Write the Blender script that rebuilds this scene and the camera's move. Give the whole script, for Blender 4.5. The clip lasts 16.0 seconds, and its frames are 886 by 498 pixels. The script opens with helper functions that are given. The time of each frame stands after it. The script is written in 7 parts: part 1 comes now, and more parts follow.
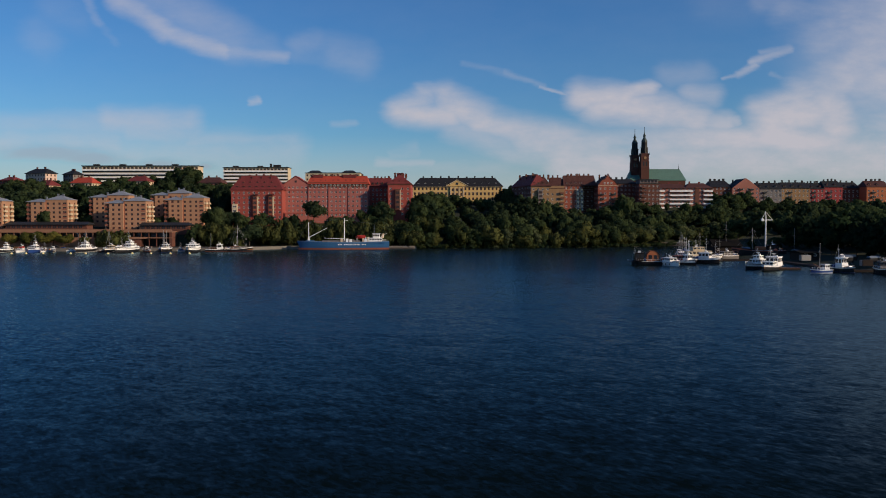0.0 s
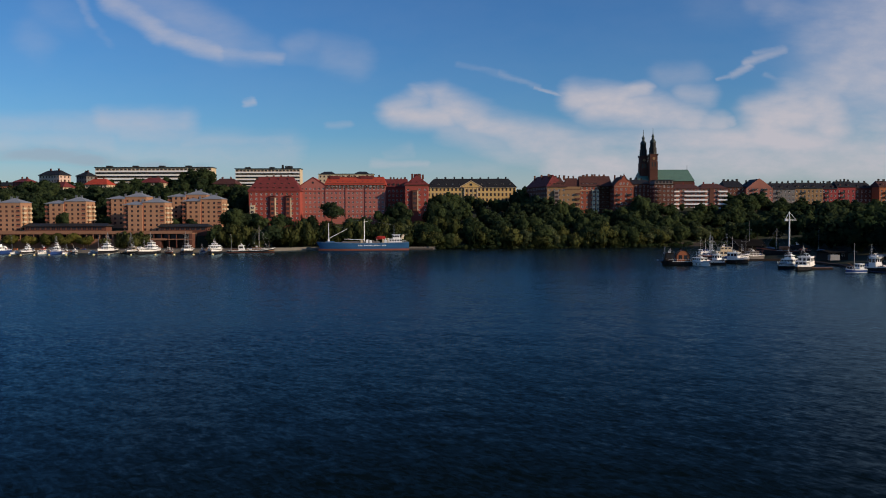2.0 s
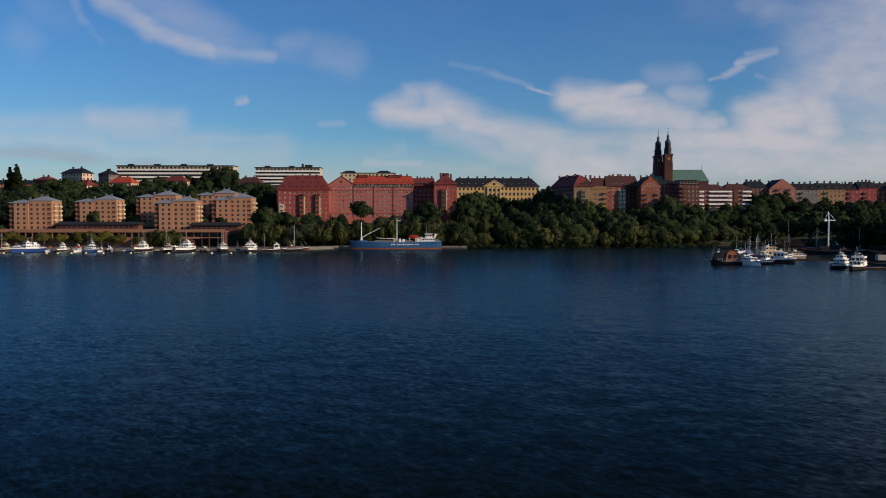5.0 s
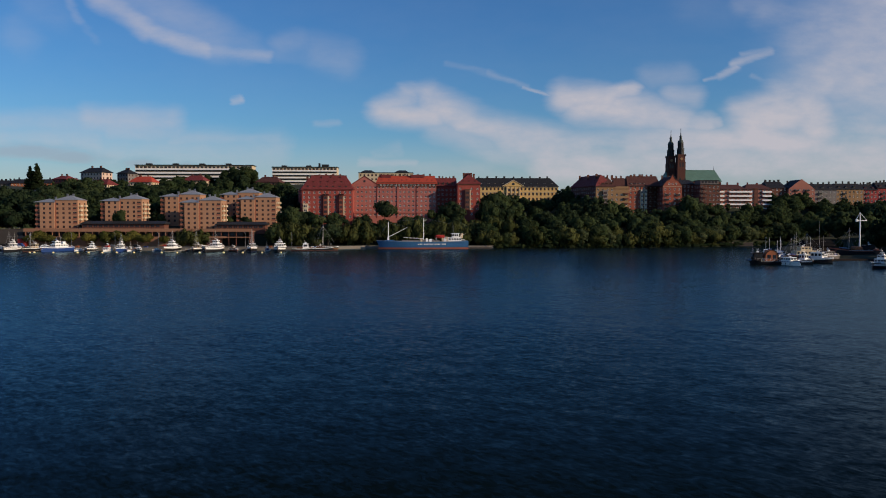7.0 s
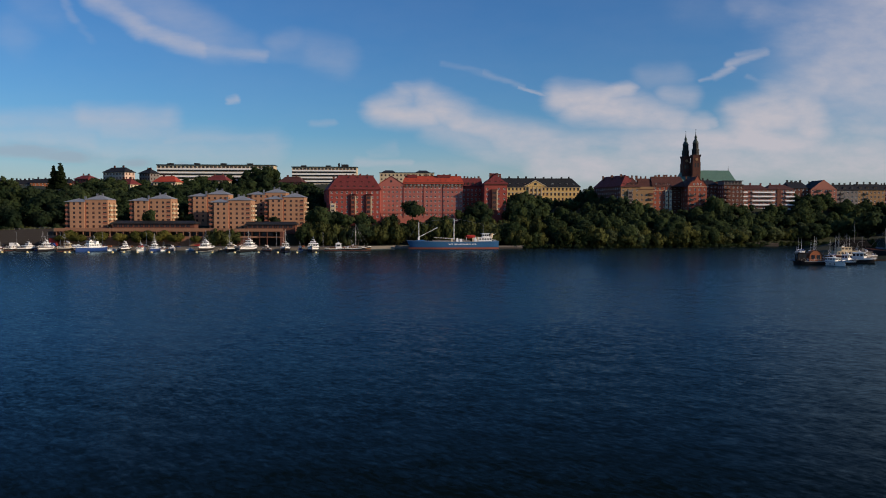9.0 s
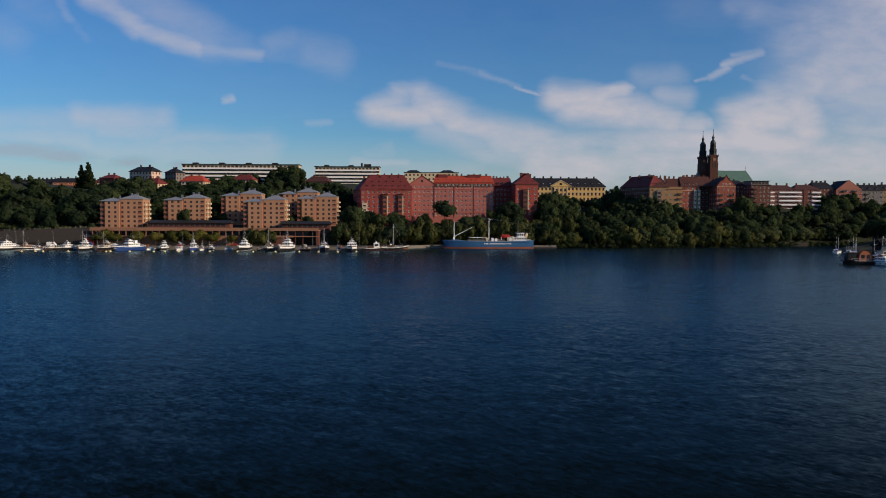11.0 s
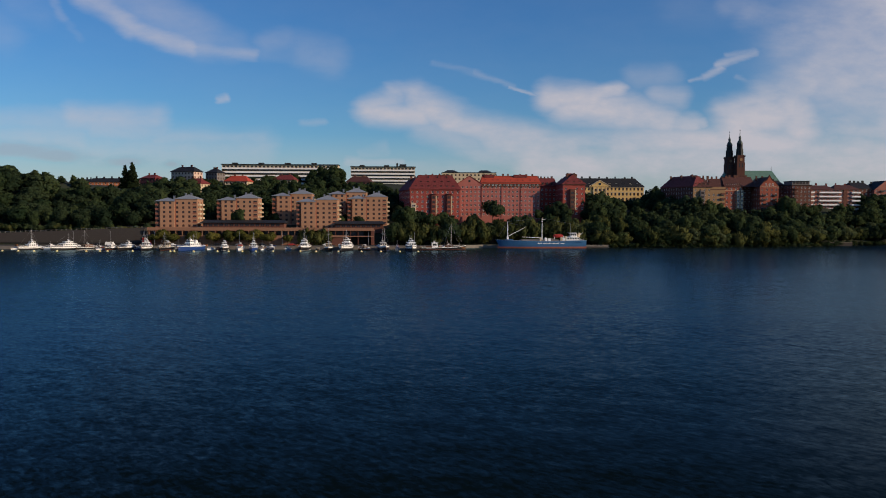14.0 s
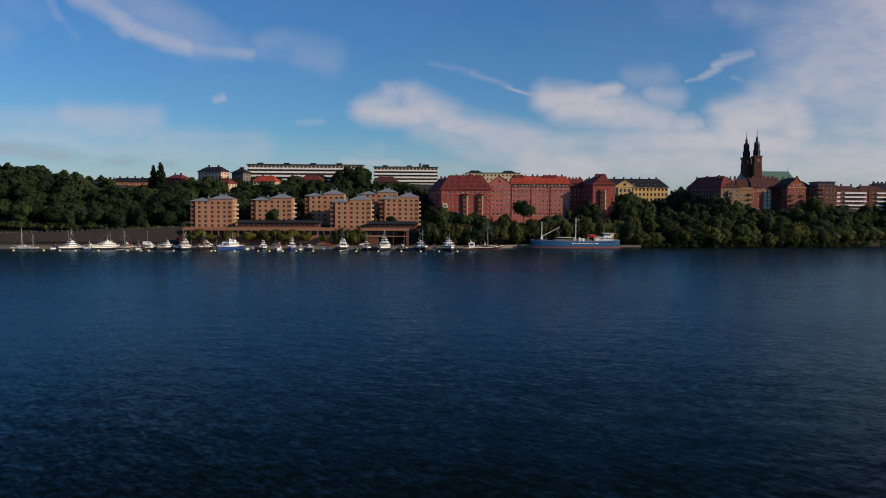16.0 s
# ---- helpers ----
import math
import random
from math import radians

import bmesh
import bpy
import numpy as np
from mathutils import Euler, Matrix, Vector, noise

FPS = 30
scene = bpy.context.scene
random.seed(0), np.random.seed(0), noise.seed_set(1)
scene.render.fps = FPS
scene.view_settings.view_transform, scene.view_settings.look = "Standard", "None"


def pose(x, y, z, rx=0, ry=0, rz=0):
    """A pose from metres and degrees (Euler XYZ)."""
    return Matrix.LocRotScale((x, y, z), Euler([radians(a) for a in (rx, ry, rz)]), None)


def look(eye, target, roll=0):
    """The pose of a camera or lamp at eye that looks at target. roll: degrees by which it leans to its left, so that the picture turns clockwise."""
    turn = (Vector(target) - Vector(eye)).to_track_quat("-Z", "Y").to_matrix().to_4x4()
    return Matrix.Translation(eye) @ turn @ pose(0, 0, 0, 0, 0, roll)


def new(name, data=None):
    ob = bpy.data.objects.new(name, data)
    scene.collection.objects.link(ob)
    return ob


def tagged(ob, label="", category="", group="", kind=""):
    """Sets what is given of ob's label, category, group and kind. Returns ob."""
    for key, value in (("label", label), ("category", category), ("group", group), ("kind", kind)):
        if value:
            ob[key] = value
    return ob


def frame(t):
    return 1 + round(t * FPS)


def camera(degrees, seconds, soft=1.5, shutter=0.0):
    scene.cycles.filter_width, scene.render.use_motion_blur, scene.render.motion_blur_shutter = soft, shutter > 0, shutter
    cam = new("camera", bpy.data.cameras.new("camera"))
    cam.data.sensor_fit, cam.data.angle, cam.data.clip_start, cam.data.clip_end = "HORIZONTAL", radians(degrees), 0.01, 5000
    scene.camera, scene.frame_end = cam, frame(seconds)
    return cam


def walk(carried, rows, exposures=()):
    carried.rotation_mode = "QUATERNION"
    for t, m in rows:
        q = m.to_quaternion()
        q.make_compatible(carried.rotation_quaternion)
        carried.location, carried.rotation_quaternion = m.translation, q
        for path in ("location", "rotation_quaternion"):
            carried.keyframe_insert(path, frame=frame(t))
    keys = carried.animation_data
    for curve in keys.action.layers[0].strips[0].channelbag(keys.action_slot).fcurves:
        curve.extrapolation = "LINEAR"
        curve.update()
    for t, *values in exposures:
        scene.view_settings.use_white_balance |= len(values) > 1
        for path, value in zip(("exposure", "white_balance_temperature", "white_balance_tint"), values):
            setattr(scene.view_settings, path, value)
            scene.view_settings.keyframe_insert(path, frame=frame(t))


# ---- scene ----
cam = camera(57, 16.0, soft=1.0)

# seconds, x, y, height, pitch, roll, yaw of the drone
PATH = [
    (0, 0.00, 0.00, 19.67, -2.388, -0.040, -0.003),
    (0.5, -4.23, -0.29, 19.71, -2.368, -0.102, -0.067),
    (1, -8.05, -0.59, 19.71, -2.350, -0.136, -0.158),
    (1.5, -11.55, -0.90, 19.64, -2.329, -0.154, -0.235),
    (2, -14.97, -1.14, 19.59, -2.319, -0.158, -0.328),
    (2.5, -18.34, -1.32, 19.53, -2.325, -0.132, -0.423),
    (3, -22.14, -1.46, 19.48, -2.340, -0.068, -0.513),
    (3.5, -26.19, -1.57, 19.48, -2.349, -0.046, -0.601),
    (4, -30.57, -1.71, 19.50, -2.350, -0.041, -0.684),
    (6.5, -53.83, -2.65, 19.53, -2.383, 0.087, -1.112),
    (7, -58.80, -2.79, 19.51, -2.379, 0.083, -1.181),
    (7.5, -63.94, -2.95, 19.51, -2.374, 0.081, -1.261),
    (8, -69.14, -3.12, 19.52, -2.374, 0.119, -1.342),
    (8.5, -74.38, -3.28, 19.53, -2.376, 0.130, -1.405),
    (9, -80.09, -3.45, 19.52, -2.380, 0.142, -1.475),
    (11.5, -110.60, -4.58, 19.30, -2.394, 0.202, -1.845),
    (12, -116.81, -4.91, 19.28, -2.396, 0.191, -1.914),
    (12.5, -122.86, -5.34, 19.28, -2.398, 0.191, -1.960),
    (13, -128.92, -5.84, 19.29, -2.401, 0.186, -2.016),
    (13.5, -135.20, -6.34, 19.33, -2.407, 0.195, -2.091),
    (14, -141.20, -6.80, 19.35, -2.411, 0.196, -2.144),
    (14.5, -147.26, -7.23, 19.37, -2.413, 0.211, -2.191),
    (15, -153.25, -7.62, 19.36, -2.407, 0.238, -2.254),
    (15.5, -159.05, -8.00, 19.33, -2.406, 0.254, -2.314),
    (16, -164.84, -8.35, 19.29, -2.405, 0.254, -2.375),
]


def drone_pose(x, y, z, pitch, roll, yaw):
    return pose(x, y, z, 0, 0, yaw) @ pose(0, 0, 0, 90 + pitch) @ pose(0, 0, 0, 0, 0, roll)


walk(cam, [(row[0], drone_pose(*row[1:])) for row in PATH], [(0.0, 0.0), (16.0, 0.0)])

# ---------------------------------------------------------------- light
SUN_AZ, SUN_EL = radians(115), radians(21)      # clockwise from +y, above the horizon
to_sun = Vector((math.sin(SUN_AZ) * math.cos(SUN_EL), math.cos(SUN_AZ) * math.cos(SUN_EL), math.sin(SUN_EL)))
sun = new("sun", bpy.data.lights.new("sun", "SUN"))
sun.data.energy, sun.data.angle, sun.data.color = 4.1, radians(0.6), (1.0, 0.78, 0.56)
sun.matrix_world = look(to_sun * 500, (0, 0, 0))

world = bpy.data.worlds.new("evening_sky")
scene.world = world
world.use_nodes = True
WN, WL = world.node_tree.nodes, world.node_tree.links
WN.clear()


def wnode(kind, op=None, ins=(), **props):
    n = WN.new(kind)
    if op:
        n.operation = op
    for key, value in props.items():
        if key == "clamp":
            n.use_clamp = value
    for k, v in enumerate(ins):
        if v is None:
            continue
        if hasattr(v, "links"):
            WL.new(v, n.inputs[k])
        else:
            n.inputs[k].default_value = v
    return n


def wmath(op, a, b=0.0, c=0.0, clamp=False):
    return wnode("ShaderNodeMath", op, (a, b, c), clamp=clamp).outputs[0]


def wvec(op, a, b=None):
    return wnode("ShaderNodeVectorMath", op, (a, b)).outputs["Vector"]


sky = WN.new("ShaderNodeTexSky")
sky.sky_type, sky.sun_disc = "NISHITA", False
sky.sun_elevation, sky.sun_rotation = SUN_EL, SUN_AZ
sky.altitude, sky.air_density, sky.dust_density, sky.ozone_density = 30, 1.0, 0.6, 2.5
tint = WN.new("ShaderNodeHueSaturation")
tint.inputs["Saturation"].default_value, tint.inputs["Value"].default_value = 1.28, 0.76
WL.new(sky.outputs[0], tint.inputs["Color"])
blue_sky = wvec("MULTIPLY", tint.outputs[0], (0.63, 0.985, 1.33))

coords = WN.new("ShaderNodeTexCoord")
sep = wnode("ShaderNodeSeparateXYZ", None, (coords.outputs["Generated"],))
ahead = wmath("MAXIMUM", sep.outputs[1], 0.06)
uu, vv = wmath("DIVIDE", sep.outputs[0], ahead), wmath("DIVIDE", sep.outputs[2], ahead)
comb = WN.new("ShaderNodeCombineXYZ")
WL.new(uu, comb.inputs[0]), WL.new(vv, comb.inputs[1])
flat = comb.outputs[0]


def wnoise(scale, detail, stretch=(1, 1, 1), rough=0.55):
    m = wvec("MULTIPLY", flat, stretch)
    n = WN.new("ShaderNodeTexNoise")
    n.inputs["Scale"].default_value, n.inputs["Detail"].default_value, n.inputs["Roughness"].default_value = scale, detail, rough
    WL.new(m, n.inputs["Vector"])
    return n


warp = wnoise(7.0, 7.0, (0.55, 1.6, 1))
bent = wvec("ADD", flat, wvec("MULTIPLY", wvec("SUBTRACT", warp.outputs["Color"], (0.5, 0.5, 0.5)), (0.036, 0.026, 0)))

curl = wnoise(26.0, 6.0, (0.5, 1.6, 1), 0.6)
bent = wvec("ADD", bent, wvec("MULTIPLY", wvec("SUBTRACT", curl.outputs["Color"], (0.5, 0.5, 0.5)), (0.022, 0.014, 0)))

# cirrus: from (u, v) to (u, v), breadth, strength; u and v are slopes to the side and upwards
HIGH_CIRRUS = [
    (-0.396, 0.267, -0.332, 0.225, 0.0082, 0.52), (-0.332, 0.225, -0.263, 0.203, 0.0076, 0.55), (-0.263, 0.203, -0.195, 0.191, 0.0059, 0.41), (-0.359, 0.267, -0.250, 0.213, 0.0177, 0.30),
    (-0.311, 0.247, -0.215, 0.203, 0.0141, 0.23), (-0.195, 0.193, -0.154, 0.189, 0.0071, 0.17), (-0.178, 0.201, -0.154, 0.208, 0.0106, 0.25), (-0.133, 0.196, -0.099, 0.187, 0.0141, 0.27),
    (-0.126, 0.206, -0.116, 0.179, 0.0071, 0.17), (-0.430, 0.267, -0.414, 0.233, 0.0053, 0.25), (-0.417, 0.237, -0.397, 0.210, 0.0053, 0.14), (-0.496, 0.220, -0.486, 0.213, 0.0165, 0.19),
    (-0.475, 0.254, -0.441, 0.240, 0.0165, 0.16),
]
SMALL_PUFFS = [
    (-0.238, 0.137, -0.228, 0.139, 0.0034, 0.46), (-0.134, 0.111, -0.110, 0.112, 0.0042, 0.32), (-0.065, 0.073, -0.034, 0.078, 0.0069, 0.34), (-0.079, 0.064, -0.017, 0.064, 0.0062, 0.55),
    (-0.058, 0.056, 0.080, 0.056, 0.0097, 0.40), (-0.155, 0.056, -0.058, 0.056, 0.0097, 0.30),
]
LOW_BANKS = [
    (-0.643, 0.107, -0.402, 0.109, 0.0103, 0.32), (-0.409, 0.114, -0.313, 0.111, 0.0103, 0.49), (-0.382, 0.102, -0.306, 0.097, 0.0095, 0.42), (-0.306, 0.090, -0.182, 0.089, 0.0079, 0.45),
    (-0.644, 0.082, -0.403, 0.085, 0.0136, 0.48), (-0.403, 0.073, -0.182, 0.073, 0.0160, 0.45), (-0.334, 0.082, -0.210, 0.082, 0.0112, 0.32),
]
CENTRE_BANK = [
    (-0.058, 0.131, -0.017, 0.145, 0.0083, 0.72), (-0.023, 0.152, 0.011, 0.148, 0.0069, 0.55), (-0.052, 0.124, 0.011, 0.121, 0.0111, 0.85), (0.004, 0.138, 0.052, 0.117, 0.0118, 0.85),
    (0.045, 0.114, 0.108, 0.097, 0.0118, 0.85), (0.011, 0.107, 0.080, 0.080, 0.0125, 0.50), (0.101, 0.094, 0.190, 0.082, 0.0139, 0.85), (0.080, 0.076, 0.149, 0.066, 0.0111, 0.50),
    (0.166, 0.146, 0.217, 0.141, 0.0111, 0.85), (0.217, 0.148, 0.250, 0.153, 0.0076, 0.75), (0.190, 0.131, 0.259, 0.124, 0.0139, 0.95), (0.252, 0.128, 0.307, 0.114, 0.0125, 0.85),
    (0.245, 0.114, 0.342, 0.109, 0.0090, 0.65), (0.307, 0.117, 0.355, 0.112, 0.0055, 0.60),
]
CENTRE_WISPS = [
    (0.026, 0.184, 0.080, 0.169, 0.0033, 0.18), (0.073, 0.172, 0.121, 0.157, 0.0029, 0.27), (0.114, 0.157, 0.169, 0.145, 0.0015, 0.48), (0.183, 0.124, 0.180, 0.114, 0.0037, 0.36),
    (0.180, 0.114, 0.185, 0.098, 0.0042, 0.33), (0.238, 0.124, 0.287, 0.104, 0.0125, 0.55), (0.272, 0.169, 0.313, 0.173, 0.0104, 0.32), (0.293, 0.145, 0.324, 0.143, 0.0090, 0.50),
    (0.286, 0.135, 0.314, 0.139, 0.0042, 0.27), (0.320, 0.158, 0.338, 0.148, 0.0014, 0.18), (0.337, 0.165, 0.358, 0.172, 0.0021, 0.42), (0.355, 0.171, 0.382, 0.184, 0.0033, 0.48),
    (0.378, 0.187, 0.423, 0.202, 0.0042, 0.51), (0.388, 0.198, 0.417, 0.203, 0.0033, 0.36), (0.423, 0.201, 0.446, 0.213, 0.0016, 0.21), (0.397, 0.173, 0.441, 0.160, 0.0029, 0.26),
]
EAST_BANK = [
    (0.383, 0.126, 0.437, 0.148, 0.0104, 0.75), (0.397, 0.111, 0.465, 0.131, 0.0187, 0.90), (0.437, 0.148, 0.492, 0.165, 0.0152, 0.75), (0.472, 0.135, 0.486, 0.107, 0.0194, 0.98),
    (0.492, 0.179, 0.532, 0.206, 0.0291, 0.72), (0.477, 0.220, 0.552, 0.247, 0.0291, 0.62), (0.415, 0.250, 0.477, 0.233, 0.0139, 0.40), (0.326, 0.260, 0.381, 0.254, 0.0194, 0.13),
    (0.533, 0.158, 0.629, 0.193, 0.0346, 0.70), (0.493, 0.116, 0.630, 0.131, 0.0139, 0.60), (0.387, 0.260, 0.435, 0.254, 0.0104, 0.30), (0.521, 0.109, 0.631, 0.102, 0.0111, 0.70),
]
LOW_EAST = [
    (0.149, 0.087, 0.287, 0.092, 0.0111, 0.75), (0.252, 0.085, 0.425, 0.089, 0.0125, 0.85), (0.390, 0.092, 0.590, 0.080, 0.0166, 0.85), (0.149, 0.064, 0.591, 0.063, 0.0194, 0.85),
    (0.628, 0.220, 0.964, 0.395, 0.0970, 0.80), (0.631, 0.117, 1.180, 0.145, 0.0485, 0.85), (0.591, 0.063, 1.253, 0.063, 0.0277, 0.85),
]


def ramp_down(value, far_end, top):
    """Falls smoothly from top at nought to nothing at far_end."""
    r = WN.new("ShaderNodeMapRange")
    r.interpolation_type, r.clamp = "SMOOTHSTEP", False
    for k, v in ((1, 0.0), (2, far_end), (3, top), (4, 0.0)):
        r.inputs[k].default_value = v
    WL.new(value, r.inputs[0])
    return r.outputs[0]


mask = None
for (ua, va, ub, vb, broad, strong) in HIGH_CIRRUS + SMALL_PUFFS + LOW_BANKS + CENTRE_BANK + CENTRE_WISPS + EAST_BANK + LOW_EAST:
    rel = wvec("SUBTRACT", bent, (ua, va, 0))
    line = Vector((ub - ua, vb - va, 0))
    dot = wnode("ShaderNodeVectorMath", "DOT_PRODUCT", (rel, tuple(line / line.length_squared))).outputs["Value"]
    part_way = wmath("MINIMUM", wmath("MAXIMUM", dot, 0.0), 1.0)
    foot = wnode("ShaderNodeVectorMath", "SCALE", (tuple(line),))
    WL.new(part_way, foot.inputs["Scale"])
    gap = wnode("ShaderNodeVectorMath", "LENGTH", (wvec("SUBTRACT", rel, foot.outputs["Vector"]),)).outputs["Value"]
    shape = ramp_down(gap, broad * (3.0 if broad > 0.008 else 2.5), strong)
    mask = shape if mask is None else wmath("SMOOTH_MAX", mask, shape, 0.09)
fibre = wnoise(9.0, 9.0, (0.6, 1.7, 1), 0.6)
wisp = wnoise(34.0, 6.0, (0.7, 1.2, 1), 0.6)
uneven = wmath("MULTIPLY_ADD", fibre.outputs[0], 1.8, 0.04)
uneven = wmath("MULTIPLY_ADD", wmath("SUBTRACT", wisp.outputs[0], 0.5), 0.7, uneven)
cloud = wmath("MINIMUM", wmath("MULTIPLY", wmath("SUBTRACT", mask, 0.03), uneven, clamp=True), 0.93)
# pale band of far haze low over the land
haze = WN.new("ShaderNodeMapRange")
haze.interpolation_type = "SMOOTHSTEP"
for k, v in enumerate((None, 0.0, 0.115, 0.62, 0.0)):
    if v is not None:
        haze.inputs[k].default_value = v
WL.new(sep.outputs[2], haze.inputs[0])
cover = wmath("MAXIMUM", cloud, wmath("MULTIPLY", haze.outputs[0], wmath("MULTIPLY_ADD", fibre.outputs[0], 0.8, 0.5), clamp=True))
# grey undersides of a few low clouds
grey = None
for gu, gv, squash, thick in ((-0.490, 0.077, 0.13, 0.015), (-0.420, 0.071, 0.17, 0.012), (-0.343, 0.065, 0.22, 0.010), (-0.289, 0.061, 0.30, 0.007)):
    rel = wvec("MULTIPLY", wvec("SUBTRACT", bent, (gu, gv, 0)), (squash, 1, 0))
    gap = wnode("ShaderNodeVectorMath", "LENGTH", (rel,)).outputs["Value"]
    ramp = WN.new("ShaderNodeMapRange")
    ramp.interpolation_type = "SMOOTHSTEP"
    for k, v in enumerate((None, 0.001, thick, 0.6, 0.0)):
        if v is not None:
            ramp.inputs[k].default_value = v
    WL.new(wmath("MULTIPLY_ADD", wmath("SUBTRACT", fibre.outputs[0], 0.5), 0.022, gap), ramp.inputs[0])
    grey = ramp.outputs[0] if grey is None else wmath("MAXIMUM", grey, ramp.outputs[0])
cloud_tone = wnode("ShaderNodeMix")
cloud_tone.data_type = "RGBA"
cloud_tone.inputs[6].default_value, cloud_tone.inputs[7].default_value = (5.25, 5.0, 5.45, 1), (2.5, 2.8, 3.6, 1)
WL.new(grey, cloud_tone.inputs[0])
sky_mix = wnode("ShaderNodeMix")
sky_mix.data_type = "RGBA"
WL.new(wmath("MAXIMUM", cover, grey), sky_mix.inputs[0])
WL.new(blue_sky, sky_mix.inputs[6]), WL.new(cloud_tone.outputs[2], sky_mix.inputs[7])
ground_sky = WN.new("ShaderNodeBackground")
ground_sky.inputs["Strength"].default_value = 0.1
WL.new(sky_mix.outputs[2], ground_sky.inputs["Color"])
WL.new(ground_sky.outputs[0], WN.new("ShaderNodeOutputWorld").inputs["Surface"])

# ---------------------------------------------------------------- materials
MATS = {}


def surf(name, col, rough=0.85, var=0.18, big=0.12, fine=2.5, bump=0.15, metal=0.0, each=0.0, stain=0.0, spec=0.3):
    """A painted, rendered or worn surface: broad blotches, fine grain, stains that run down, relief, and a tone of its own for each object."""
    if name in MATS:
        return MATS[name]
    m = bpy.data.materials.new(name)
    m.use_nodes = True
    N, L = m.node_tree.nodes, m.node_tree.links
    b = N["Principled BSDF"]
    b.inputs["Roughness"].default_value, b.inputs["Metallic"].default_value = rough, metal
    b.inputs["Specular IOR Level"].default_value = spec
    tc = N.new("ShaderNodeTexCoord")
    n1, n2 = N.new("ShaderNodeTexNoise"), N.new("ShaderNodeTexNoise")
    n1.inputs["Scale"].default_value, n1.inputs["Detail"].default_value = big, 5
    n2.inputs["Scale"].default_value, n2.inputs["Detail"].default_value = fine, 6
    L.new(tc.outputs["Object"], n1.inputs["Vector"]), L.new(tc.outputs["Object"], n2.inputs["Vector"])
    add = N.new("ShaderNodeMath")
    add.operation = "ADD"
    L.new(n1.outputs[0], add.inputs[0]), L.new(n2.outputs[0], add.inputs[1])
    last = add.outputs[0]
    if each:
        oi, ma = N.new("ShaderNodeObjectInfo"), N.new("ShaderNodeMath")
        ma.operation = "MULTIPLY_ADD"
        ma.inputs[1].default_value = each
        L.new(oi.outputs["Random"], ma.inputs[0]), L.new(last, ma.inputs[2])
        last = ma.outputs[0]
    if stain:
        mp, n3, mb = N.new("ShaderNodeMapping"), N.new("ShaderNodeTexNoise"), N.new("ShaderNodeMath")
        mp.inputs["Scale"].default_value = (1.4, 1.4, 0.08)
        n3.inputs["Scale"].default_value, n3.inputs["Detail"].default_value = 1.0, 4
        L.new(tc.outputs["Object"], mp.inputs[0]), L.new(mp.outputs[0], n3.inputs["Vector"])
        mb.operation = "MULTIPLY_ADD"
        mb.inputs[1].default_value = stain
        L.new(n3.outputs[0], mb.inputs[0]), L.new(last, mb.inputs[2])
        last = mb.outputs[0]
    r = N.new("ShaderNodeMapRange")
    r.inputs[1].default_value, r.inputs[2].default_value = 0.6, 1.4 + 0.6 * each + stain
    r.inputs[3].default_value, r.inputs[4].default_value = 1 - var, 1 + var
    L.new(last, r.inputs[0])
    sc = N.new("ShaderNodeVectorMath")
    sc.operation = "SCALE"
    sc.inputs[0].default_value = col
    L.new(r.outputs[0], sc.inputs["Scale"])
    L.new(sc.outputs["Vector"], b.inputs["Base Color"])
    if bump:
        bp = N.new("ShaderNodeBump")
        bp.inputs["Strength"].default_value, bp.inputs["Distance"].default_value = bump, 0.08
        L.new(n2.outputs[0], bp.inputs["Height"]), L.new(bp.outputs[0], b.inputs["Normal"])
    MATS[name] = m
    return m


def tiled(name, col, step=0.45, rough=0.75, var=0.25, axis="Y"):
    """Roof cover with courses: bands of relief along the slope and blotchy weathering."""
    if name in MATS:
        return MATS[name]
    m = surf(name, col, rough, var, 0.25, 3.0, 0.2, stain=0.4)
    N, L = m.node_tree.nodes, m.node_tree.links
    w = N.new("ShaderNodeTexWave")
    w.bands_direction = "Z"
    w.inputs["Scale"].default_value, w.inputs["Distortion"].default_value = 1.0 / step, 0.6
    tc = N.new("ShaderNodeTexCoord")
    L.new(tc.outputs["Object"], w.inputs["Vector"])
    bp = N.new("ShaderNodeBump")
    bp.inputs["Strength"].default_value, bp.inputs["Distance"].default_value = 0.35, 0.1
    L.new(w.outputs[0], bp.inputs["Height"])
    L.new(bp.outputs[0], N["Principled BSDF"].inputs["Normal"])
    return m


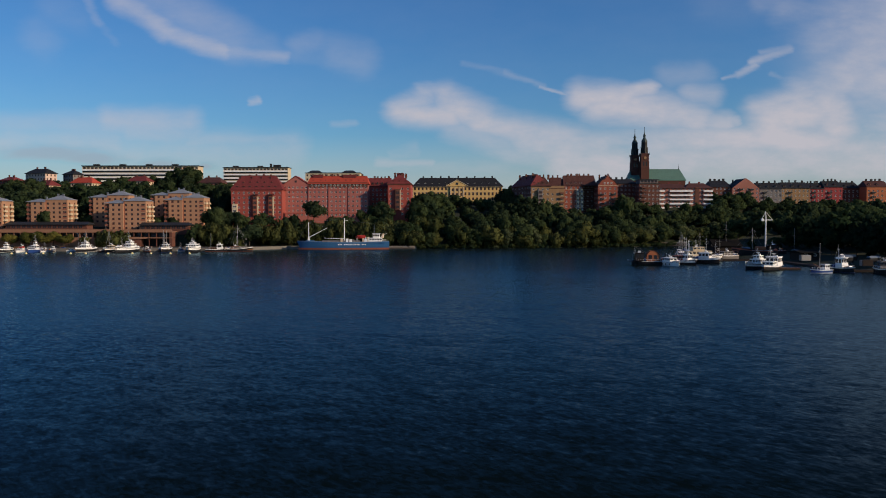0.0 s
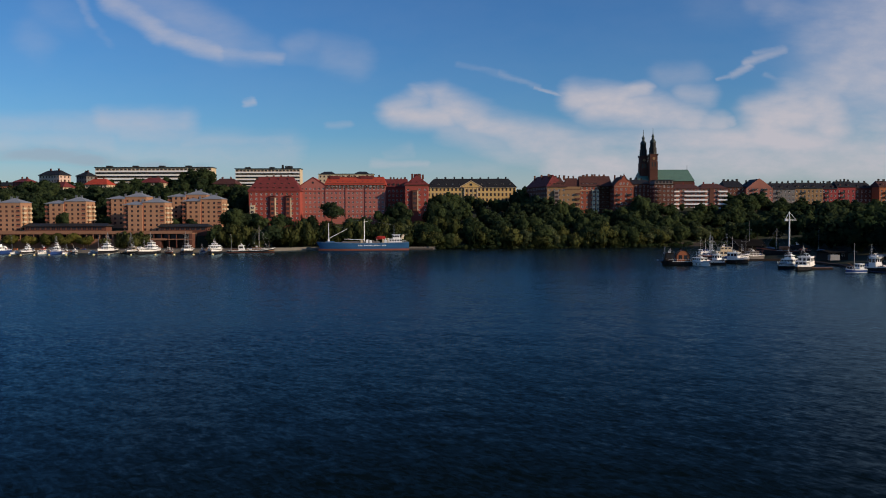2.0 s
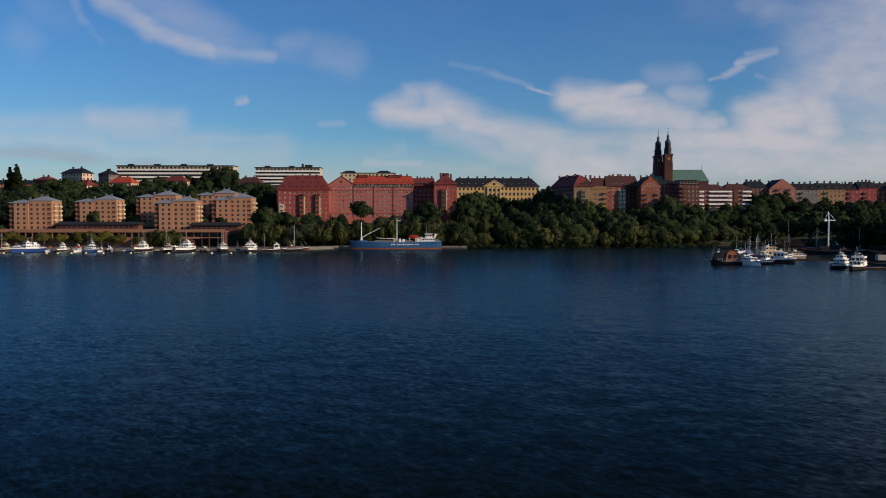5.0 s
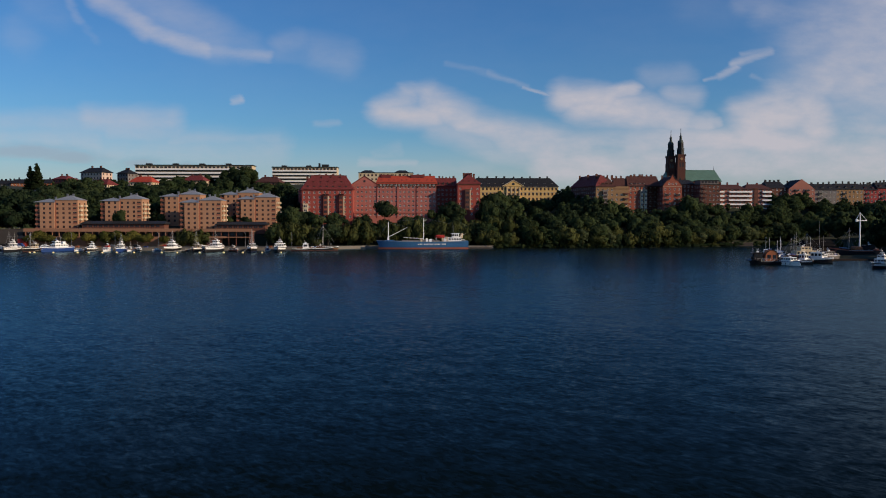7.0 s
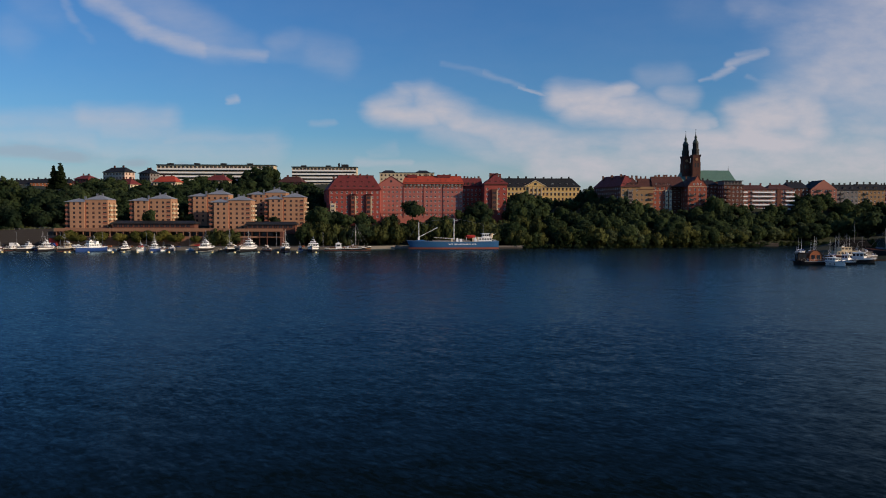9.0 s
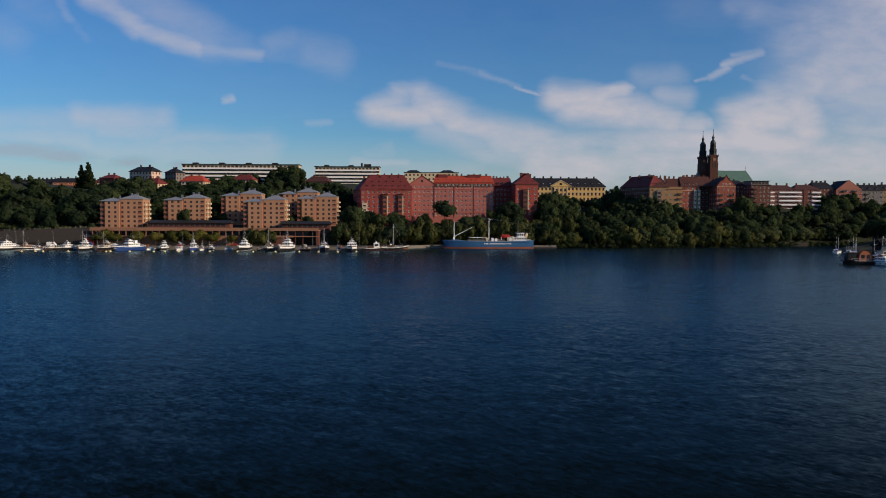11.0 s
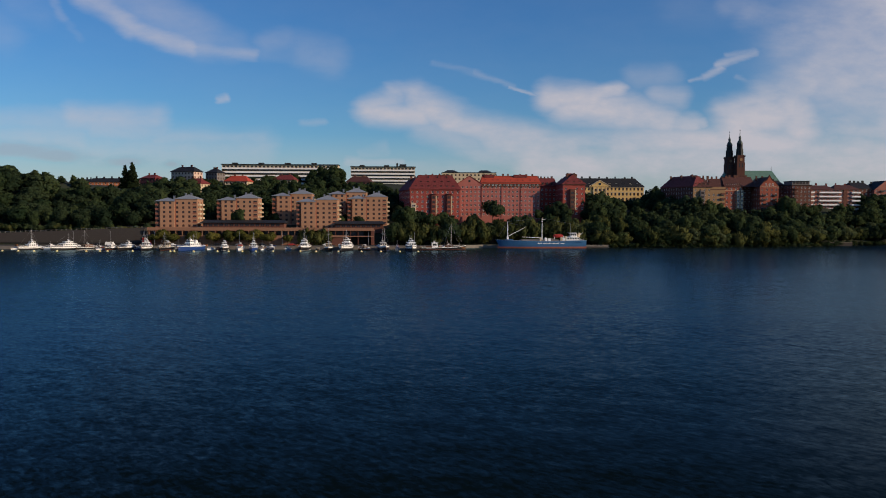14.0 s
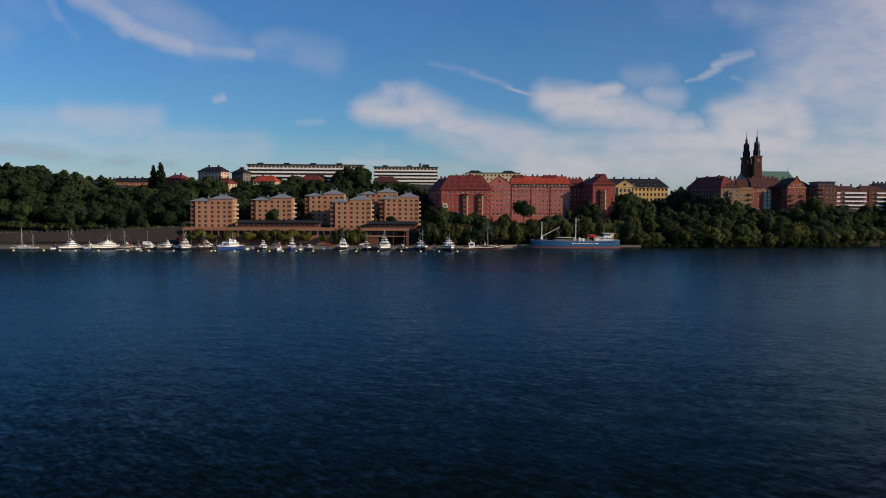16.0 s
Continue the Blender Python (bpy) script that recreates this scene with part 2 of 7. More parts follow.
def leafy(name, col, var=0.42):
    """Leaves that let light through; the green shifts from tree to tree and from spray to spray."""
    m = bpy.data.materials.new(name)
    m.use_nodes = True
    N, L = m.node_tree.nodes, m.node_tree.links
    N.clear()
    geo, oi, nz = N.new("ShaderNodeNewGeometry"), N.new("ShaderNodeObjectInfo"), N.new("ShaderNodeTexNoise")
    nz.inputs["Scale"].default_value, nz.inputs["Detail"].default_value = 0.11, 2
    L.new(geo.outputs["Position"], nz.inputs["Vector"])
    a = N.new("ShaderNodeMath")
    a.operation = "MULTIPLY_ADD"
    a.inputs[1].default_value = 2.4
    half = N.new("ShaderNodeMath")
    half.operation = "MULTIPLY"
    half.inputs[1].default_value = 0.4
    L.new(geo.outputs["Random Per Island"], half.inputs[0]), L.new(nz.outputs[0], a.inputs[0]), L.new(half.outputs[0], a.inputs[2])
    c = N.new("ShaderNodeMath")
    c.operation = "MULTIPLY_ADD"
    c.inputs[1].default_value = 1.3
    L.new(oi.outputs["Random"], c.inputs[0]), L.new(a.outputs[0], c.inputs[2])
    r = N.new("ShaderNodeMapRange")
    r.inputs[1].default_value, r.inputs[2].default_value, r.inputs[3].default_value, r.inputs[4].default_value = 1.05, 2.8, 0.0, 1.0
    L.new(c.outputs[0], r.inputs[0])
    mx = N.new("ShaderNodeMix")
    mx.data_type = "RGBA"
    lo, hi = 1 - var, 1 + var
    mx.inputs[6].default_value = (col[0] * lo * 0.85, col[1] * lo, col[2] * lo, 1)
    mx.inputs[7].default_value = (col[0] * hi * 1.2, col[1] * hi, col[2] * hi * 0.85, 1)
    L.new(r.outputs[0], mx.inputs[0])
    d, t, ms, o = N.new("ShaderNodeBsdfDiffuse"), N.new("ShaderNodeBsdfTranslucent"), N.new("ShaderNodeMixShader"), N.new("ShaderNodeOutputMaterial")
    L.new(mx.outputs[2], d.inputs[0]), L.new(mx.outputs[2], t.inputs[0])
    ms.inputs[0].default_value = 0.5
    L.new(d.outputs[0], ms.inputs[1]), L.new(t.outputs[0], ms.inputs[2]), L.new(ms.outputs[0], o.inputs[0])
    return m


def water_material():
    """Deep lake water: a dark blue body under a rippled gloss that strengthens towards grazing view."""
    m = bpy.data.materials.new("lake_water")
    m.use_nodes = True
    N, L = m.node_tree.nodes, m.node_tree.links
    N.clear()
    tc, geo = N.new("ShaderNodeTexCoord"), N.new("ShaderNodeNewGeometry")

    def ripple(scale, detail, stretch, turn):
        mp, n = N.new("ShaderNodeMapping"), N.new("ShaderNodeTexNoise")
        mp.vector_type = "TEXTURE"      # turned first, then drawn out along the crests
        mp.inputs["Scale"].default_value, mp.inputs["Rotation"].default_value = stretch, (0, 0, radians(turn))
        n.inputs["Scale"].default_value, n.inputs["Detail"].default_value, n.inputs["Roughness"].default_value = scale, detail, 0.55
        n.inputs["Distortion"].default_value = 0.6
        L.new(tc.outputs["Object"], mp.inputs[0]), L.new(mp.outputs[0], n.inputs["Vector"])
        return n.outputs

    def vec(op, x, y):
        k = N.new("ShaderNodeVectorMath")
        k.operation = op
        for slot, v in zip(k.inputs, (x, y)):
            if hasattr(v, "links"):
                L.new(v, slot)
            else:
                slot.default_value = v
        return k.outputs[0]

    # slopes of the wind ripples, stronger where gusts roughen the surface
    gusts = N.new("ShaderNodeMapRange")
    gusts.inputs[1].default_value, gusts.inputs[2].default_value, gusts.inputs[3].default_value, gusts.inputs[4].default_value = 0.35, 0.65, 0.55, 1.15
    L.new(ripple(0.016, 3, (3.4, 1, 1), -6)[0], gusts.inputs[0])
    half = (0.5, 0.5, 0.5)
    slope = (0, -0.027, 0)      # fixed lean towards the camera side, added to mirror higher sky and brighten the water
    for size, detail, drawn, turn, lift in ((0.22, 2, 2.6, -8, (0.02, 0.045, 0)), (0.60, 3, 2.3, -38, (0.13, 0.17, 0)), (1.7, 4, 1.9, -50, (0.23, 0.28, 0)), (1.2, 3, 1.8, 24, (0.09, 0.12, 0))):
        slope = vec("ADD", slope, vec("MULTIPLY", vec("SUBTRACT", ripple(size, detail, (drawn, 1, 1), turn)[1], half), lift))
    sc = N.new("ShaderNodeVectorMath")
    sc.operation = "SCALE"
    L.new(slope, sc.inputs[0]), L.new(gusts.outputs[0], sc.inputs["Scale"])
    normal = vec("NORMALIZE", vec("ADD", geo.outputs["Normal"], sc.outputs[0]), (0, 0, 0))
    body, gloss, mix, out, fr, rate = (N.new("ShaderNode" + k) for k in ("BsdfDiffuse", "BsdfGlossy", "MixShader", "OutputMaterial", "Fresnel", "MapRange"))
    body.inputs["Color"].default_value = (0.0028, 0.0068, 0.0072, 1)
    gloss.inputs["Color"].default_value = (0.60, 0.86, 1.0, 1)
    gloss.inputs["Roughness"].default_value = 0.18
    fr.inputs["IOR"].default_value = 1.33
    rate.inputs[1].default_value, rate.inputs[2].default_value, rate.inputs[3].default_value, rate.inputs[4].default_value = 0.11, 0.75, 0.005, 0.41
    L.new(normal, gloss.inputs["Normal"]), L.new(normal, fr.inputs["Normal"]), L.new(fr.outputs[0], rate.inputs[0])
    L.new(rate.outputs[0], mix.inputs[0]), L.new(body.outputs[0], mix.inputs[1]), L.new(gloss.outputs[0], mix.inputs[2]), L.new(mix.outputs[0], out.inputs[0])
    return m


def glassy(name, col, rough=0.08):
    if name not in MATS:
        m = surf(name, col, rough, 0.35, 0.3, 1.0, 0.0, each=0.6, spec=0.32)
    return MATS[name]


M_WATER = water_material()
M_GLASS = glassy("window_glass", (0.028, 0.030, 0.034))
M_DARKIN = surf("dark_interior", (0.02, 0.018, 0.016), 0.9)
M_FRAME = surf("white_frame_paint", (0.74, 0.7, 0.64), 0.6, 0.12)
M_FRAME_BROWN = surf("brown_frame_paint", (0.150, 0.045, 0.026), 0.6, 0.15)
M_TAN = surf("tan_brick", (0.375, 0.203, 0.118), 0.9, 0.14, 0.1, 4, 0.2, stain=0.25)
M_TANROOF = tiled("grey_sheet_roof", (0.215, 0.23, 0.25), 0.6, 0.6, 0.15)
M_RED = surf("red_brick", (0.30, 0.064, 0.048), 0.9, 0.18, 0.1, 4, 0.2, stain=0.3)
M_PINKRED = surf("rose_brick", (0.37, 0.125, 0.100), 0.9, 0.15, 0.1, 4, 0.2, stain=0.3)
M_ORANGE_TILE = tiled("orange_clay_tiles", (0.38, 0.052, 0.026), 0.35, 0.8, 0.25)
M_DARKRED_TILE = tiled("dark_red_clay_tiles", (0.150, 0.027, 0.025), 0.35, 0.8, 0.3)
M_BROWN_TILE = tiled("brown_clay_tiles", (0.0759, 0.0277, 0.0211), 0.35, 0.8, 0.3)
M_BLACK_SHEET = tiled("black_sheet_roof", (0.012, 0.0125, 0.015), 0.6, 0.75, 0.3)
M_YELLOW = surf("yellow_render", (0.60, 0.395, 0.150), 0.9, 0.12, 0.1, 3, 0.1, stain=0.3)
M_CREAM = surf("cream_render", (0.55, 0.44, 0.29), 0.9, 0.12, 0.1, 3, 0.1, stain=0.3)
M_TERRA = surf("dark_tan_brick", (0.27, 0.135, 0.080), 0.9, 0.16, 0.1, 4, 0.2, stain=0.3)
M_OCHRE = surf("ochre_render", (0.285, 0.168, 0.082), 0.9, 0.14, 0.1, 3, 0.1, stain=0.3)
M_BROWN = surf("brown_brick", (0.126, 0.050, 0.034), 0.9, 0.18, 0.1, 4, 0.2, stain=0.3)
M_ORANGE = surf("orange_render", (0.40, 0.130, 0.055), 0.9, 0.14, 0.1, 3, 0.1, stain=0.3)
M_PINK = surf("salmon_render", (0.33, 0.132, 0.0957), 0.9, 0.14, 0.1, 3, 0.1, stain=0.3)
M_REDBROWN = surf("red_brown_brick", (0.27, 0.075, 0.045), 0.9, 0.18, 0.1, 4, 0.2, stain=0.3)
M_CRIMSON = surf("crimson_render", (0.28, 0.047, 0.045), 0.9, 0.15, 0.1, 3, 0.1, stain=0.3)
M_VERDIGRIS = surf("dark_verdigris_copper", (0.035, 0.052, 0.047), 0.6, 0.3, 0.2, 3, 0.1, stain=0.4)
M_LOGGIA = surf("red_loggia_paint", (0.29, 0.105, 0.062), 0.8, 0.15, 0.1, 3, 0.1, stain=0.3)
M_PALEPINK = surf("pale_pink_render", (0.56, 0.40, 0.31), 0.9, 0.12, 0.1, 3, 0.1, stain=0.3)
M_TARP = surf("blue_grey_tarpaulin", (0.10, 0.13, 0.17), 0.7, 0.25, 0.6, 4, 0.3)
M_GREYR = surf("grey_render", (0.178, 0.158, 0.145), 0.9, 0.14, 0.1, 3, 0.1, stain=0.3)
M_WHITE = surf("white_paint", (0.80, 0.785, 0.75), 0.5, 0.08, 0.4, 3, 0.05, stain=0.15)
M_CONC = surf("pale_concrete", (0.33, 0.317, 0.297), 0.85, 0.15, 0.2, 2, 0.15, stain=0.3)
M_STONE = surf("grey_granite", (0.052, 0.044, 0.039), 0.9, 0.22, 0.3, 2.5, 0.35, stain=0.3)
M_ASPHALT = surf("quay_asphalt", (0.060, 0.054, 0.047), 0.95, 0.25, 0.15, 2, 0.2)
M_COPPER = tiled("green_copper_sheet", (0.092, 0.175, 0.135), 0.7, 0.6, 0.2)
M_CHURCH = surf("dark_church_brick", (0.0891, 0.0343, 0.0238), 0.9, 0.2, 0.1, 3, 0.2, stain=0.3)
M_SLATE = surf("black_copper", (0.018, 0.019, 0.019), 0.6, 0.3, 0.2, 3, 0.1)
M_BARK = surf("bark", (0.07, 0.05, 0.035), 0.95, 0.3, 0.8, 6, 0.5)
M_KERB = surf("weathered_kerb_stone", (0.17, 0.15, 0.125), 0.9, 0.25, 0.3, 2.5, 0.3, stain=0.3)
M_METAL = surf("grey_metal", (0.28, 0.28, 0.29), 0.45, 0.15, 0.5, 4, 0.05, metal=0.7)
M_WOOD = surf("varnished_wood", (0.172, 0.0792, 0.033), 0.55, 0.25, 0.5, 5, 0.1)
M_TAR = surf("tarred_roof_felt", (0.011, 0.010, 0.009), 1.0, 0.3, 0.3, 3, 0.2, spec=0.05)
M_RUST = surf("red_lead_paint", (0.238, 0.0792, 0.0528), 0.8, 0.3, 0.3, 2, 0.1, stain=0.4)
M_SHIPBLUE = surf("ship_blue_paint", (0.032, 0.115, 0.25), 0.5, 0.22, 0.15, 2, 0.05, stain=0.5)
M_BLUE = surf("boat_blue_paint", (0.0198, 0.0528, 0.185), 0.4, 0.15, 0.3, 2, 0.03)
M_PALEBLUE = surf("pale_blue_paint", (0.238, 0.304, 0.383), 0.45, 0.12, 0.3, 2, 0.03)
M_BLACKHULL = surf("black_hull_paint", (0.010, 0.010, 0.012), 0.6, 0.3, 0.3, 2, 0.05)
M_REDPAINT = surf("red_paint", (0.36, 0.03, 0.022), 0.5, 0.15, 0.3, 2, 0.03)
M_YELLOWBUOY = surf("yellow_plastic", (0.80, 0.64, 0.28), 0.45, 0.1, 0.5, 3, 0.02)
M_DARKWOOD = surf("tarred_wood", (0.024, 0.016, 0.012), 0.95, 0.3, 0.5, 4, 0.3)
M_EARTH = surf("grass_and_earth", (0.020, 0.026, 0.011), 0.97, 0.4, 0.06, 1.2, 0.5)
M_LEAF = leafy("broad_leaves", (0.046, 0.074, 0.036))
M_LEAF_B = leafy("deep_green_leaves", (0.033, 0.056, 0.032))
M_LEAF_W = leafy("willow_leaves", (0.086, 0.108, 0.043))
M_LEAF_S = leafy("silvery_leaves", (0.086, 0.118, 0.064))
M_LEAF_Y = leafy("yellow_green_leaves", (0.115, 0.125, 0.038))
M_LEAF_N = leafy("spruce_needles", (0.018, 0.030, 0.015), 0.3)

# ---------------------------------------------------------------- building blocks


def mesh_from(bm, name, material):
    bmesh.ops.recalc_face_normals(bm, faces=bm.faces)
    me = bpy.data.meshes.new(name)
    bm.to_mesh(me)
    bm.free()
    me.materials.append(material)
    return me


def part(name, bm, material, parent, label="", at=None):
    """Links a bmesh (or a ready mesh) as one mesh object under a thing or a part."""
    me = bm if isinstance(bm, bpy.types.Mesh) else mesh_from(bm, name, material)
    ob = new(name, me)
    ob.parent = parent
    if at is not None:
        ob.matrix_basis = at
    if label:
        ob["label"] = label
    return ob


def smooth(ob, angle=38):
    """Rounded shading, with the sharper edges kept."""
    ob.data.shade_smooth()
    ob.data.set_sharp_from_angle(angle=radians(angle))
    return ob


def thing(name, at, label, category, group="", kind=""):
    ob = new(name)
    ob.empty_display_size = 1.0
    ob.matrix_basis = at
    return tagged(ob, label, category, group, kind)


def box(bm, x0, x1, y0, y1, z0, z1):
    v = [bm.verts.new((x, y, z)) for z in (z0, z1) for y in (y0, y1) for x in (x0, x1)]
    for f in ((0, 1, 3, 2), (4, 6, 7, 5), (0, 4, 5, 1), (1, 5, 7, 3), (3, 7, 6, 2), (2, 6, 4, 0)):
        bm.faces.new([v[i] for i in f])
    return v


def boxes(*specs):
    bm = bmesh.new()
    for s in specs:
        box(bm, *s)
    return bm


def soft_box(x0, x1, y0, y1, z0, z1, r=0.1):
    bm = boxes((x0, x1, y0, y1, z0, z1))
    bmesh.ops.bevel(bm, geom=list(bm.edges), offset=r, segments=2, affect="EDGES", profile=0.5)
    return bm


def rod(bm, a, b, r0, r1=None, n=6):
    """A tapered rod between two places."""
    a, b = Vector(a), Vector(b)
    r1 = r0 if r1 is None else r1
    q = (b - a).to_track_quat("Z", "Y")
    rings = []
    for p, r in ((a, r0), (b, r1)):
        rings.append([bm.verts.new(p + q @ Vector((r * math.cos(t * math.tau / n), r * math.sin(t * math.tau / n), 0))) for t in range(n)])
    for k in range(n):
        bm.faces.new((rings[0][k], rings[0][(k + 1) % n], rings[1][(k + 1) % n], rings[1][k]))
    bm.faces.new(rings[0][::-1]), bm.faces.new(rings[1])


def rod_bm(a, b, r0, r1=None, n=6):
    bm = bmesh.new()
    rod(bm, a, b, r0, r1, n)
    return bm


def prism(profile, x0, x1, axis="X"):
    """A profile of (side, up) pairs drawn out along an axis."""
    bm = bmesh.new()
    ends = []
    for x in (x0, x1):
        ends.append([bm.verts.new((x, s, u) if axis == "X" else (s, x, u)) for s, u in profile])
    n = len(profile)
    for k in range(n):
        bm.faces.new((ends[0][k], ends[0][(k + 1) % n], ends[1][(k + 1) % n], ends[1][k]))
    bm.faces.new(ends[0]), bm.faces.new(ends[1])
    return bm


def facade(bm, corner, along, width, z0, z1, openings, deep=0.28):
    """One wall face with real openings and their reveals. openings: (u0, u1, z0, z1) from the corner."""
    corner, along = Vector(corner), Vector(along)
    inward = Vector((-along.y, along.x, 0))
    levels = sorted({z0, z1, *(o[2] for o in openings), *(o[3] for o in openings)})

    def at(u, z, d=0.0):
        return bm.verts.new(corner + along * u + inward * d + Vector((0, 0, z)))

    def quad(u0, u1, a, b):
        bm.faces.new((at(u0, a), at(u1, a), at(u1, b), at(u0, b)))

    for a, b in zip(levels, levels[1:]):
        row = sorted((o[0], o[1]) for o in openings if o[2] <= a + 1e-6 and o[3] >= b - 1e-6)
        u = 0.0
        for s, e in row:
            if s - u > 1e-4:
                quad(u, s, a, b)
            u = e
        if width - u > 1e-4:
            quad(u, width, a, b)
    for u0, u1, a, b in openings:
        for (p, q), (r, s) in (((u0, a), (u1, a)), ((u1, a), (u1, b)), ((u1, b), (u0, b)), ((u0, b), (u0, a))):
            bm.faces.new((at(p, q), at(r, s), at(r, s, deep), at(p, q, deep)))


WINDOWS = {}


def window_mesh(w, h, frame_material, bars):
    key = (round(w, 2), round(h, 2), frame_material.name, bars)
    if key not in WINDOWS:
        t = 0.11
        xs = [-w / 2, -w / 2 + t]
        for k in range(1, bars):
            xs += [-w / 2 + w * k / bars - 0.05, -w / 2 + w * k / bars + 0.05]
        xs += [w / 2 - t, w / 2]
        zs = [0, t, h - t, h]
        bm = bmesh.new()
        v = [[bm.verts.new((x, 0.06, z)) for x in xs] for z in zs]
        for r in range(3):
            for c in range(len(xs) - 1):
                if r != 1 or c % 2 == 0:
                    bm.faces.new((v[r][c], v[r][c + 1], v[r + 1][c + 1], v[r + 1][c]))
        out = bmesh.ops.extrude_face_region(bm, geom=list(bm.faces))
        bmesh.ops.translate(bm, verts=[g for g in out["geom"] if isinstance(g, bmesh.types.BMVert)], vec=(0, -0.12, 0))
        frames = len(bm.faces)
        box(bm, -w / 2 + 0.04, w / 2 - 0.04, 0.0, 0.03, 0.04, h - 0.04)
        me = mesh_from(bm, "window", frame_material)
        me.materials.append(M_GLASS)
        for p in me.polygons[frames:]:
            p.material_index = 1
        WINDOWS[key] = me
    return WINDOWS[key]


def window(parent, at, w, h, frame_material=None, bars=2):
    return part("window", window_mesh(w, h, frame_material or M_FRAME, bars), None, parent, at=at)


def grid(width, cols, w, z0, rows, storey, sill, h, margin=None, skip=()):
    """Openings in columns and rows."""
    margin = width / cols / 2 if margin is None else margin
    out = []
    for r in range(rows):
        for c in range(cols):
            if (c, r) in skip:
                continue
            u = margin + (width - 2 * margin) * (c / (cols - 1) if cols > 1 else 0.5)
            out.append((u - w / 2, u + w / 2, z0 + r * storey + sill, z0 + r * storey + sill + h))
    return out


FACES = {"front": ((0, 0), (1, 0), 0), "right": ((1, 0), (0, 1), 90), "back": ((1, 1), (-1, 0), 180), "left": ((0, 1), (0, -1), -90)}


def walls(parent, sx, sy, z0, z1, material, holes, frame_material=None, bars=2, ox=0.0, oy=0.0, name="wall", label=""):
    """A block's four walls round a plan sx by sy with corner (ox, oy), and a window in each opening."""
    bm = bmesh.new()
    for side, ((cx, cy), (ax, ay), turn) in FACES.items():
        width = sx if ax else sy
        corner = Vector((ox + cx * sx, oy + cy * sy, 0))
        facade(bm, corner, (ax, ay, 0), width, z0, z1, holes.get(side, []))
    ob = part(name, bm, material, parent, label)
    for side, ((cx, cy), (ax, ay), turn) in FACES.items():
        corner, along = Vector((ox + cx * sx, oy + cy * sy, 0)), Vector((ax, ay, 0))
        inward = Vector((-along.y, along.x, 0))
        for u0, u1, a, b in holes.get(side, []):
            p = corner + along * (u0 + u1) / 2 + inward * 0.2
            window(parent, pose(p.x, p.y, a, 0, 0, turn), u1 - u0, b - a, frame_material, bars)
    return ob


def hip_roof(x0, x1, y0, y1, z, rise, over=0.6, hip=0.8, along="X", thick=0.3):
    """A roof over a rectangle: hip 0 ends in gables, 1 slopes alike on all sides."""
    x0, x1, y0, y1 = x0 - over, x1 + over, y0 - over, y1 + over
    bm = bmesh.new()
    low = [bm.verts.new(p) for p in ((x0, y0, z - thick), (x1, y0, z - thick), (x1, y1, z - thick), (x0, y1, z - thick))]
    eave = [bm.verts.new(p) for p in ((x0, y0, z), (x1, y0, z), (x1, y1, z), (x0, y1, z))]
    if along == "X":
        s, m = (y1 - y0) / 2 * hip, (y0 + y1) / 2
        ridge = [bm.verts.new((x0 + s, m, z + rise)), bm.verts.new((x1 - s, m, z + rise))]
        faces = ((0, 1, "b", "a"), (1, 2, "b"), (2, 3, "a", "b"), (3, 0, "a"))
    else:
        s, m = (x1 - x0) / 2 * hip, (x0 + x1) / 2
        ridge = [bm.verts.new((m, y0 + s, z + rise)), bm.verts.new((m, y1 - s, z + rise))]
        faces = ((0, 1, "a"), (1, 2, "b", "a"), (2, 3, "b"), (3, 0, "a", "b"))
    pick = {"a": ridge[0], "b": ridge[1]}
    for f in faces:
        bm.faces.new([pick[k] if isinstance(k, str) else eave[k] for k in f])
    for k in range(4):
        bm.faces.new((low[k], low[(k + 1) % 4], eave[(k + 1) % 4], eave[k]))
    bm.faces.new(low[::-1])
    return bm


def chimney(parent, x, y, z, h=1.8, w=0.9, d=0.7, material=None):
    ob = part("chimney", boxes((-w / 2, w / 2, -d / 2, d / 2, -1.6, h), (-w / 2 - 0.1, w / 2 + 0.1, -d / 2 - 0.1, d / 2 + 0.1, h - 0.28, h - 0.08)), material or M_BROWN, parent, at=pose(x, y, z))
    part("chimney_cap", boxes((-w / 2 + 0.08, w / 2 - 0.08, -d / 2 + 0.08, d / 2 - 0.08, h, h + 0.22)), M_SLATE, ob)
    return ob


def dormer(parent, x, y, z, w=1.6, h=1.5, deep=2.6, roof=None, wall=None):
    """A small roof window house that looks to the front."""
    ob = part("dormer", boxes((-w / 2, w / 2, 0, deep, 0, h)), wall or M_FRAME, parent, at=pose(x, y, z))
    part("dormer_roof", prism([(-w / 2 - 0.15, h - 0.02), (w / 2 + 0.15, h - 0.02), (0, h + 0.5)], -0.2, deep, "Y"), roof or M_BLACK_SHEET, ob)
    part("pane", boxes((-w / 2 + 0.2, w / 2 - 0.2, -0.04, 0.02, 0.25, h - 0.15)), M_GLASS, ob)
    return ob


def balcony(parent, x, y, z, turn, w, deep, front, slab=None, h=1.0):
    """A balcony whose back lies on the wall; turn 0 looks to the front."""
    ob = part("balcony", boxes((-w / 2, w / 2, -deep, 0, -0.16, 0)), slab or M_CONC, parent, at=pose(x, y, z, 0, 0, turn))
    part("balcony_front", boxes((-w / 2, w / 2, -deep - 0.05, -deep, -0.1, h), (-w / 2 - 0.05, -w / 2, -deep, 0, -0.1, h), (w / 2, w / 2 + 0.05, -deep, 0, -0.1, h)), front, ob)
    return ob

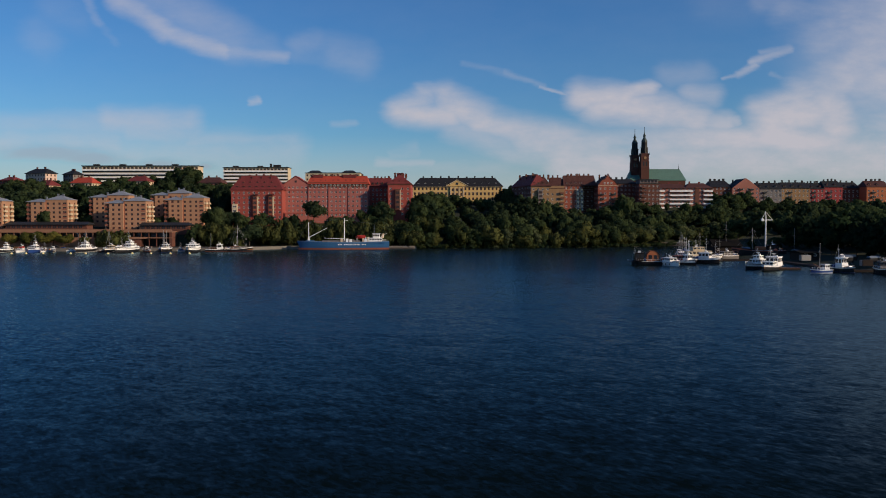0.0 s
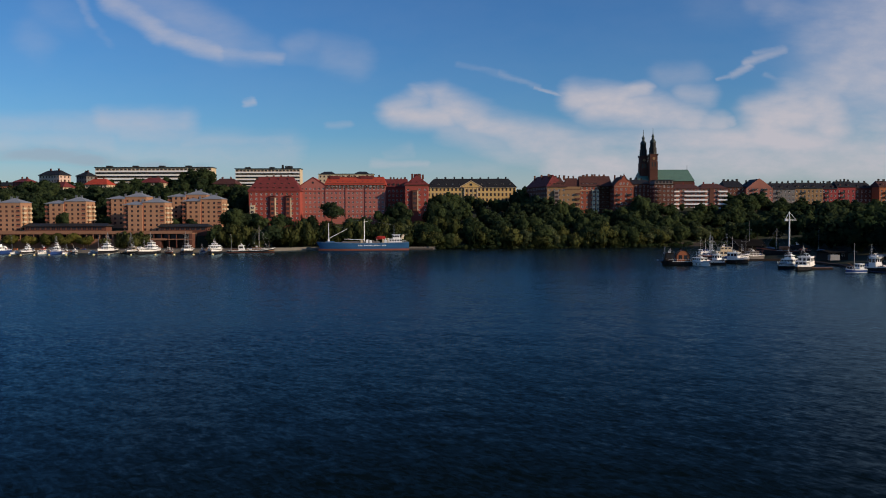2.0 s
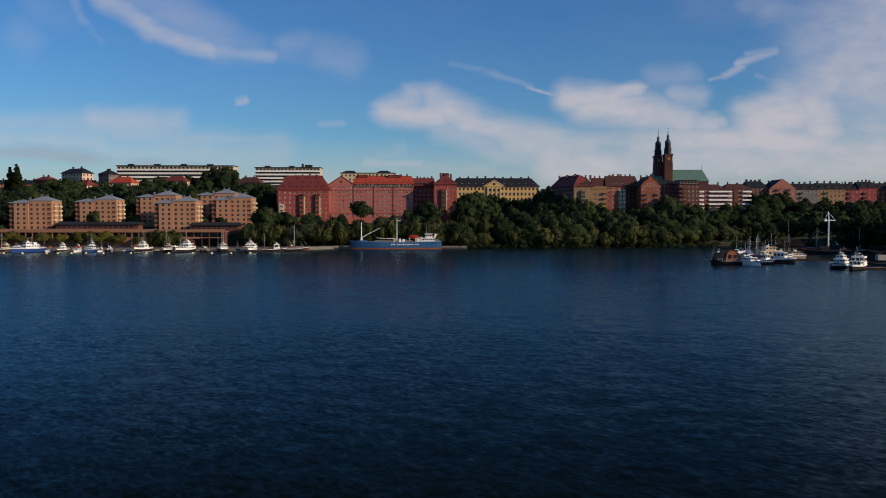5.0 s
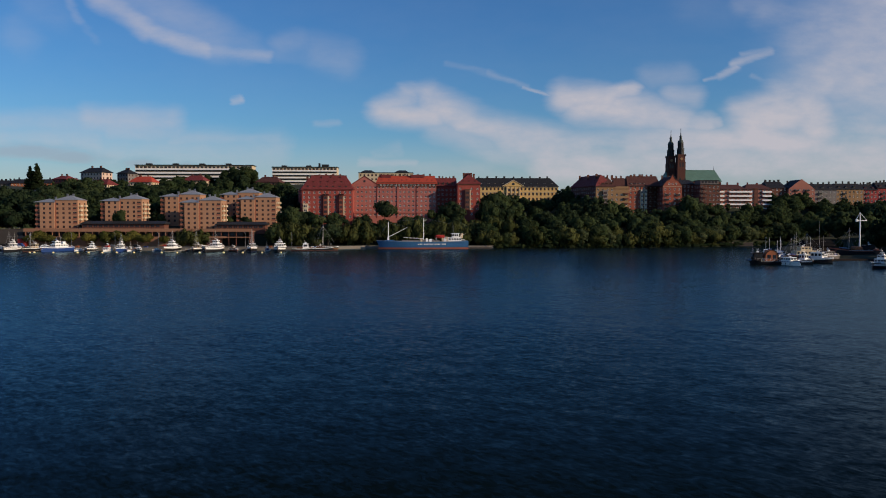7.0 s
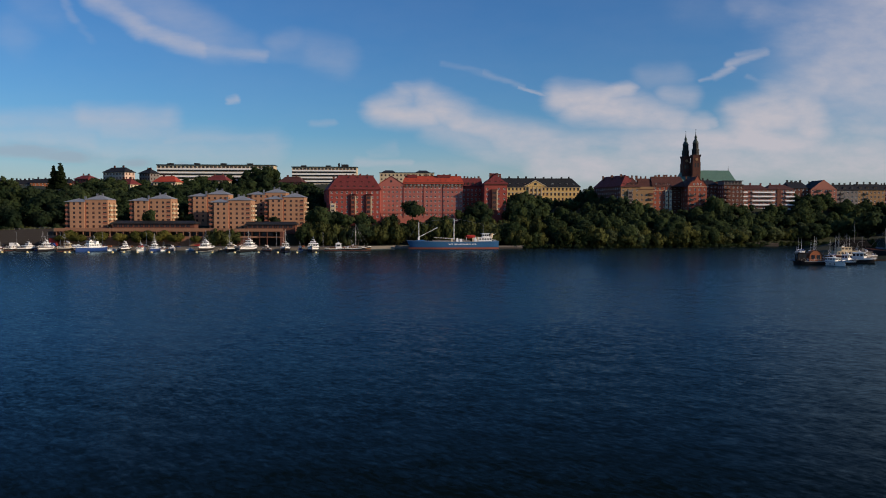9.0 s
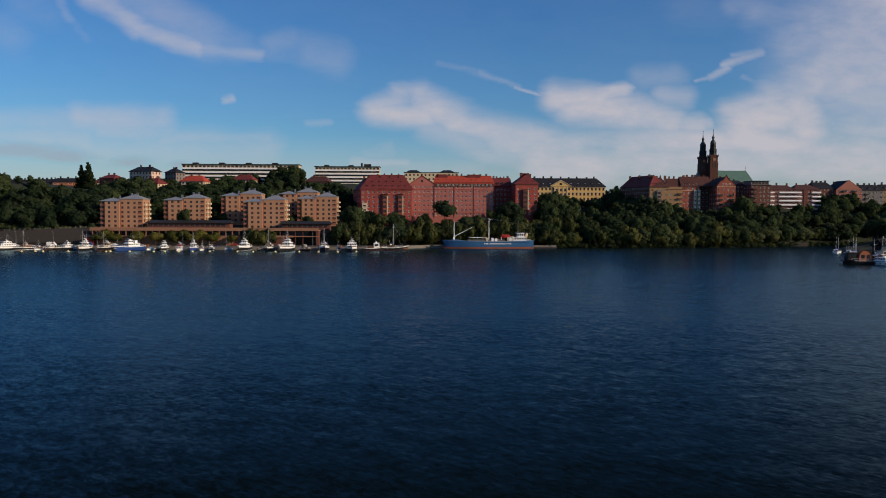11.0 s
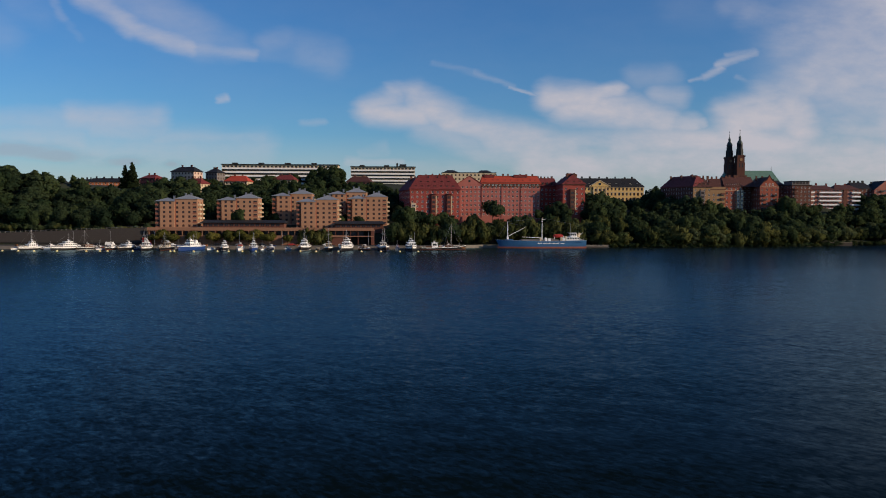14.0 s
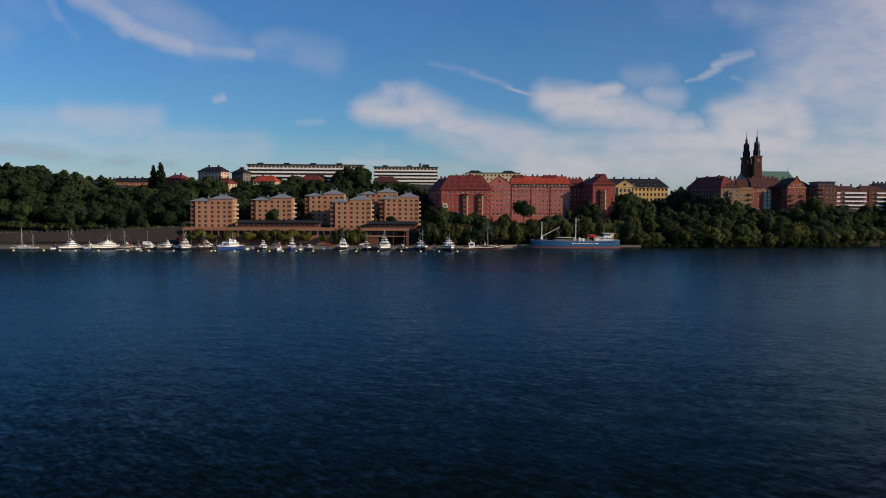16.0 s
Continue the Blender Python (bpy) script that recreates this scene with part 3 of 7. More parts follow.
# ---------------------------------------------------------------- ground and water
WATER = -1.3     # level of the lake
SHORE_X = (-3000, -500, -137, -112, -95, -20, 40, 116, 175, 260, 400, 800, 3000)
SHORE_Y = (470, 468, 478, 495, 508, 509, 512, 528, 560, 578, 596, 680, 900)
RUN = (-30, -3, 0, 3, 12, 28, 36, 55, 75, 130, 180, 230, 400, 3000)
LEFT_Z = (-7, -4, -0.7, -0.4, -0.4, -0.1, 9.0, 10.8, 13, 27, 38, 46, 48, 40)
MID_Z = (-7, -2.4, -1.25, 0.1, 2.6, 7.0, 9.0, 14, 18.5, 25, 29.5, 32, 36, 36)
RIGHT_Z = (-7, -2.4, -1.25, 0.5, 5.5, 18, 24, 27, 28, 29, 30, 31, 34, 36)
ISLE_Y = (240, 285, 320, 360, 400, 440, 480, 515, 545, 700)
ISLE_X = (330, 172, 160, 150, 138, 136, 148, 178, 250, 900)


def ground_z(x, y):
    """Height of the land over the water."""
    s = y - np.interp(x, SHORE_X, SHORE_Y)
    a, b, c = (np.interp(s, RUN, z) for z in (LEFT_Z, MID_Z, RIGHT_Z))
    k, j = np.clip((x + 118) / 34, 0, 1), np.clip((x - 110) / 60, 0, 1)
    z = (a * (1 - k) + b * k) * (1 - j) + c * j
    fall = np.clip((-x - 330) / 120, 0, 1) * np.clip((s - 120) / 100, 0, 1) * 8
    z = z + np.clip((-x - 385) / 28, 0, 1) * np.clip((s - 36) / 40, 0, 1) * np.clip((260 - s) / 120, 0, 1) * 14
    inside = np.minimum(x - np.interp(y, ISLE_Y, ISLE_X), np.minimum(y - 283, 560 - y))
    isle = np.interp(inside, (-20, -2, 0, 3, 40, 90, 160), (-7, -2.4, -0.8, 0.0, 1.0, 6.0, 8.0)) + np.clip((y - 430) / 60, 0, 1) * np.clip(inside / 30, 0, 1) * 6
    return np.maximum(z - fall, isle)


def sheet(name, xs, ys, height, material):
    X, Y = np.meshgrid(xs, ys)
    Z = height(X, Y)
    n, w = len(ys), len(xs)
    verts = np.stack([X, Y, Z], -1).reshape(-1, 3)
    k = np.arange((n - 1) * w).reshape(n - 1, w)[:, :-1].ravel()
    faces = np.stack([k, k + 1, k + w + 1, k + w], -1)
    me = bpy.data.meshes.new(name)
    me.from_pydata(verts.tolist(), [], faces.tolist())
    me.materials.append(material)
    me.shade_smooth()
    return new(name, me)


def land(X, Y):
    bumps = np.sin(X * 0.21 + 1.7 * np.sin(Y * 0.13)) * np.sin(Y * 0.19 + X * 0.05) * 0.35
    return ground_z(X, Y) + bumps * (ground_z(X, Y) > 3)


far_x = np.r_[np.linspace(-4400, -600, 14), np.arange(-560, 561, 5.0), np.linspace(600, 4400, 14)]
far_y = np.r_[np.arange(240, 901, 5.0), np.linspace(930, 4800, 20)]
tagged(sheet("ground", far_x, far_y, land, M_EARTH), "dark grassy ground rising steeply from the water", "ground", kind="structure")


def swell(X, Y):
    near = np.clip((190 - Y) / 100, 0, 1) * np.clip((Y + 20) / 60, 0, 1)
    w = 0.10 * np.sin(0.55 * X + 1.25 * Y + 1.3 * np.sin(0.21 * X)) + 0.07 * np.sin(-0.8 * X + 1.9 * Y + 0.9 * np.sin(0.33 * Y))
    w += 0.05 * np.sin(1.7 * X + 2.4 * Y + 1.1 * np.sin(0.5 * X)) + 0.04 * np.sin(-2.3 * X + 1.6 * Y)
    return w * near * 0.5 + WATER


wx = np.r_[np.linspace(-4600, -700, 8), np.arange(-620, 521, 3.0), np.linspace(600, 4600, 8)]
wy = np.r_[np.linspace(-2500, -60, 8), np.arange(-40, 40, 8.0), np.arange(40, 200, 2.0), np.arange(200, 560, 6.0), np.linspace(600, 4900, 10)]
tagged(sheet("water", wx, wy, swell, M_WATER), "dark blue lake water with fine wind ripples", "water", kind="structure")

# the quay: asphalt on a granite edge, along the shore
quay_line = [(-560, 466), (-320, 470.5), (-137, 475), (-113, 492), (-97, 505.5), (-24, 506.5), (-16, 507.5)]
bm = bmesh.new()
rows = []
for k, (x, y) in enumerate(quay_line):
    rows.append([bm.verts.new(p) for p in ((x, y, -4), (x, y, 0.25), (x, y + 1.2, 0.3), (x, min(y + 30, 514 if x > -120 else 503), 0.3), (x, min(y + 30, 514 if x > -120 else 503), -4))])
for a, b in zip(rows, rows[1:]):
    for k in range(4):
        bm.faces.new((a[k], b[k], b[k + 1], a[k + 1]))
bm.faces.new(rows[0]), bm.faces.new(rows[-1][::-1])
tagged(new("pavement", mesh_from(bm, "pavement", M_ASPHALT)), "grey asphalt quay along the boats", "quay", kind="structure")
bm = bmesh.new()
for (xa, ya), (xb, yb) in zip(quay_line, quay_line[1:]):
    v = Vector((xb - xa, yb - ya, 0))
    n = Vector((v.y, -v.x, 0)).normalized() * 0.35
    q = [Vector((xa, ya, 0)) + n, Vector((xb, yb, 0)) + n, Vector((xb, yb, 0)) - n, Vector((xa, ya, 0)) - n]
    ring = [[bm.verts.new((p.x, p.y, z)) for p in q] for z in (-4, 0.52)]
    for k in range(4):
        bm.faces.new((ring[0][k], ring[0][(k + 1) % 4], ring[1][(k + 1) % 4], ring[1][k]))
    bm.faces.new(ring[1])
tagged(new("kerb", mesh_from(bm, "kerb", M_KERB)), "granite edge stones of the quay", "kerb", kind="structure")

# ---------------------------------------------------------------- houses


def tan_house(x, y, z, eave, w=26.5):
    """Tan brick point block: two shifted halves, a balcony strip at each end, grey hipped sheet roofs."""
    root = thing("apartment_building", pose(x, y, z), "tan brick apartment block with grey hipped roof and white side balconies", "apartment building", "tan blocks by the quay")
    h = eave - z
    rows = 6
    st = h / rows
    a, d = w * 0.13, 14.0           # balcony strip, depth
    m = w * 0.47
    # set-back strip with balconies
    walls(root, a + 0.5, d - 2.5, -5, h - 0.6, M_TAN, {"front": [(1.0, 2.6, r * st + 0.3, r * st + 2.3) for r in range(rows)]}, M_FRAME_BROWN, 1, 0, 2.0, label="set-back wall behind balconies")
    for r in range(rows):
        balcony(root, a / 2, 2.0, r * st + 0.15, 0, a - 0.5, 1.3, M_LOGGIA)
    holes = {"front": grid(m - a, 2, 1.5, 0, rows, st, 0.85, 1.5, 2.6), "left": grid(d, 3, 1.2, 0, rows, st, 0.9, 1.35)}
    walls(root, m - a, d, -5, h, M_TAN, holes, M_FRAME_BROWN, 2, a, 0.0)
    # the other half steps back by a metre and stands higher
    rw = w - m
    front = grid(rw, 4, 1.45, 0, rows, st, 0.85, 1.5, 1.4, skip=[(3, r) for r in range(rows)]) + [(rw - 3.0, rw - 0.7, r * st + 0.5, r * st + 2.35) for r in range(rows)]
    side = [(u - 0.8, u + 0.8, r * st + 0.3, r * st + 2.3) for r in range(rows) for u in (3.2, 10.5)]
    walls(root, rw, d, -5, h + 1.4, M_TAN, {"front": sorted(front), "right": side}, M_FRAME_BROWN, 2, m, 1.0)
    for r in range(rows):
        part("loggia_front", boxes((-1.3, 1.3, -0.14, -0.02, 0.0, 0.95)), M_LOGGIA, root, "faded red loggia parapet", at=pose(m + rw - 1.85, 1.0, r * st + 0.4))
    part("pilaster", boxes((-0.35, 0.35, -0.12, 0.3, -1.0, h + 0.8)), M_LOGGIA, root, "faded red corner strip", at=pose(m + 0.3, 1.0, 0))
    for r in range(rows):
        for u in (3.2, 10.5):
            balcony(root, w, 1.0 + u, r * st + 0.15, 90, 3.4, 1.3, M_CREAM)
    part("roof", hip_roof(0.4, m, 0, d, h, 2.3, 0.4, 0.9, "X", 0.16), M_TANROOF, root)
    part("roof", hip_roof(m, w, 1.0, d + 1.0, h + 1.4, 2.9, 0.4, 0.95, "X", 0.16), M_TANROOF, root)
    for cx, cy, cz in ((m - 2.0, 7.0, h + 2.2), (m + 5.0, 8.0, h + 4.0), (m + 8.5, 8.0, h + 4.0)):
        part("vent", boxes((-0.5, 0.5, -0.5, 0.5, -1.0, 1.1), (-0.62, 0.62, -0.62, 0.62, 1.1, 1.25)), M_METAL, root, at=pose(cx, cy, cz))
    return root


for x, y, z, e in ((-302.5, 510, 10.3, 27.3), (-267.3, 523, 11.4, 28.3), (-235.0, 541, 14.0, 31.6), (-216.0, 520, 9.8, 27.4), (-199.5, 556, 15.5, 33.3), (-184.8, 540, 12.2, 29.9)):
    tan_house(x, y, z, e)


def long_house(name, label, x0, x1, y, z0, z1, deep, wall, holes, frame=None, bars=2, category="apartment building", group="", turn=0, base=8):
    root = thing(name, pose(x0, y, z0, 0, 0, turn), label, category, group)
    walls(root, x1 - x0, deep, -base, z1 - z0, wall, holes, frame, bars)
    return root


def chimneys(root, x0, x1, y, z, n, material=None, h=1.6):
    for k in range(n):
        chimney(root, x0 + (x1 - x0) * (k + 0.5) / n + random.uniform(-0.6, 0.6), y + random.uniform(-0.8, 0.8), z, h * random.uniform(0.8, 1.25), random.uniform(0.8, 1.6), 0.8, material)


# red block with the dark red mansard, lit bay windows
r1 = long_house("apartment_building", "red brick apartment house with dark red tiled roof", -143.0, -108.6, 552, 16.0, 37.0, 15, M_RED,
                {"front": grid(34.4, 10, 1.35, 0, 6, 3.25, 1.6, 1.6), "left": grid(15, 4, 1.3, 0, 6, 3.25, 1.6, 1.6)}, M_FRAME, 2)
part("roof", hip_roof(0, 34.4, 0, 15, 21.0, 9.6, 0.7, 0.75), M_DARKRED_TILE, r1)
part("cornice", boxes((-0.4, 34.8, -0.45, 0.0, 20.2, 20.7)), M_RED, r1)
for bx in (16.5, 27.0):
    bay = part("bay_window", boxes((-1.7, 1.7, -1.3, 0, 3.5, 16.2), (-1.9, 1.9, -1.5, 0, 16.2, 16.5)), M_REDBROWN, r1, "red brown bay with a painted sunlit strip", at=pose(bx, 0, 0))
    # cream strip paints the sunlight on the right side of the bay
    part("corner_strip", boxes((1.15, 1.78, -1.38, -0.2, 3.4, 16.2)), M_CREAM, bay, "pale strip painted for the sunlit right side of the bay")
    for k in range(4):
        window(bay, pose(-0.35, -1.34, 4.8 + k * 3.1), 2.0, 1.9, M_FRAME_BROWN, 3)
    for k in range(2):
        part("roof_terrace", boxes((-2.2, 2.2, -1.6, 0, 16.5 + k * 1.0, 16.62 + k * 1.0)), M_SLATE, bay)
bay = part("bay_window", boxes((-1.7, 1.7, -1.3, 0, 2.0, 11.2)), M_CREAM, r1, "pale rendered bay", at=pose(2.6, 0, 0))
for k in range(3):
    window(bay, pose(0, -1.34, 2.9 + k * 2.9), 2.2, 1.5, M_FRAME, 2)
for k in range(7):
    dormer(r1, 4 + k * 4.3, 0.7, 21.5, 1.8, 1.7, 2.6, M_DARKRED_TILE, M_BROWN)
chimneys(r1, 8, 28, 8, 29.6, 4, M_DARKRED_TILE)
for k in range(5):
    dormer(r1, 7.5 + k * 4.8, 3.3, 24.8, 1.4, 1.4, 2.6, M_DARKRED_TILE, M_BROWN)
for k in range(8):
    part("roof_vent", boxes((-0.25, 0.25, -0.25, 0.25, -0.6, 0.9)), M_SLATE, r1, at=pose(5 + k * 3.4 + (k % 3) * 0.5, 6.0 + (k % 2) * 2.4, 29.0 + (k % 2) * 0.8))

r0 = long_house("apartment_building", "dark red brick side wing behind the corner house", -142.8, -129.8, 552.4, 16.0, 36.6, 38, M_RED, {"left": grid(38, 10, 1.2, 0, 6, 3.25, 1.6, 1.6)}, M_FRAME, 2, turn=12.6)
part("roof", hip_roof(0, 13, 0, 38, 20.6, 8.6, 0.5, 0.9, "Y"), M_DARKRED_TILE, r0)
chimneys(r0, 3, 10, 20, 28.4, 2, M_BROWN)

# rose brick block: gable front, orange roof with a band of dormers
r2 = long_house("apartment_building", "rose brick apartment block with orange tiled roof and gable", -110.6, -51.8, 564, 17.5, 40.4, 15, M_PINKRED,
                {"front": grid(58.8, 20, 1.35, 0, 7, 3.15, 1.55, 1.35), "left": grid(15, 4, 1.2, 0, 7, 3.15, 1.55, 1.35)}, M_FRAME, 2)
part("roof", hip_roof(17.5, 58.8, 0.8, 14.2, 23.8, 5.6, 0.8, 0.25), M_ORANGE_TILE, r2)
part("roof", hip_roof(0.3, 18.0, 0.6, 14.4, 22.9, 6.2, 0.5, 0.05, "Y"), M_ORANGE_TILE, r2)
gab = part("gable", prism([(0.2, 22.9), (18.0, 22.9), (9.1, 28.6)], -0.05, 0.5, "Y"), M_PINKRED, r2)
part("gable_trim", prism([(0.0, 23.0), (9.1, 28.9), (18.2, 23.0), (18.2, 23.4), (9.1, 29.3), (0.0, 23.4)], -0.3, 0.55, "Y"), M_DARKRED_TILE, gab)
part("round_window", boxes((-0.7, 0.7, -0.12, 0.0, 24.6, 26.0)), M_GLASS, gab, at=pose(9.1, 0, 0))
for k in range(15):
    window(r2, pose(20.2 + k * 2.62, -0.14, 22.05), 1.25, 1.25, M_FRAME, 2)
# the eaves' shadow is painted in: brown band across the rose brick
part("attic_band", boxes((17.9, 58.7, -0.12, 3.0, 21.7, 23.6), (17.6, 59.0, -0.5, 0.1, 23.45, 23.7), (17.6, 59.0, -0.35, 0.1, 21.55, 21.75)), M_BROWN, r2, "attic storey coloured dark for the shadow of the eaves")
part("band", boxes((-0.1, 58.9, -0.18, 0.0, 19.3, 19.6), (-0.1, 58.9, -0.18, 0.0, 3.1, 3.4)), M_RED, r2)
for px in (17.6, 31.5, 45.0):
    part("downpipe", rod_bm((px, -0.15, 0), (px, -0.15, 22.5), 0.16), M_DARKRED_TILE, r2)
chimneys(r2, 18, 57, 7.5, 28.8, 9, M_BROWN)
for u0, u1 in ((20, 27), (41, 50)):
    part("ridge_house", boxes((u0, u1, 5.5, 9.5, 27.5, 30.2)), M_DARKRED_TILE, r2, "red tiled box on the ridge")

# set-back link in the court
r3 = long_house("apartment_building", "dark red brick wing set back behind a court", -60.0, -37.0, 584, 19.0, 40.4, 14, M_RED, {"front": grid(23.0, 8, 1.3, 0, 6, 3.3, 1.3, 1.5)}, M_FRAME, 2)
part("roof", hip_roof(0, 23.0, 0, 14, 21.4, 6.0, 0.6, 0.1), M_DARKRED_TILE, r3)
for k in range(4):
    dormer(r3, 10.0 + k * 3.3, 0.6, 22.2, 1.5, 1.4, 2.6, M_SLATE, M_BROWN)
chimneys(r3, 9, 22, 7, 27.0, 5, M_BROWN, 1.3)

# wing that stands forward, with hipped dark roof
r4 = long_house("apartment_building", "red brick corner wing with dark red hipped roof and glazed bay", -37.4, -21.9, 555, 18.0, 41.0, 40, M_RED,
                {"front": grid(15.6, 4, 1.3, 0, 6, 3.4, 1.7, 1.5, 2.0, skip=[(1, r) for r in range(6)]), "left": grid(40, 11, 1.2, 0, 6, 3.4, 1.7, 1.5), "right": grid(40, 11, 1.2, 0, 6, 3.4, 1.7, 1.5)}, M_FRAME, 2)
part("roof", hip_roof(0, 15.6, 0, 40, 23.0, 6.6, 0.7, 0.8, "Y"), M_DARKRED_TILE, r4)
part("cornice", boxes((-0.4, 16.0, -0.45, 0.0, 22.2, 22.7)), M_BROWN, r4)
for u in (3.6, 7.8, 12.0):
    dormer(r4, u, 0.9, 23.4, 1.5, 1.5, 2.6, M_DARKRED_TILE, M_BROWN)
part("ridge_house", boxes((5.6, 10.4, 9, 20, 27.6, 30.6)), M_DARKRED_TILE, r4, "red tiled box on the ridge")
bay = part("bay_window", boxes((-1.9, 1.9, -1.3, 0, 5.2, 18.8), (-2.1, 2.1, -1.5, 0, 18.8, 19.2)), M_BROWN, r4, at=pose(6.9, 0, 0))
# sunlit right edge of this bay, put in as cream colour
part("corner_strip", boxes((1.35, 1.98, -1.38, -0.2, 5.1, 18.8)), M_CREAM, bay, "pale strip painted for the sunlit right side of the bay")
for k in range(4):
    window(bay, pose(-0.3, -1.34, 6.2 + k * 3.2), 2.4, 1.9, M_FRAME_BROWN, 3)
for k in range(4):
    chimney(r4, 4.6 + k * 2.4, 8 + (k % 2) * 6.0, 28.6, 1.9 - 0.3 * (k % 2), 1.4, 1.0, M_BROWN)

# yellow house with a pediment and black roof
ye = long_house("apartment_building", "yellow rendered house with black roof and central pediment", -24.0, 47.6, 655, 26.0, 42.6, 16, M_YELLOW,
                {"front": grid(71.6, 23, 1.5, 0, 4, 4.1, 1.25, 2.3), "right": grid(16, 4, 1.2, 0, 4, 4.1, 1.3, 2.1)}, M_FRAME_BROWN, 2)
part("roof", hip_roof(0, 71.6, 0, 16, 16.6, 7.0, 0.7, 0.7), M_BLACK_SHEET, ye)
part("cornice", boxes((-0.5, 72.1, -0.6, 0.0, 16.0, 16.4), (-0.2, 71.8, -0.25, 0.0, 11.9, 12.2), (-0.2, 71.8, -0.25, 0.0, 3.8, 4.1)), M_CREAM, ye)
ped = part("pediment", prism([(27.0, 16.6), (43.6, 16.6), (35.3, 21.2)], -0.7, 4.0, "Y"), M_YELLOW, ye)
part("pediment_trim", prism([(26.4, 16.6), (35.3, 21.5), (44.2, 16.6), (44.2, 17.1), (35.3, 22.0), (26.4, 17.1)], -1.0, 4.2, "Y"), M_CREAM, ped)
part("round_window", boxes((-1.0, 1.0, -0.85, -0.6, 17.8, 19.6)), M_GLASS, ped, at=pose(35.3, 0, 0))
part("portico", boxes((29.5, 41.1, -0.7, 0, 4.2, 16.6)), M_YELLOW, ye)
for k in range(4):
    part("pilaster", boxes((-0.35, 0.35, -1.0, -0.7, 4.2, 16.2)), M_CREAM, ye, at=pose(30.2 + k * 3.4, 0, 0))
for k in range(3):
    for r in range(3):
        window(ye, pose(31.9 + k * 3.4, -0.74, 5.3 + r * 3.7), 1.4, 2.2, M_FRAME_BROWN, 2)
for k in range(23):
    for z0 in (9.2, 1.1):
        part("window_hood", boxes((-0.95, 0.95, -0.2, 0, 2.35, 2.55), (-0.9, 0.9, -0.16, 0, -0.2, -0.06)), M_CREAM, ye, at=pose(71.6 / 46 + k * (71.6 - 71.6 / 23) / 22, 0, z0 + 0.25))
for k in range(12):
    dormer(ye, 4 + k * 5.7, 2.2, 18.3, 1.2, 1.1, 2.0, M_BLACK_SHEET, M_FRAME)
chimneys(ye, 4, 68, 8, 23.2, 9, M_SLATE, 1.5)

# ridge caps, skylights and snow rails on the big roofs
for root, x0, x1, yy, zz in ((r1, 6, 28, 7.5, 30.6), (r2, 18.5, 57.5, 7.5, 29.4), (ye, 6, 66, 8.0, 23.6)):
    part("ridge_cap", boxes((x0, x1, yy - 0.25, yy + 0.25, zz - 0.12, zz + 0.14)), M_BROWN if root is not ye else M_SLATE, root)
for k in range(9):
    part("skylight", boxes((-0.55, 0.55, -0.06, 0.5, -0.1, 0.62)), M_GLASS, r2, at=pose(20.5 + k * 4.4 + (k % 2) * 0.9, 3.2, 26.1, -38))
part("snow_rail", boxes((17.8, 58.6, 0.5, 0.58, 24.5, 24.75)), M_BROWN, r2)

# brown and ochre block
b0 = long_house("apartment_building", "dark brown brick side wing with dark red tiled roof", 62.6, 75.6, 580.3, 21.0, 40.8, 46, M_BROWN, {"left": grid(46, 13, 1.2, 0, 6, 3.2, 1.3, 1.5)}, M_FRAME, 2, turn=12.6)
part("roof", hip_roof(0, 13, 0, 46, 19.8, 8.2, 0.5, 0.9, "Y"), M_DARKRED_TILE, b0)
for k in range(5):
    chimney(b0, 4 + (k % 2) * 4, 8 + k * 7.5, 26.6, 1.8, 1.2, 0.8, M_BROWN)
b1 = long_house("apartment_building", "ochre rendered apartment house with brown tiled mansard roof", 62.5, 86.2, 580, 21.5, 40.2, 16, M_OCHRE,
                {"front": grid(13.5, 4, 1.3, 0, 5, 3.5, 1.5, 1.6) + [(u + 13.5, v + 13.5, a, b) for u, v, a, b in grid(10.2, 3, 1.3, 0, 4, 3.5, 1.5, 1.6)]}, M_FRAME, 2)
part("roof", hip_roof(0, 14.0, 0, 16, 18.7, 7.0, 0.5, 0.5), M_BROWN_TILE, b1)
part("roof", hip_roof(13.2, 23.7, 0.4, 16, 17.0, 8.0, 0.5, 0.2), M_BROWN_TILE, b1)
bay = part("bay_window", boxes((-1.6, 1.6, -1.3, 0, 4.5, 16.0)), M_GREYR, b1, "grey glazed bay", at=pose(6.6, 0, 0))
for k in range(4):
    window(bay, pose(0, -1.34, 5.2 + k * 2.7), 2.3, 1.7, M_FRAME_BROWN, 3)
for k in range(4):
    dormer(b1, 2.4 + k * 3.1, 1.6, 19.6, 1.5, 1.4, 2.4, M_BROWN_TILE, M_OCHRE)
for k in range(4):
    balcony(b1, 21.8, 0, 2.6 + k * 3.5, 0, 3.0, 1.2, M_BROWN)
chimneys(b1, 2, 22, 8, 25.0, 6, M_BROWN)
b2 = long_house("apartment_building", "red brick apartment house with white bay strips and brown roof", 86.2, 99.4, 581, 20.5, 40.6, 16, M_REDBROWN,
                {"front": grid(13.2, 4, 1.35, 0, 6, 3.3, 1.1, 1.7)}, M_FRAME, 2)
part("roof", hip_roof(-0.2, 22.6, 0, 16, 20.1, 7.4, 0.5, 0.1), M_BROWN_TILE, b2)
part("top_band", boxes((-0.1, 13.3, -0.14, 0, 16.9, 17.15), (-0.1, 13.3, -0.3, 0, 19.7, 20.0)), M_CREAM, b2)
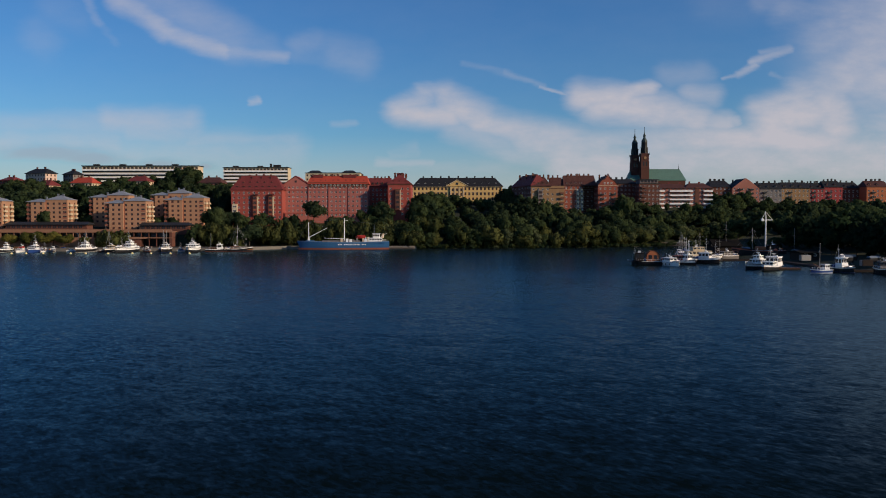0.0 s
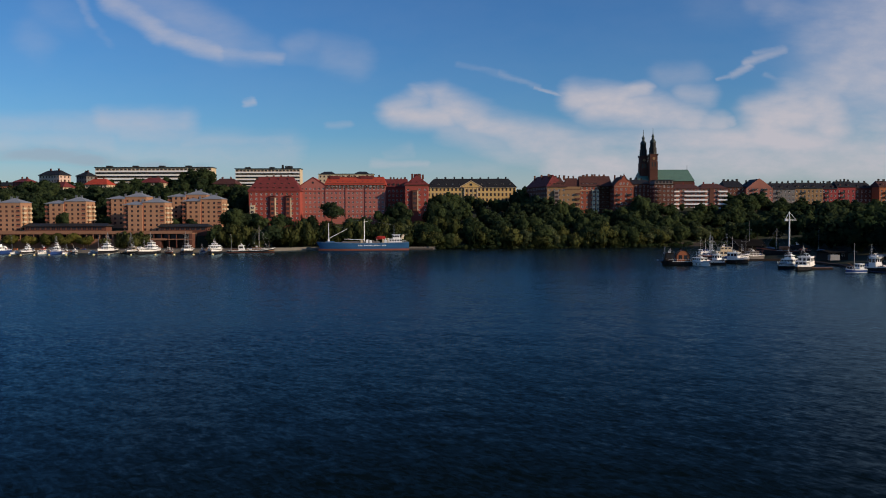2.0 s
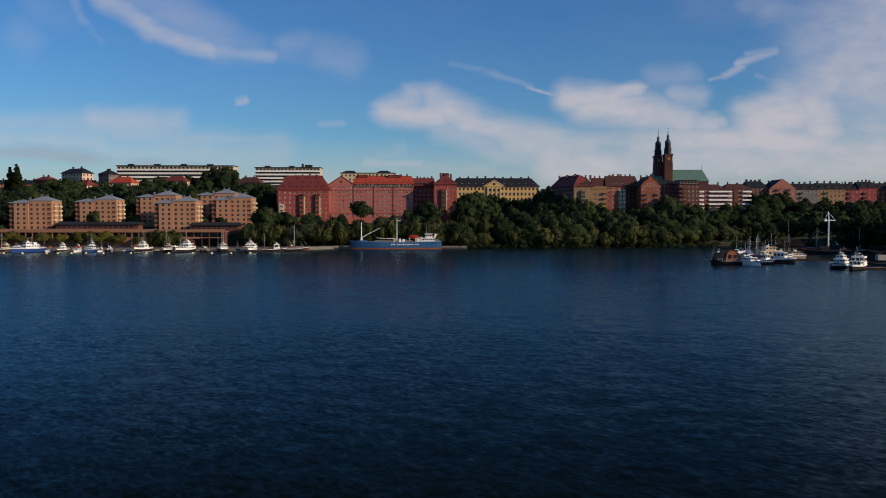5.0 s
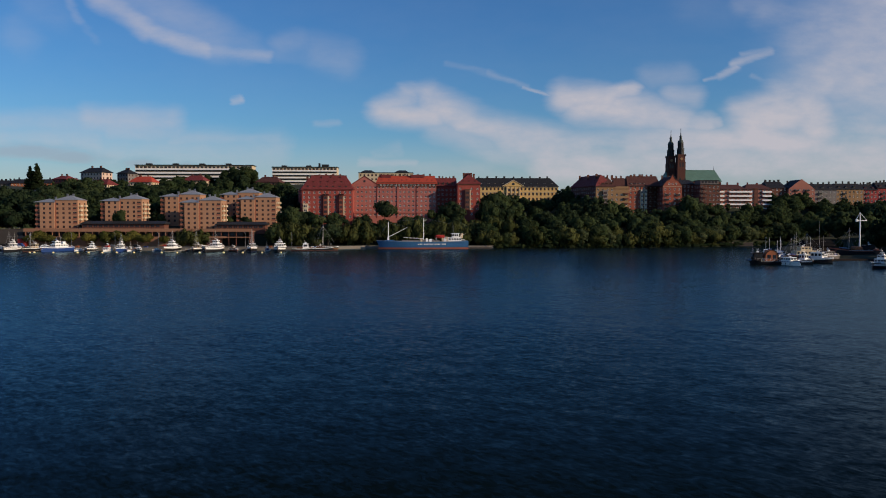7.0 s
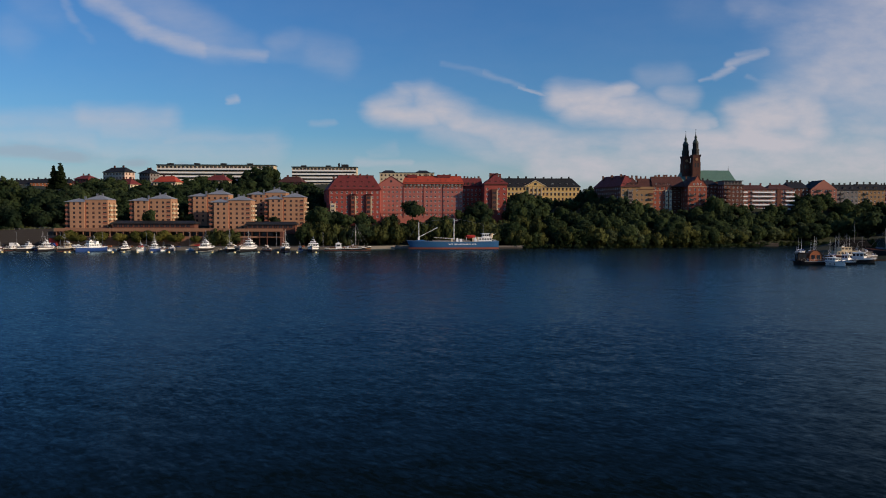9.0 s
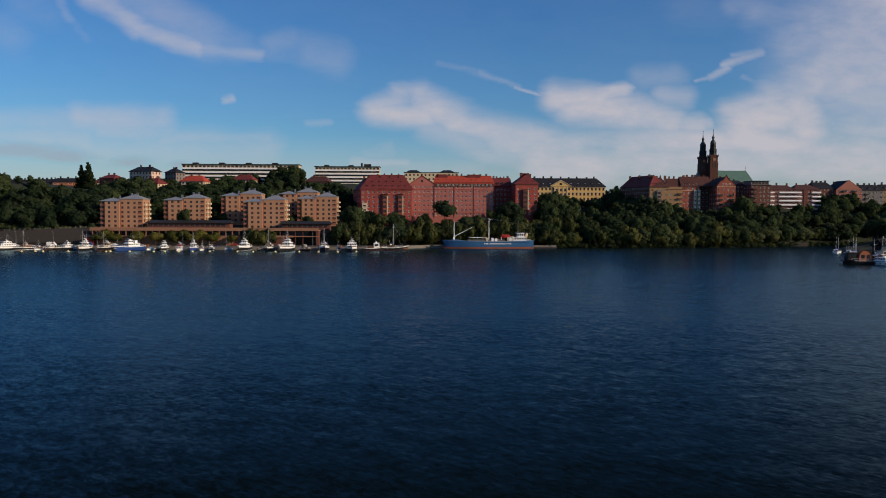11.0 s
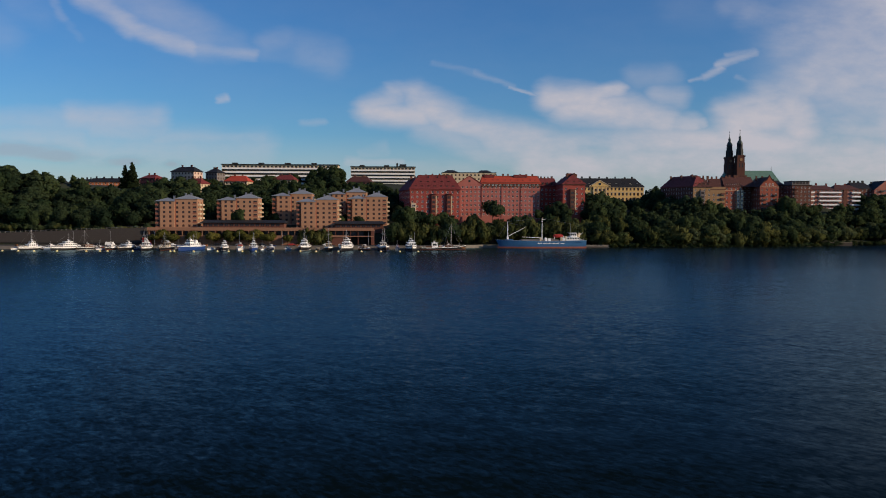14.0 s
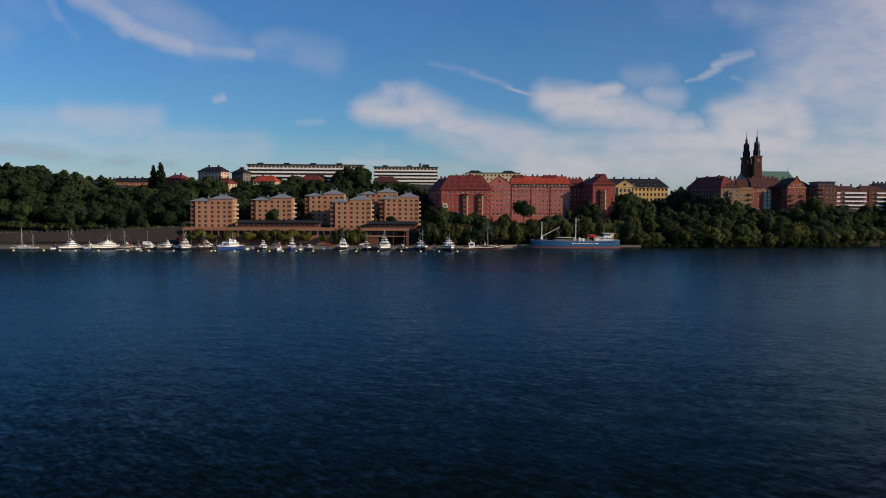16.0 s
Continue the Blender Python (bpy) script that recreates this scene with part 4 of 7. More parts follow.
for u in (9.6, 12.4):
    bay = part("bay_window", boxes((-0.95, 0.95, -1.0, 0, 2.0, 17.5)), M_CREAM, b2, "pale bay strip", at=pose(u, 0, 0))
    for k in range(5):
        window(bay, pose(0, -1.04, 2.9 + k * 3.0), 1.5, 1.7, M_FRAME, 2)
for k in range(4):
    dormer(b2, 2.2 + k * 3.1, 1.2, 20.6, 1.5, 1.4, 2.4, M_BROWN_TILE, M_FRAME)
chimneys(b2, 2, 20, 8, 26.8, 6, M_BROWN)
# recess in shadow: brown replaces the neighbour's red brick to darken it
b4 = long_house("apartment_building", "set-back stair wing, coloured dark brown for its shadow", 99.4, 108.8, 588, 20.5, 40.6, 9, M_BROWN, {"front": grid(9.4, 3, 1.4, 0, 6, 3.3, 1.1, 1.7)}, M_FRAME, 2)
part("roof_edge", boxes((0, 9.4, -0.5, 0, 19.6, 20.0)), M_BROWN_TILE, b4)
for k in range(6):
    balcony(b4, 4.7, 0, 1.0 + k * 3.3, 0, 7.0, 1.2, M_BROWN)
b3 = long_house("apartment_building", "red brown brick gabled house end that stands forward", 108.8, 122.4, 573, 19.5, 40.4, 24, M_REDBROWN,
                {"front": grid(13.6, 4, 1.3, 0, 6, 3.3, 1.2, 1.6), "left": grid(24, 6, 1.2, 0, 6, 3.3, 1.2, 1.6), "right": grid(24, 6, 1.2, 0, 6, 3.3, 1.2, 1.6)}, M_FRAME, 2)
part("roof", hip_roof(0, 13.6, 0.8, 24, 20.9, 7.0, 0.25, 0.0, "Y"), M_BROWN_TILE, b3)
gab = part("gable", prism([(0.0, 20.9), (13.6, 20.9), (10.8, 24.2), (8.7, 25.0), (6.8, 28.4), (4.9, 25.0), (2.8, 24.2)], -0.1, 0.5, "Y"), M_REDBROWN, b3)
for k in (-1, 0, 1):
    window(gab, pose(6.8 + k * 2.4, -0.14, 21.6), 1.1, 1.5, M_FRAME, 2)
for k in range(4):
    for u in (2.8, 10.8):
        balcony(b3, u, 0, 4.2 + k * 3.3, 0, 2.6, 0.9, M_SLATE)
chimneys(b3, 2, 10, 16, 27.0, 2, M_BROWN)

part("gable_trim", prism([(-0.2, 20.8), (2.7, 24.3), (4.8, 25.2), (6.8, 28.8), (8.8, 25.2), (10.9, 24.3), (13.8, 20.8), (13.8, 21.2), (11.0, 24.8), (9.0, 25.7), (6.8, 29.3), (4.6, 25.7), (2.6, 24.8), (-0.2, 21.2)], -0.25, 0.55, "Y"), M_BROWN_TILE, gab)
part("band", boxes((-0.05, 13.65, -0.15, 0, 3.2, 3.5), (-0.05, 13.65, -0.15, 0, 20.5, 20.8)), M_CREAM, b3)

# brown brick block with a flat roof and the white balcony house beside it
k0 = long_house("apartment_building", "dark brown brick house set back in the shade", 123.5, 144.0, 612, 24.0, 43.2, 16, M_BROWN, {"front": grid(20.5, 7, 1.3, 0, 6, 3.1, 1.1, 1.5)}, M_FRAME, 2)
part("roof", hip_roof(0, 20.5, 0, 16, 19.2, 3.5, 0.5, 0.2), M_BLACK_SHEET, k0)
chimneys(k0, 2, 18, 8, 22.4, 4, M_SLATE)
k1 = long_house("apartment_building", "brown brick apartment house with glazed flat roof storey", 143.4, 158.2, 597, 23.0, 42.3, 18, M_BROWN,
                {"front": grid(14.8, 5, 1.4, 0, 6, 3.15, 1.1, 1.5), "right": grid(18, 4, 1.3, 0, 6, 3.15, 1.1, 1.5), "left": grid(18, 4, 1.3, 0, 6, 3.15, 1.1, 1.5)}, M_FRAME, 2)
part("roof", boxes((-0.4, 15.2, -0.4, 18.4, 19.3, 19.75)), M_SLATE, k1)
pent = part("penthouse", boxes((0.8, 14.2, 1.6, 15.0, 19.75, 22.4)), M_GREYR, k1)
part("penthouse_roof", boxes((0.2, 15.0, 0.8, 16.0, 22.4, 22.7)), M_SLATE, pent)
for k in range(5):
    window(pent, pose(2.4 + k * 2.5, 1.55, 20.3), 1.9, 1.7, M_FRAME_BROWN, 1)
for k in range(6):
    balcony(k1, 3.2, 0, 0.6 + k * 3.15, 0, 3.6, 1.2, M_BROWN)
k2 = long_house("apartment_building", "pink rendered apartment house with long white balconies", 159.0, 198.6, 603, 24.0, 39.4, 15, M_PINK,
                {"front": grid(39.6, 13, 1.5, 0, 5, 3.1, 0.9, 1.6)}, M_FRAME, 2)
part("roof", hip_roof(0, 20, 0, 15, 15.4, 3.4, 0.6, 0.4), M_BROWN_TILE, k2)
part("roof", hip_roof(20, 39.6, 0, 15, 15.4, 3.8, 0.6, 0.6), M_BROWN_TILE, k2)
for r in range(5):
    for u0, u1 in ((-0.2, 4.2), (8.0, 25.0), (33.0, 39.8)):
        balcony(k2, (u0 + u1) / 2, 0, 0.3 + r * 3.1, 0, u1 - u0, 1.5, M_WHITE)
part("stair_tower", boxes((27.0, 30.0, -0.5, 0, -2, 16.0)), M_BROWN, k2)
chimneys(k2, 6, 36, 8, 18.6, 4, M_DARKRED_TILE)

# street front on the far side: gabled salmon house and its neighbours
g0 = long_house("apartment_building", "dark brown brick side wing with black roof", 203.5, 218.8, 621, 25.0, 41.0, 20, M_BROWN, {"front": grid(15.3, 5, 1.2, 0, 5, 3.2, 1.0, 1.5)}, M_FRAME, 2)
part("roof", hip_roof(0, 15.3, 0, 20, 16.0, 5.0, 0.5, 0.2), M_BLACK_SHEET, g0)
chimneys(g0, 1, 14, 10, 20.5, 4, M_SLATE)
g1 = long_house("apartment_building", "salmon rendered house with broad gable and small balconies", 218.8, 239.0, 618, 25.0, 39.8, 20, M_PINK,
                {"front": grid(20.2, 6, 1.3, 0, 5, 3.1, 1.0, 1.6)}, M_FRAME, 2)
part("gable", prism([(0, 14.8), (20.2, 14.8), (14.2, 19.6), (10.1, 22.4), (6.0, 19.6)], 0.0, 0.6, "Y"), M_PINK, g1)
part("roof", hip_roof(0, 20.2, 0.9, 20, 14.9, 7.3, 0.25, 0.0, "Y"), M_BLACK_SHEET, g1)
for r in range(4):
    for u in (6.0, 14.2):
        balcony(g1, u, 0, 4.0 + r * 3.1, 0, 3.2, 1.1, M_SLATE)
chimneys(g1, 3, 17, 14, 20.0, 3, M_SLATE)
STREET = [(239.0, 258.0, 622, 39.6, M_GREYR, M_BLACK_SHEET, "grey rendered street house with black mansard"), (258.0, 279.5, 623, 40.0, M_OCHRE, M_BLACK_SHEET, "pale orange street house with black mansard"),
          (279.5, 291.0, 624, 39.6, M_CRIMSON, M_BLACK_SHEET, "red street house with black mansard"), (291.0, 305.0, 624, 41.0, M_CRIMSON, M_BLACK_SHEET, "bright red street house with balconies"),
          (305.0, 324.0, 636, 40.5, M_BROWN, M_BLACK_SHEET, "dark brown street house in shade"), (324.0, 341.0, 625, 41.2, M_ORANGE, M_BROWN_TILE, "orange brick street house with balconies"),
          (341.0, 372.0, 627, 39.2, M_ORANGE, M_BLACK_SHEET, "orange street house with dark roof"), (372.0, 410.0, 630, 39.6, M_BROWN, M_BLACK_SHEET, "brown street house with dark roof")]
for x0, x1, y, z1, wall, roof, label in STREET:
    n = max(3, round((x1 - x0) / 3.2))
    s = long_house("apartment_building", label, x0, x1, y, 25.5, z1, 15, wall, {"front": grid(x1 - x0, n, 1.3, 0, 4, 3.4, 1.1, 1.7)}, M_FRAME, 2, group="street houses")
    part("roof", hip_roof(0, x1 - x0, 0, 15, z1 - 25.5, 4.6, 0.5, 0.15), roof, s)
    for k in range(n // 2):
        dormer(s, 2.6 + k * 6.0, 1.2, z1 - 25.5 + 0.6, 1.5, 1.4, 2.4, roof, wall)
    for r in range(3):
        balcony(s, (x1 - x0) * 0.3, 0, 3.8 + r * 3.4, 0, 3.0, 1.0, M_SLATE)
    chimneys(s, 1, x1 - x0 - 1, 7, z1 - 25.5 + 4.2, max(4, n * 2 // 3), M_SLATE, 1.7)


# long white-banded terrace blocks on the hill
def slab_block(x0, x1, y, z0, z1, deep, label):
    root = long_house("apartment_building", label, x0, x1, y, z0, z1, deep, M_CREAM,
                      {"front": grid(x1 - x0, round((x1 - x0) / 3.3), 2.2, z1 - z0 - 3.2, 1, 3.2, 0.9, 1.5)}, M_FRAME_BROWN, 2)
    w, h = x1 - x0, z1 - z0
    n = int(h // 3.1)
    for r in range(n):
        top = h - 3.4 - r * 3.1
        part("balcony_band", boxes((0.3, w - 0.3, -1.6, -1.45, top - 0.2, top + 0.95), (0.3, w - 0.3, -1.6, 0, top - 0.35, top - 0.2)), M_WHITE, root)
        part("glass_band", boxes((0.4, w - 0.4, -0.05, 0.0, top - 1.8, top - 0.4)), M_GLASS, root)
    part("roof", boxes((-0.6, w + 0.6, -1.0, deep + 0.6, h, h + 0.55)), M_SLATE, root)
    for k in range(int(w // 22)):
        part("roof_hatch", boxes((-2.2, 2.2, 3, 7, h + 0.5, h + 1.9)), M_SLATE, root, at=pose(10 + k * 22, 0, 0))
    part("antenna", rod_bm((w * 0.75, 6, h), (w * 0.75, 6, h + 4.0), 0.12, 0.05), M_METAL, root)
    return root


slab_block(-300.0, -203.5, 681, 42.0, 60.4, 14, "long cream slab block with white balcony bands and flat roof")
s2 = slab_block(-197.0, -139.0, 735, 44.0, 62.2, 14, "shorter cream slab block with white balcony bands and flat roof")
part("stair_head", boxes((44, 50, 3, 9, 18.2, 21.0), (41, 42.5, 3, 6, 18.2, 22.0)), M_SLATE, s2)
yb = long_house("apartment_building", "cream house behind the red blocks with dark roof lanterns", -116.0, -70.0, 690, 38.0, 55.0, 14, M_CREAM, {"front": grid(46, 14, 1.4, 10, 2, 3.4, 0.9, 1.6)}, M_FRAME_BROWN, 2)
part("roof", boxes((-0.4, 46.4, -0.4, 14.4, 17.0, 17.5)), M_SLATE, yb)
for u in (2, 31):
    part("roof_lantern", hip_roof(u, u + 11, 2, 11, 17.8, 1.8, 0.4, 0.6), M_SLATE, yb)

# villas among the trees on the hill
VILLAS = [(-321, -304, 641, 37, 43.0, M_CREAM, M_DARKRED_TILE, 4.2, "pale house with dark red tiled roof below the villa"), (-334, -312, 655, 41, 53.0, M_PALEPINK, M_BLACK_SHEET, 3.8, "pale pink villa with black hipped roof"), (-310, -299, 668, 44, 53.0, M_GREYR, M_BLACK_SHEET, 3.4, "grey house with dark roof"),
          (-285, -267, 626, 38, 44.5, M_CREAM, M_ORANGE_TILE, 4.4, "yellow villa with bright orange tiled roof"), 
          (-253, -236, 655, 42, 47.0, M_CREAM, M_DARKRED_TILE, 4.0, "house with red tiled roof behind trees"), (-194, -175, 650, 38, 45.5, M_PINK, M_BROWN_TILE, 4.4, "pink villa with brown tiled roof"),
          (-364, -349, 672, 41, 48.3, M_RED, M_DARKRED_TILE, 3.0, "red house with dark red roof")]
for x0, x1, y, z0, z1, wall, roof, rise, label in VILLAS:
    n = max(3, round((x1 - x0) / 3.0))
    v = long_house("house", label, x0, x1, y, z0, z1, 11, wall, {"front": grid(x1 - x0, n, 1.3, z1 - z0 - 6.4, 2, 3.1, 0.9, 1.6), "right": grid(11, 3, 1.2, z1 - z0 - 6.4, 2, 3.1, 0.9, 1.6)}, M_FRAME_BROWN, 2, "house", "villas on the hill", turn=-24 if x0 < -290 else -10)
    part("roof", hip_roof(0, x1 - x0, 0, 11, z1 - z0, rise, 0.7, 0.7), roof, v)
    chimneys(v, 2, x1 - x0 - 2, 5.5, z1 - z0 + rise, 2, M_BROWN, 1.2)
for x0, x1, y, z1, wall, roof, label in ((-452, -432, 745, 47.0, M_GREYR, M_BLACK_SHEET, "grey house row with black roof"), (-432, -396, 740, 47.8, M_ORANGE, M_BLACK_SHEET, "long orange house with black roof"),
                                         (-396, -368, 742, 47.4, M_CREAM, M_BROWN_TILE, "cream house row with brown roof"), (-500, -455, 742, 46.5, M_BROWN, M_BLACK_SHEET, "brown house row with black roof")):
    n = round((x1 - x0) / 3.2)
    v = long_house("house", label, x0, x1, y, 38, z1, 12, wall, {"front": grid(x1 - x0, n, 1.3, z1 - 38 - 6.6, 2, 3.2, 0.9, 1.7)}, M_FRAME, 2, "house", "far house row")
    part("roof", hip_roof(0, x1 - x0, 0, 12, z1 - 38, 3.6, 0.5, 0.3), roof, v)
    chimneys(v, 1, x1 - x0 - 1, 6, z1 - 38 + 3.4, 5, M_SLATE, 1.4)

# church: two brick towers with stepped black spires, green copper nave
ch = thing("church", pose(202.0, 870, 34.3), "dark brick church with twin towers and green copper roof", "church")
walls(ch, 56, 24, -10, 22, M_CHURCH, {"front": [(u, u + 2.0, 8, 18) for u in (20, 27, 34, 41, 48)]}, M_SLATE, 2)
part("roof", hip_roof(-3, 56, 0, 24, 22, 12.6, 0.6, 0.3), M_COPPER, ch)
part("finial", rod_bm((52, 12, 34), (52, 12, 39.5), 0.35, 0.08), M_SLATE, ch)
for tx, ty, top in ((-0.4, 5.0, 0.0), (8.0, -2.5, 1.2)):
    tw = part("tower", boxes((0, 8.6, 0, 8.6, -10, 41.0), (-0.3, 8.9, -0.3, 8.9, 33.0, 33.5), (0.3, 8.3, 0.3, 8.3, 41.0, 49.0), (-0.15, 8.75, -0.15, 8.75, 40.6, 41.2), (0.0, 8.6, 0.0, 8.6, 48.6, 49.3)), M_CHURCH, ch, at=pose(tx, ty, top))
    for qx in (0.0, 8.6):
        for qy in (0.0, 8.6):
            part("corner_turret", rod_bm((qx, qy, 47.5), (qx, qy, 50.2), 0.55, 0.2, 6), M_SLATE, tw)

    def stage(z0, z1, r0, r1, material, name, label=""):
        bm = rod_bm((4.3, 4.3, z0), (4.3, 4.3, z1), r0, r1, 8)
        rod(bm, (4.3, 4.3, z1 - 0.35), (4.3, 4.3, z1 + 0.2), r1 + 0.4, r1 + 0.4, 8)
        ob = part(name, bm, material, tw, label)
        for k in range(8):
            a = math.tau * (k + 0.5) / 8
            r = (r0 + r1) / 2 * math.cos(math.pi / 8)
            part("louvre", boxes((-0.55, 0.55, -0.12, 0.1, z0 + 0.9, z1 - 1.0)), M_DARKIN, ob, at=pose(4.3 + math.cos(a) * r, 4.3 + math.sin(a) * r, 0, 0, 0, math.degrees(a) + 90))
        return ob

    stage(49.3, 55.6, 4.1, 3.75, M_SLATE, "belfry", "eight-sided black copper belfry stage")
    stage(55.6, 61.6, 3.3, 2.95, M_SLATE, "belfry")
    bm = bmesh.new()
    dome = ((3.3, 61.6), (3.1, 62.8), (2.5, 64.2), (1.7, 65.2), (1.35, 65.8), (1.3, 67.8), (1.6, 68.0), (1.4, 68.8), (0.8, 69.9), (0.45, 71.0), (0.3, 72.8), (0.12, 77.2))
    for (ra, za), (rb, zb) in zip(dome, dome[1:]):
        rod(bm, (4.3, 4.3, za), (4.3, 4.3, zb), ra, rb, 8)
    part("spire", bm, M_VERDIGRIS, tw, "weathered copper cap with slender spike")
    part("vane", boxes((4.2, 4.4, 3.5, 5.1, 76.0, 77.0)), M_SLATE, tw)
    for side, turn in (("f", 0), ("r", 90)):
        cx, cy = (4.3, -0.02) if side == "f" else (8.62, 4.3)
        clock = part("clock_face", rod_bm((0, -0.12, 0), (0, 0.05, 0), 1.5, 1.5, 20), M_OCHRE, tw, "dull gilded clock face", at=pose(cx, cy, 44.5, 0, 0, turn))
        for dx, h in ((-1.5, 4.5), (1.5, 4.5)):
            window(tw, pose(cx + (dx if side == "f" else 0), cy + (dx if side == "r" else 0), 36.0, 0, 0, turn), 1.3, h, M_SLATE, 1)

# ---------------------------------------------------------------- trees


def quads_mesh(name, verts, faces, material):
    me = bpy.data.meshes.new(name)
    me.from_pydata(verts.tolist(), [], faces.tolist() if hasattr(faces, "tolist") else faces)
    me.materials.append(material)
    return me


def set_normals(me, n):
    """Rounds the shading of the leaves off to that of the boughs they grow on."""
    me.shade_smooth()
    n = n / np.linalg.norm(n, axis=1, keepdims=True)
    me.attributes.new("custom_normal", "FLOAT_VECTOR", "POINT").data.foreach_set("vector", n.astype(np.float32).ravel())


def trunk_mesh(rng, h, r, limbs=6):
    bm = bmesh.new()
    lean = Vector((rng.uniform(-0.06, 0.06), rng.uniform(-0.06, 0.06), 1))
    rod(bm, (0, 0, -1.5), lean * h * 0.35, r, r * 0.75, 7)
    rod(bm, lean * h * 0.35, lean * h * 0.85, r * 0.75, r * 0.15, 7)
    for k in range(limbs):
        a, z = rng.uniform(0, math.tau), h * rng.uniform(0.25, 0.6)
        tip = lean * z + Vector((math.cos(a), math.sin(a), 0.75)) * h * rng.uniform(0.18, 0.32)
        rod(bm, lean * z, tip, r * 0.4, r * 0.08, 5)
    return mesh_from(bm, "trunk", M_BARK)


def crown_mesh(rng, kind, material, far=False):
    """Leaves of a crown one unit high and about one wide: lobes of many small leaf sprays with gaps between them."""
    lobes = []
    if kind == "spruce":
        for k in range(16):
            z = 0.12 + 0.86 * k / 16
            r = 0.24 * (1 - z) + 0.015
            for j in range(5):
                a = rng.uniform(0, math.tau)
                lobes.append((math.cos(a) * r * 0.7, math.sin(a) * r * 0.7, z, r * 0.55 + 0.012, 0.035))
        count, size = 1100, 0.035
    else:
        wide, low = {"broad": (0.36, 0.16), "tall": (0.27, 0.12), "willow": (0.38, 0.05), "bush": (0.52, 0.04), "shore": (0.42, 0.02), "street": (0.34, 0.36)}[kind]
        lobes.append((0, 0, low + (1 - low) * 0.45, wide * 0.78, (1 - low) * 0.36))
        for k in range({"bush": 9}.get(kind, 15)):
            while True:
                p = np.array([rng.uniform(-1, 1), rng.uniform(-1, 1), rng.uniform(-1, 1)])
                if 0.35 < p @ p < 1.0:
                    break
            taper = 1.0 - 0.3 * max(p[2], 0)
            r = rng.choice((rng.uniform(0.08, 0.12), rng.uniform(0.14, 0.21), rng.uniform(0.17, 0.25)))
            lobes.append((p[0] * wide * taper, p[1] * wide * taper, low + r * 0.5 + (1 - low - r * 1.3) * (p[2] + 1) / 2, r, r * (1.35 if kind == "willow" else 0.85)))
        count, size = {"bush": (520, 0.07)}.get(kind, (900, 0.046) if far else (1380, 0.036))
    L = np.array(lobes)
    gen = np.random.default_rng(rng.randint(0, 10**6))
    # dense hearts of the lobes
    ico = bmesh.new()
    bmesh.ops.create_icosphere(ico, subdivisions=1, radius=1.0)
    iv, jf = np.array([v.co[:] for v in ico.verts]), np.array([[v.index for v in f.verts] for f in ico.faces])
    ico.free()
    verts, faces, base, soft = [], [], 0, []
    for x, y, z, r, rz in lobes:
        soft.append(iv * (1, 1, 0.9) + np.array((x, y, (z - 0.5) * 0.7)) * 0.9)
        rough = iv * gen.uniform(0.72, 1.0, (len(iv), 1))
        verts.append(rough * (r * 0.86, r * 0.86, rz * 0.86) + (x, y, z))
        faces += (jf + base).tolist()
        base += len(iv)
    pick = gen.choice(len(L), count, p=L[:, 3] ** 1.6 / (L[:, 3] ** 1.6).sum())
    d = gen.normal(size=(count, 3)) + (0, 0, 0.25)
    d /= np.linalg.norm(d, axis=1, keepdims=True)
    at = L[pick, :3] + d * L[pick][:, [3, 3, 4]] * gen.uniform(0.8, 1.16, (count, 1))
    nrm = d + gen.normal(size=(count, 3)) * 0.42
    nrm /= np.linalg.norm(nrm, axis=1, keepdims=True)
    side = np.cross(nrm, gen.normal(size=(count, 3)))
    side /= np.linalg.norm(side, axis=1, keepdims=True)
    up = np.cross(nrm, side)
    if kind == "willow":
        up, side = np.tile((0.0, 0.0, 1.25), (count, 1)) + up * 0.5, side * 0.8
    s = gen.uniform(0.6, 1.25, (count, 1)) * size
    quad = np.stack([at - side * s - up * s * 0.5, at + side * s * 0.6 - up * s * 0.8, at + side * s + up * s * 0.6, at - side * s * 0.5 + up * s], 1).reshape(-1, 3)
    verts.append(quad)
    out = nrm * 0.45 + d * 0.75 + L[pick, :3] * (0.9, 0.9, 0.6) - (0, 0, 0.3)
    soft.append(np.repeat(out, 4, axis=0))
    faces += (np.arange(count * 4).reshape(-1, 4) + base).tolist()
    me = quads_mesh("crown", np.concatenate(verts), faces, material)
    set_normals(me, np.concatenate(soft))
    return me


rng = random.Random(7)
KINDS = {
    "broad": [crown_mesh(rng, "broad", m) for m in (M_LEAF, M_LEAF_B, M_LEAF, M_LEAF_B, M_LEAF_B, M_LEAF)],
    "tall": [crown_mesh(rng, "tall", m) for m in (M_LEAF_B, M_LEAF, M_LEAF_B)],
    "shore": [crown_mesh(rng, "shore", m) for m in (M_LEAF, M_LEAF_S, M_LEAF_W, M_LEAF, M_LEAF_S)],
    "willow": [crown_mesh(rng, "willow", M_LEAF_W) for k in range(3)],
    "bush": [crown_mesh(rng, "bush", m) for m in (M_LEAF, M_LEAF_B, M_LEAF_W)],
    "spruce": [crown_mesh(rng, "spruce", M_LEAF_N) for k in range(2)],
}
KINDS["street"] = [crown_mesh(random.Random(11 + k), "street", M_LEAF_Y) for k in range(3)]
FAR_KINDS = {
    "broad": [crown_mesh(rng, "broad", m, True) for m in (M_LEAF, M_LEAF_B, M_LEAF, M_LEAF_B)],
    "tall": [crown_mesh(rng, "tall", m, True) for m in (M_LEAF_B, M_LEAF)],
    "bush": KINDS["bush"], "shore": KINDS["shore"], "willow": KINDS["willow"],
}
TRUNKS = [trunk_mesh(rng, 1.0, 0.022) for k in range(4)]
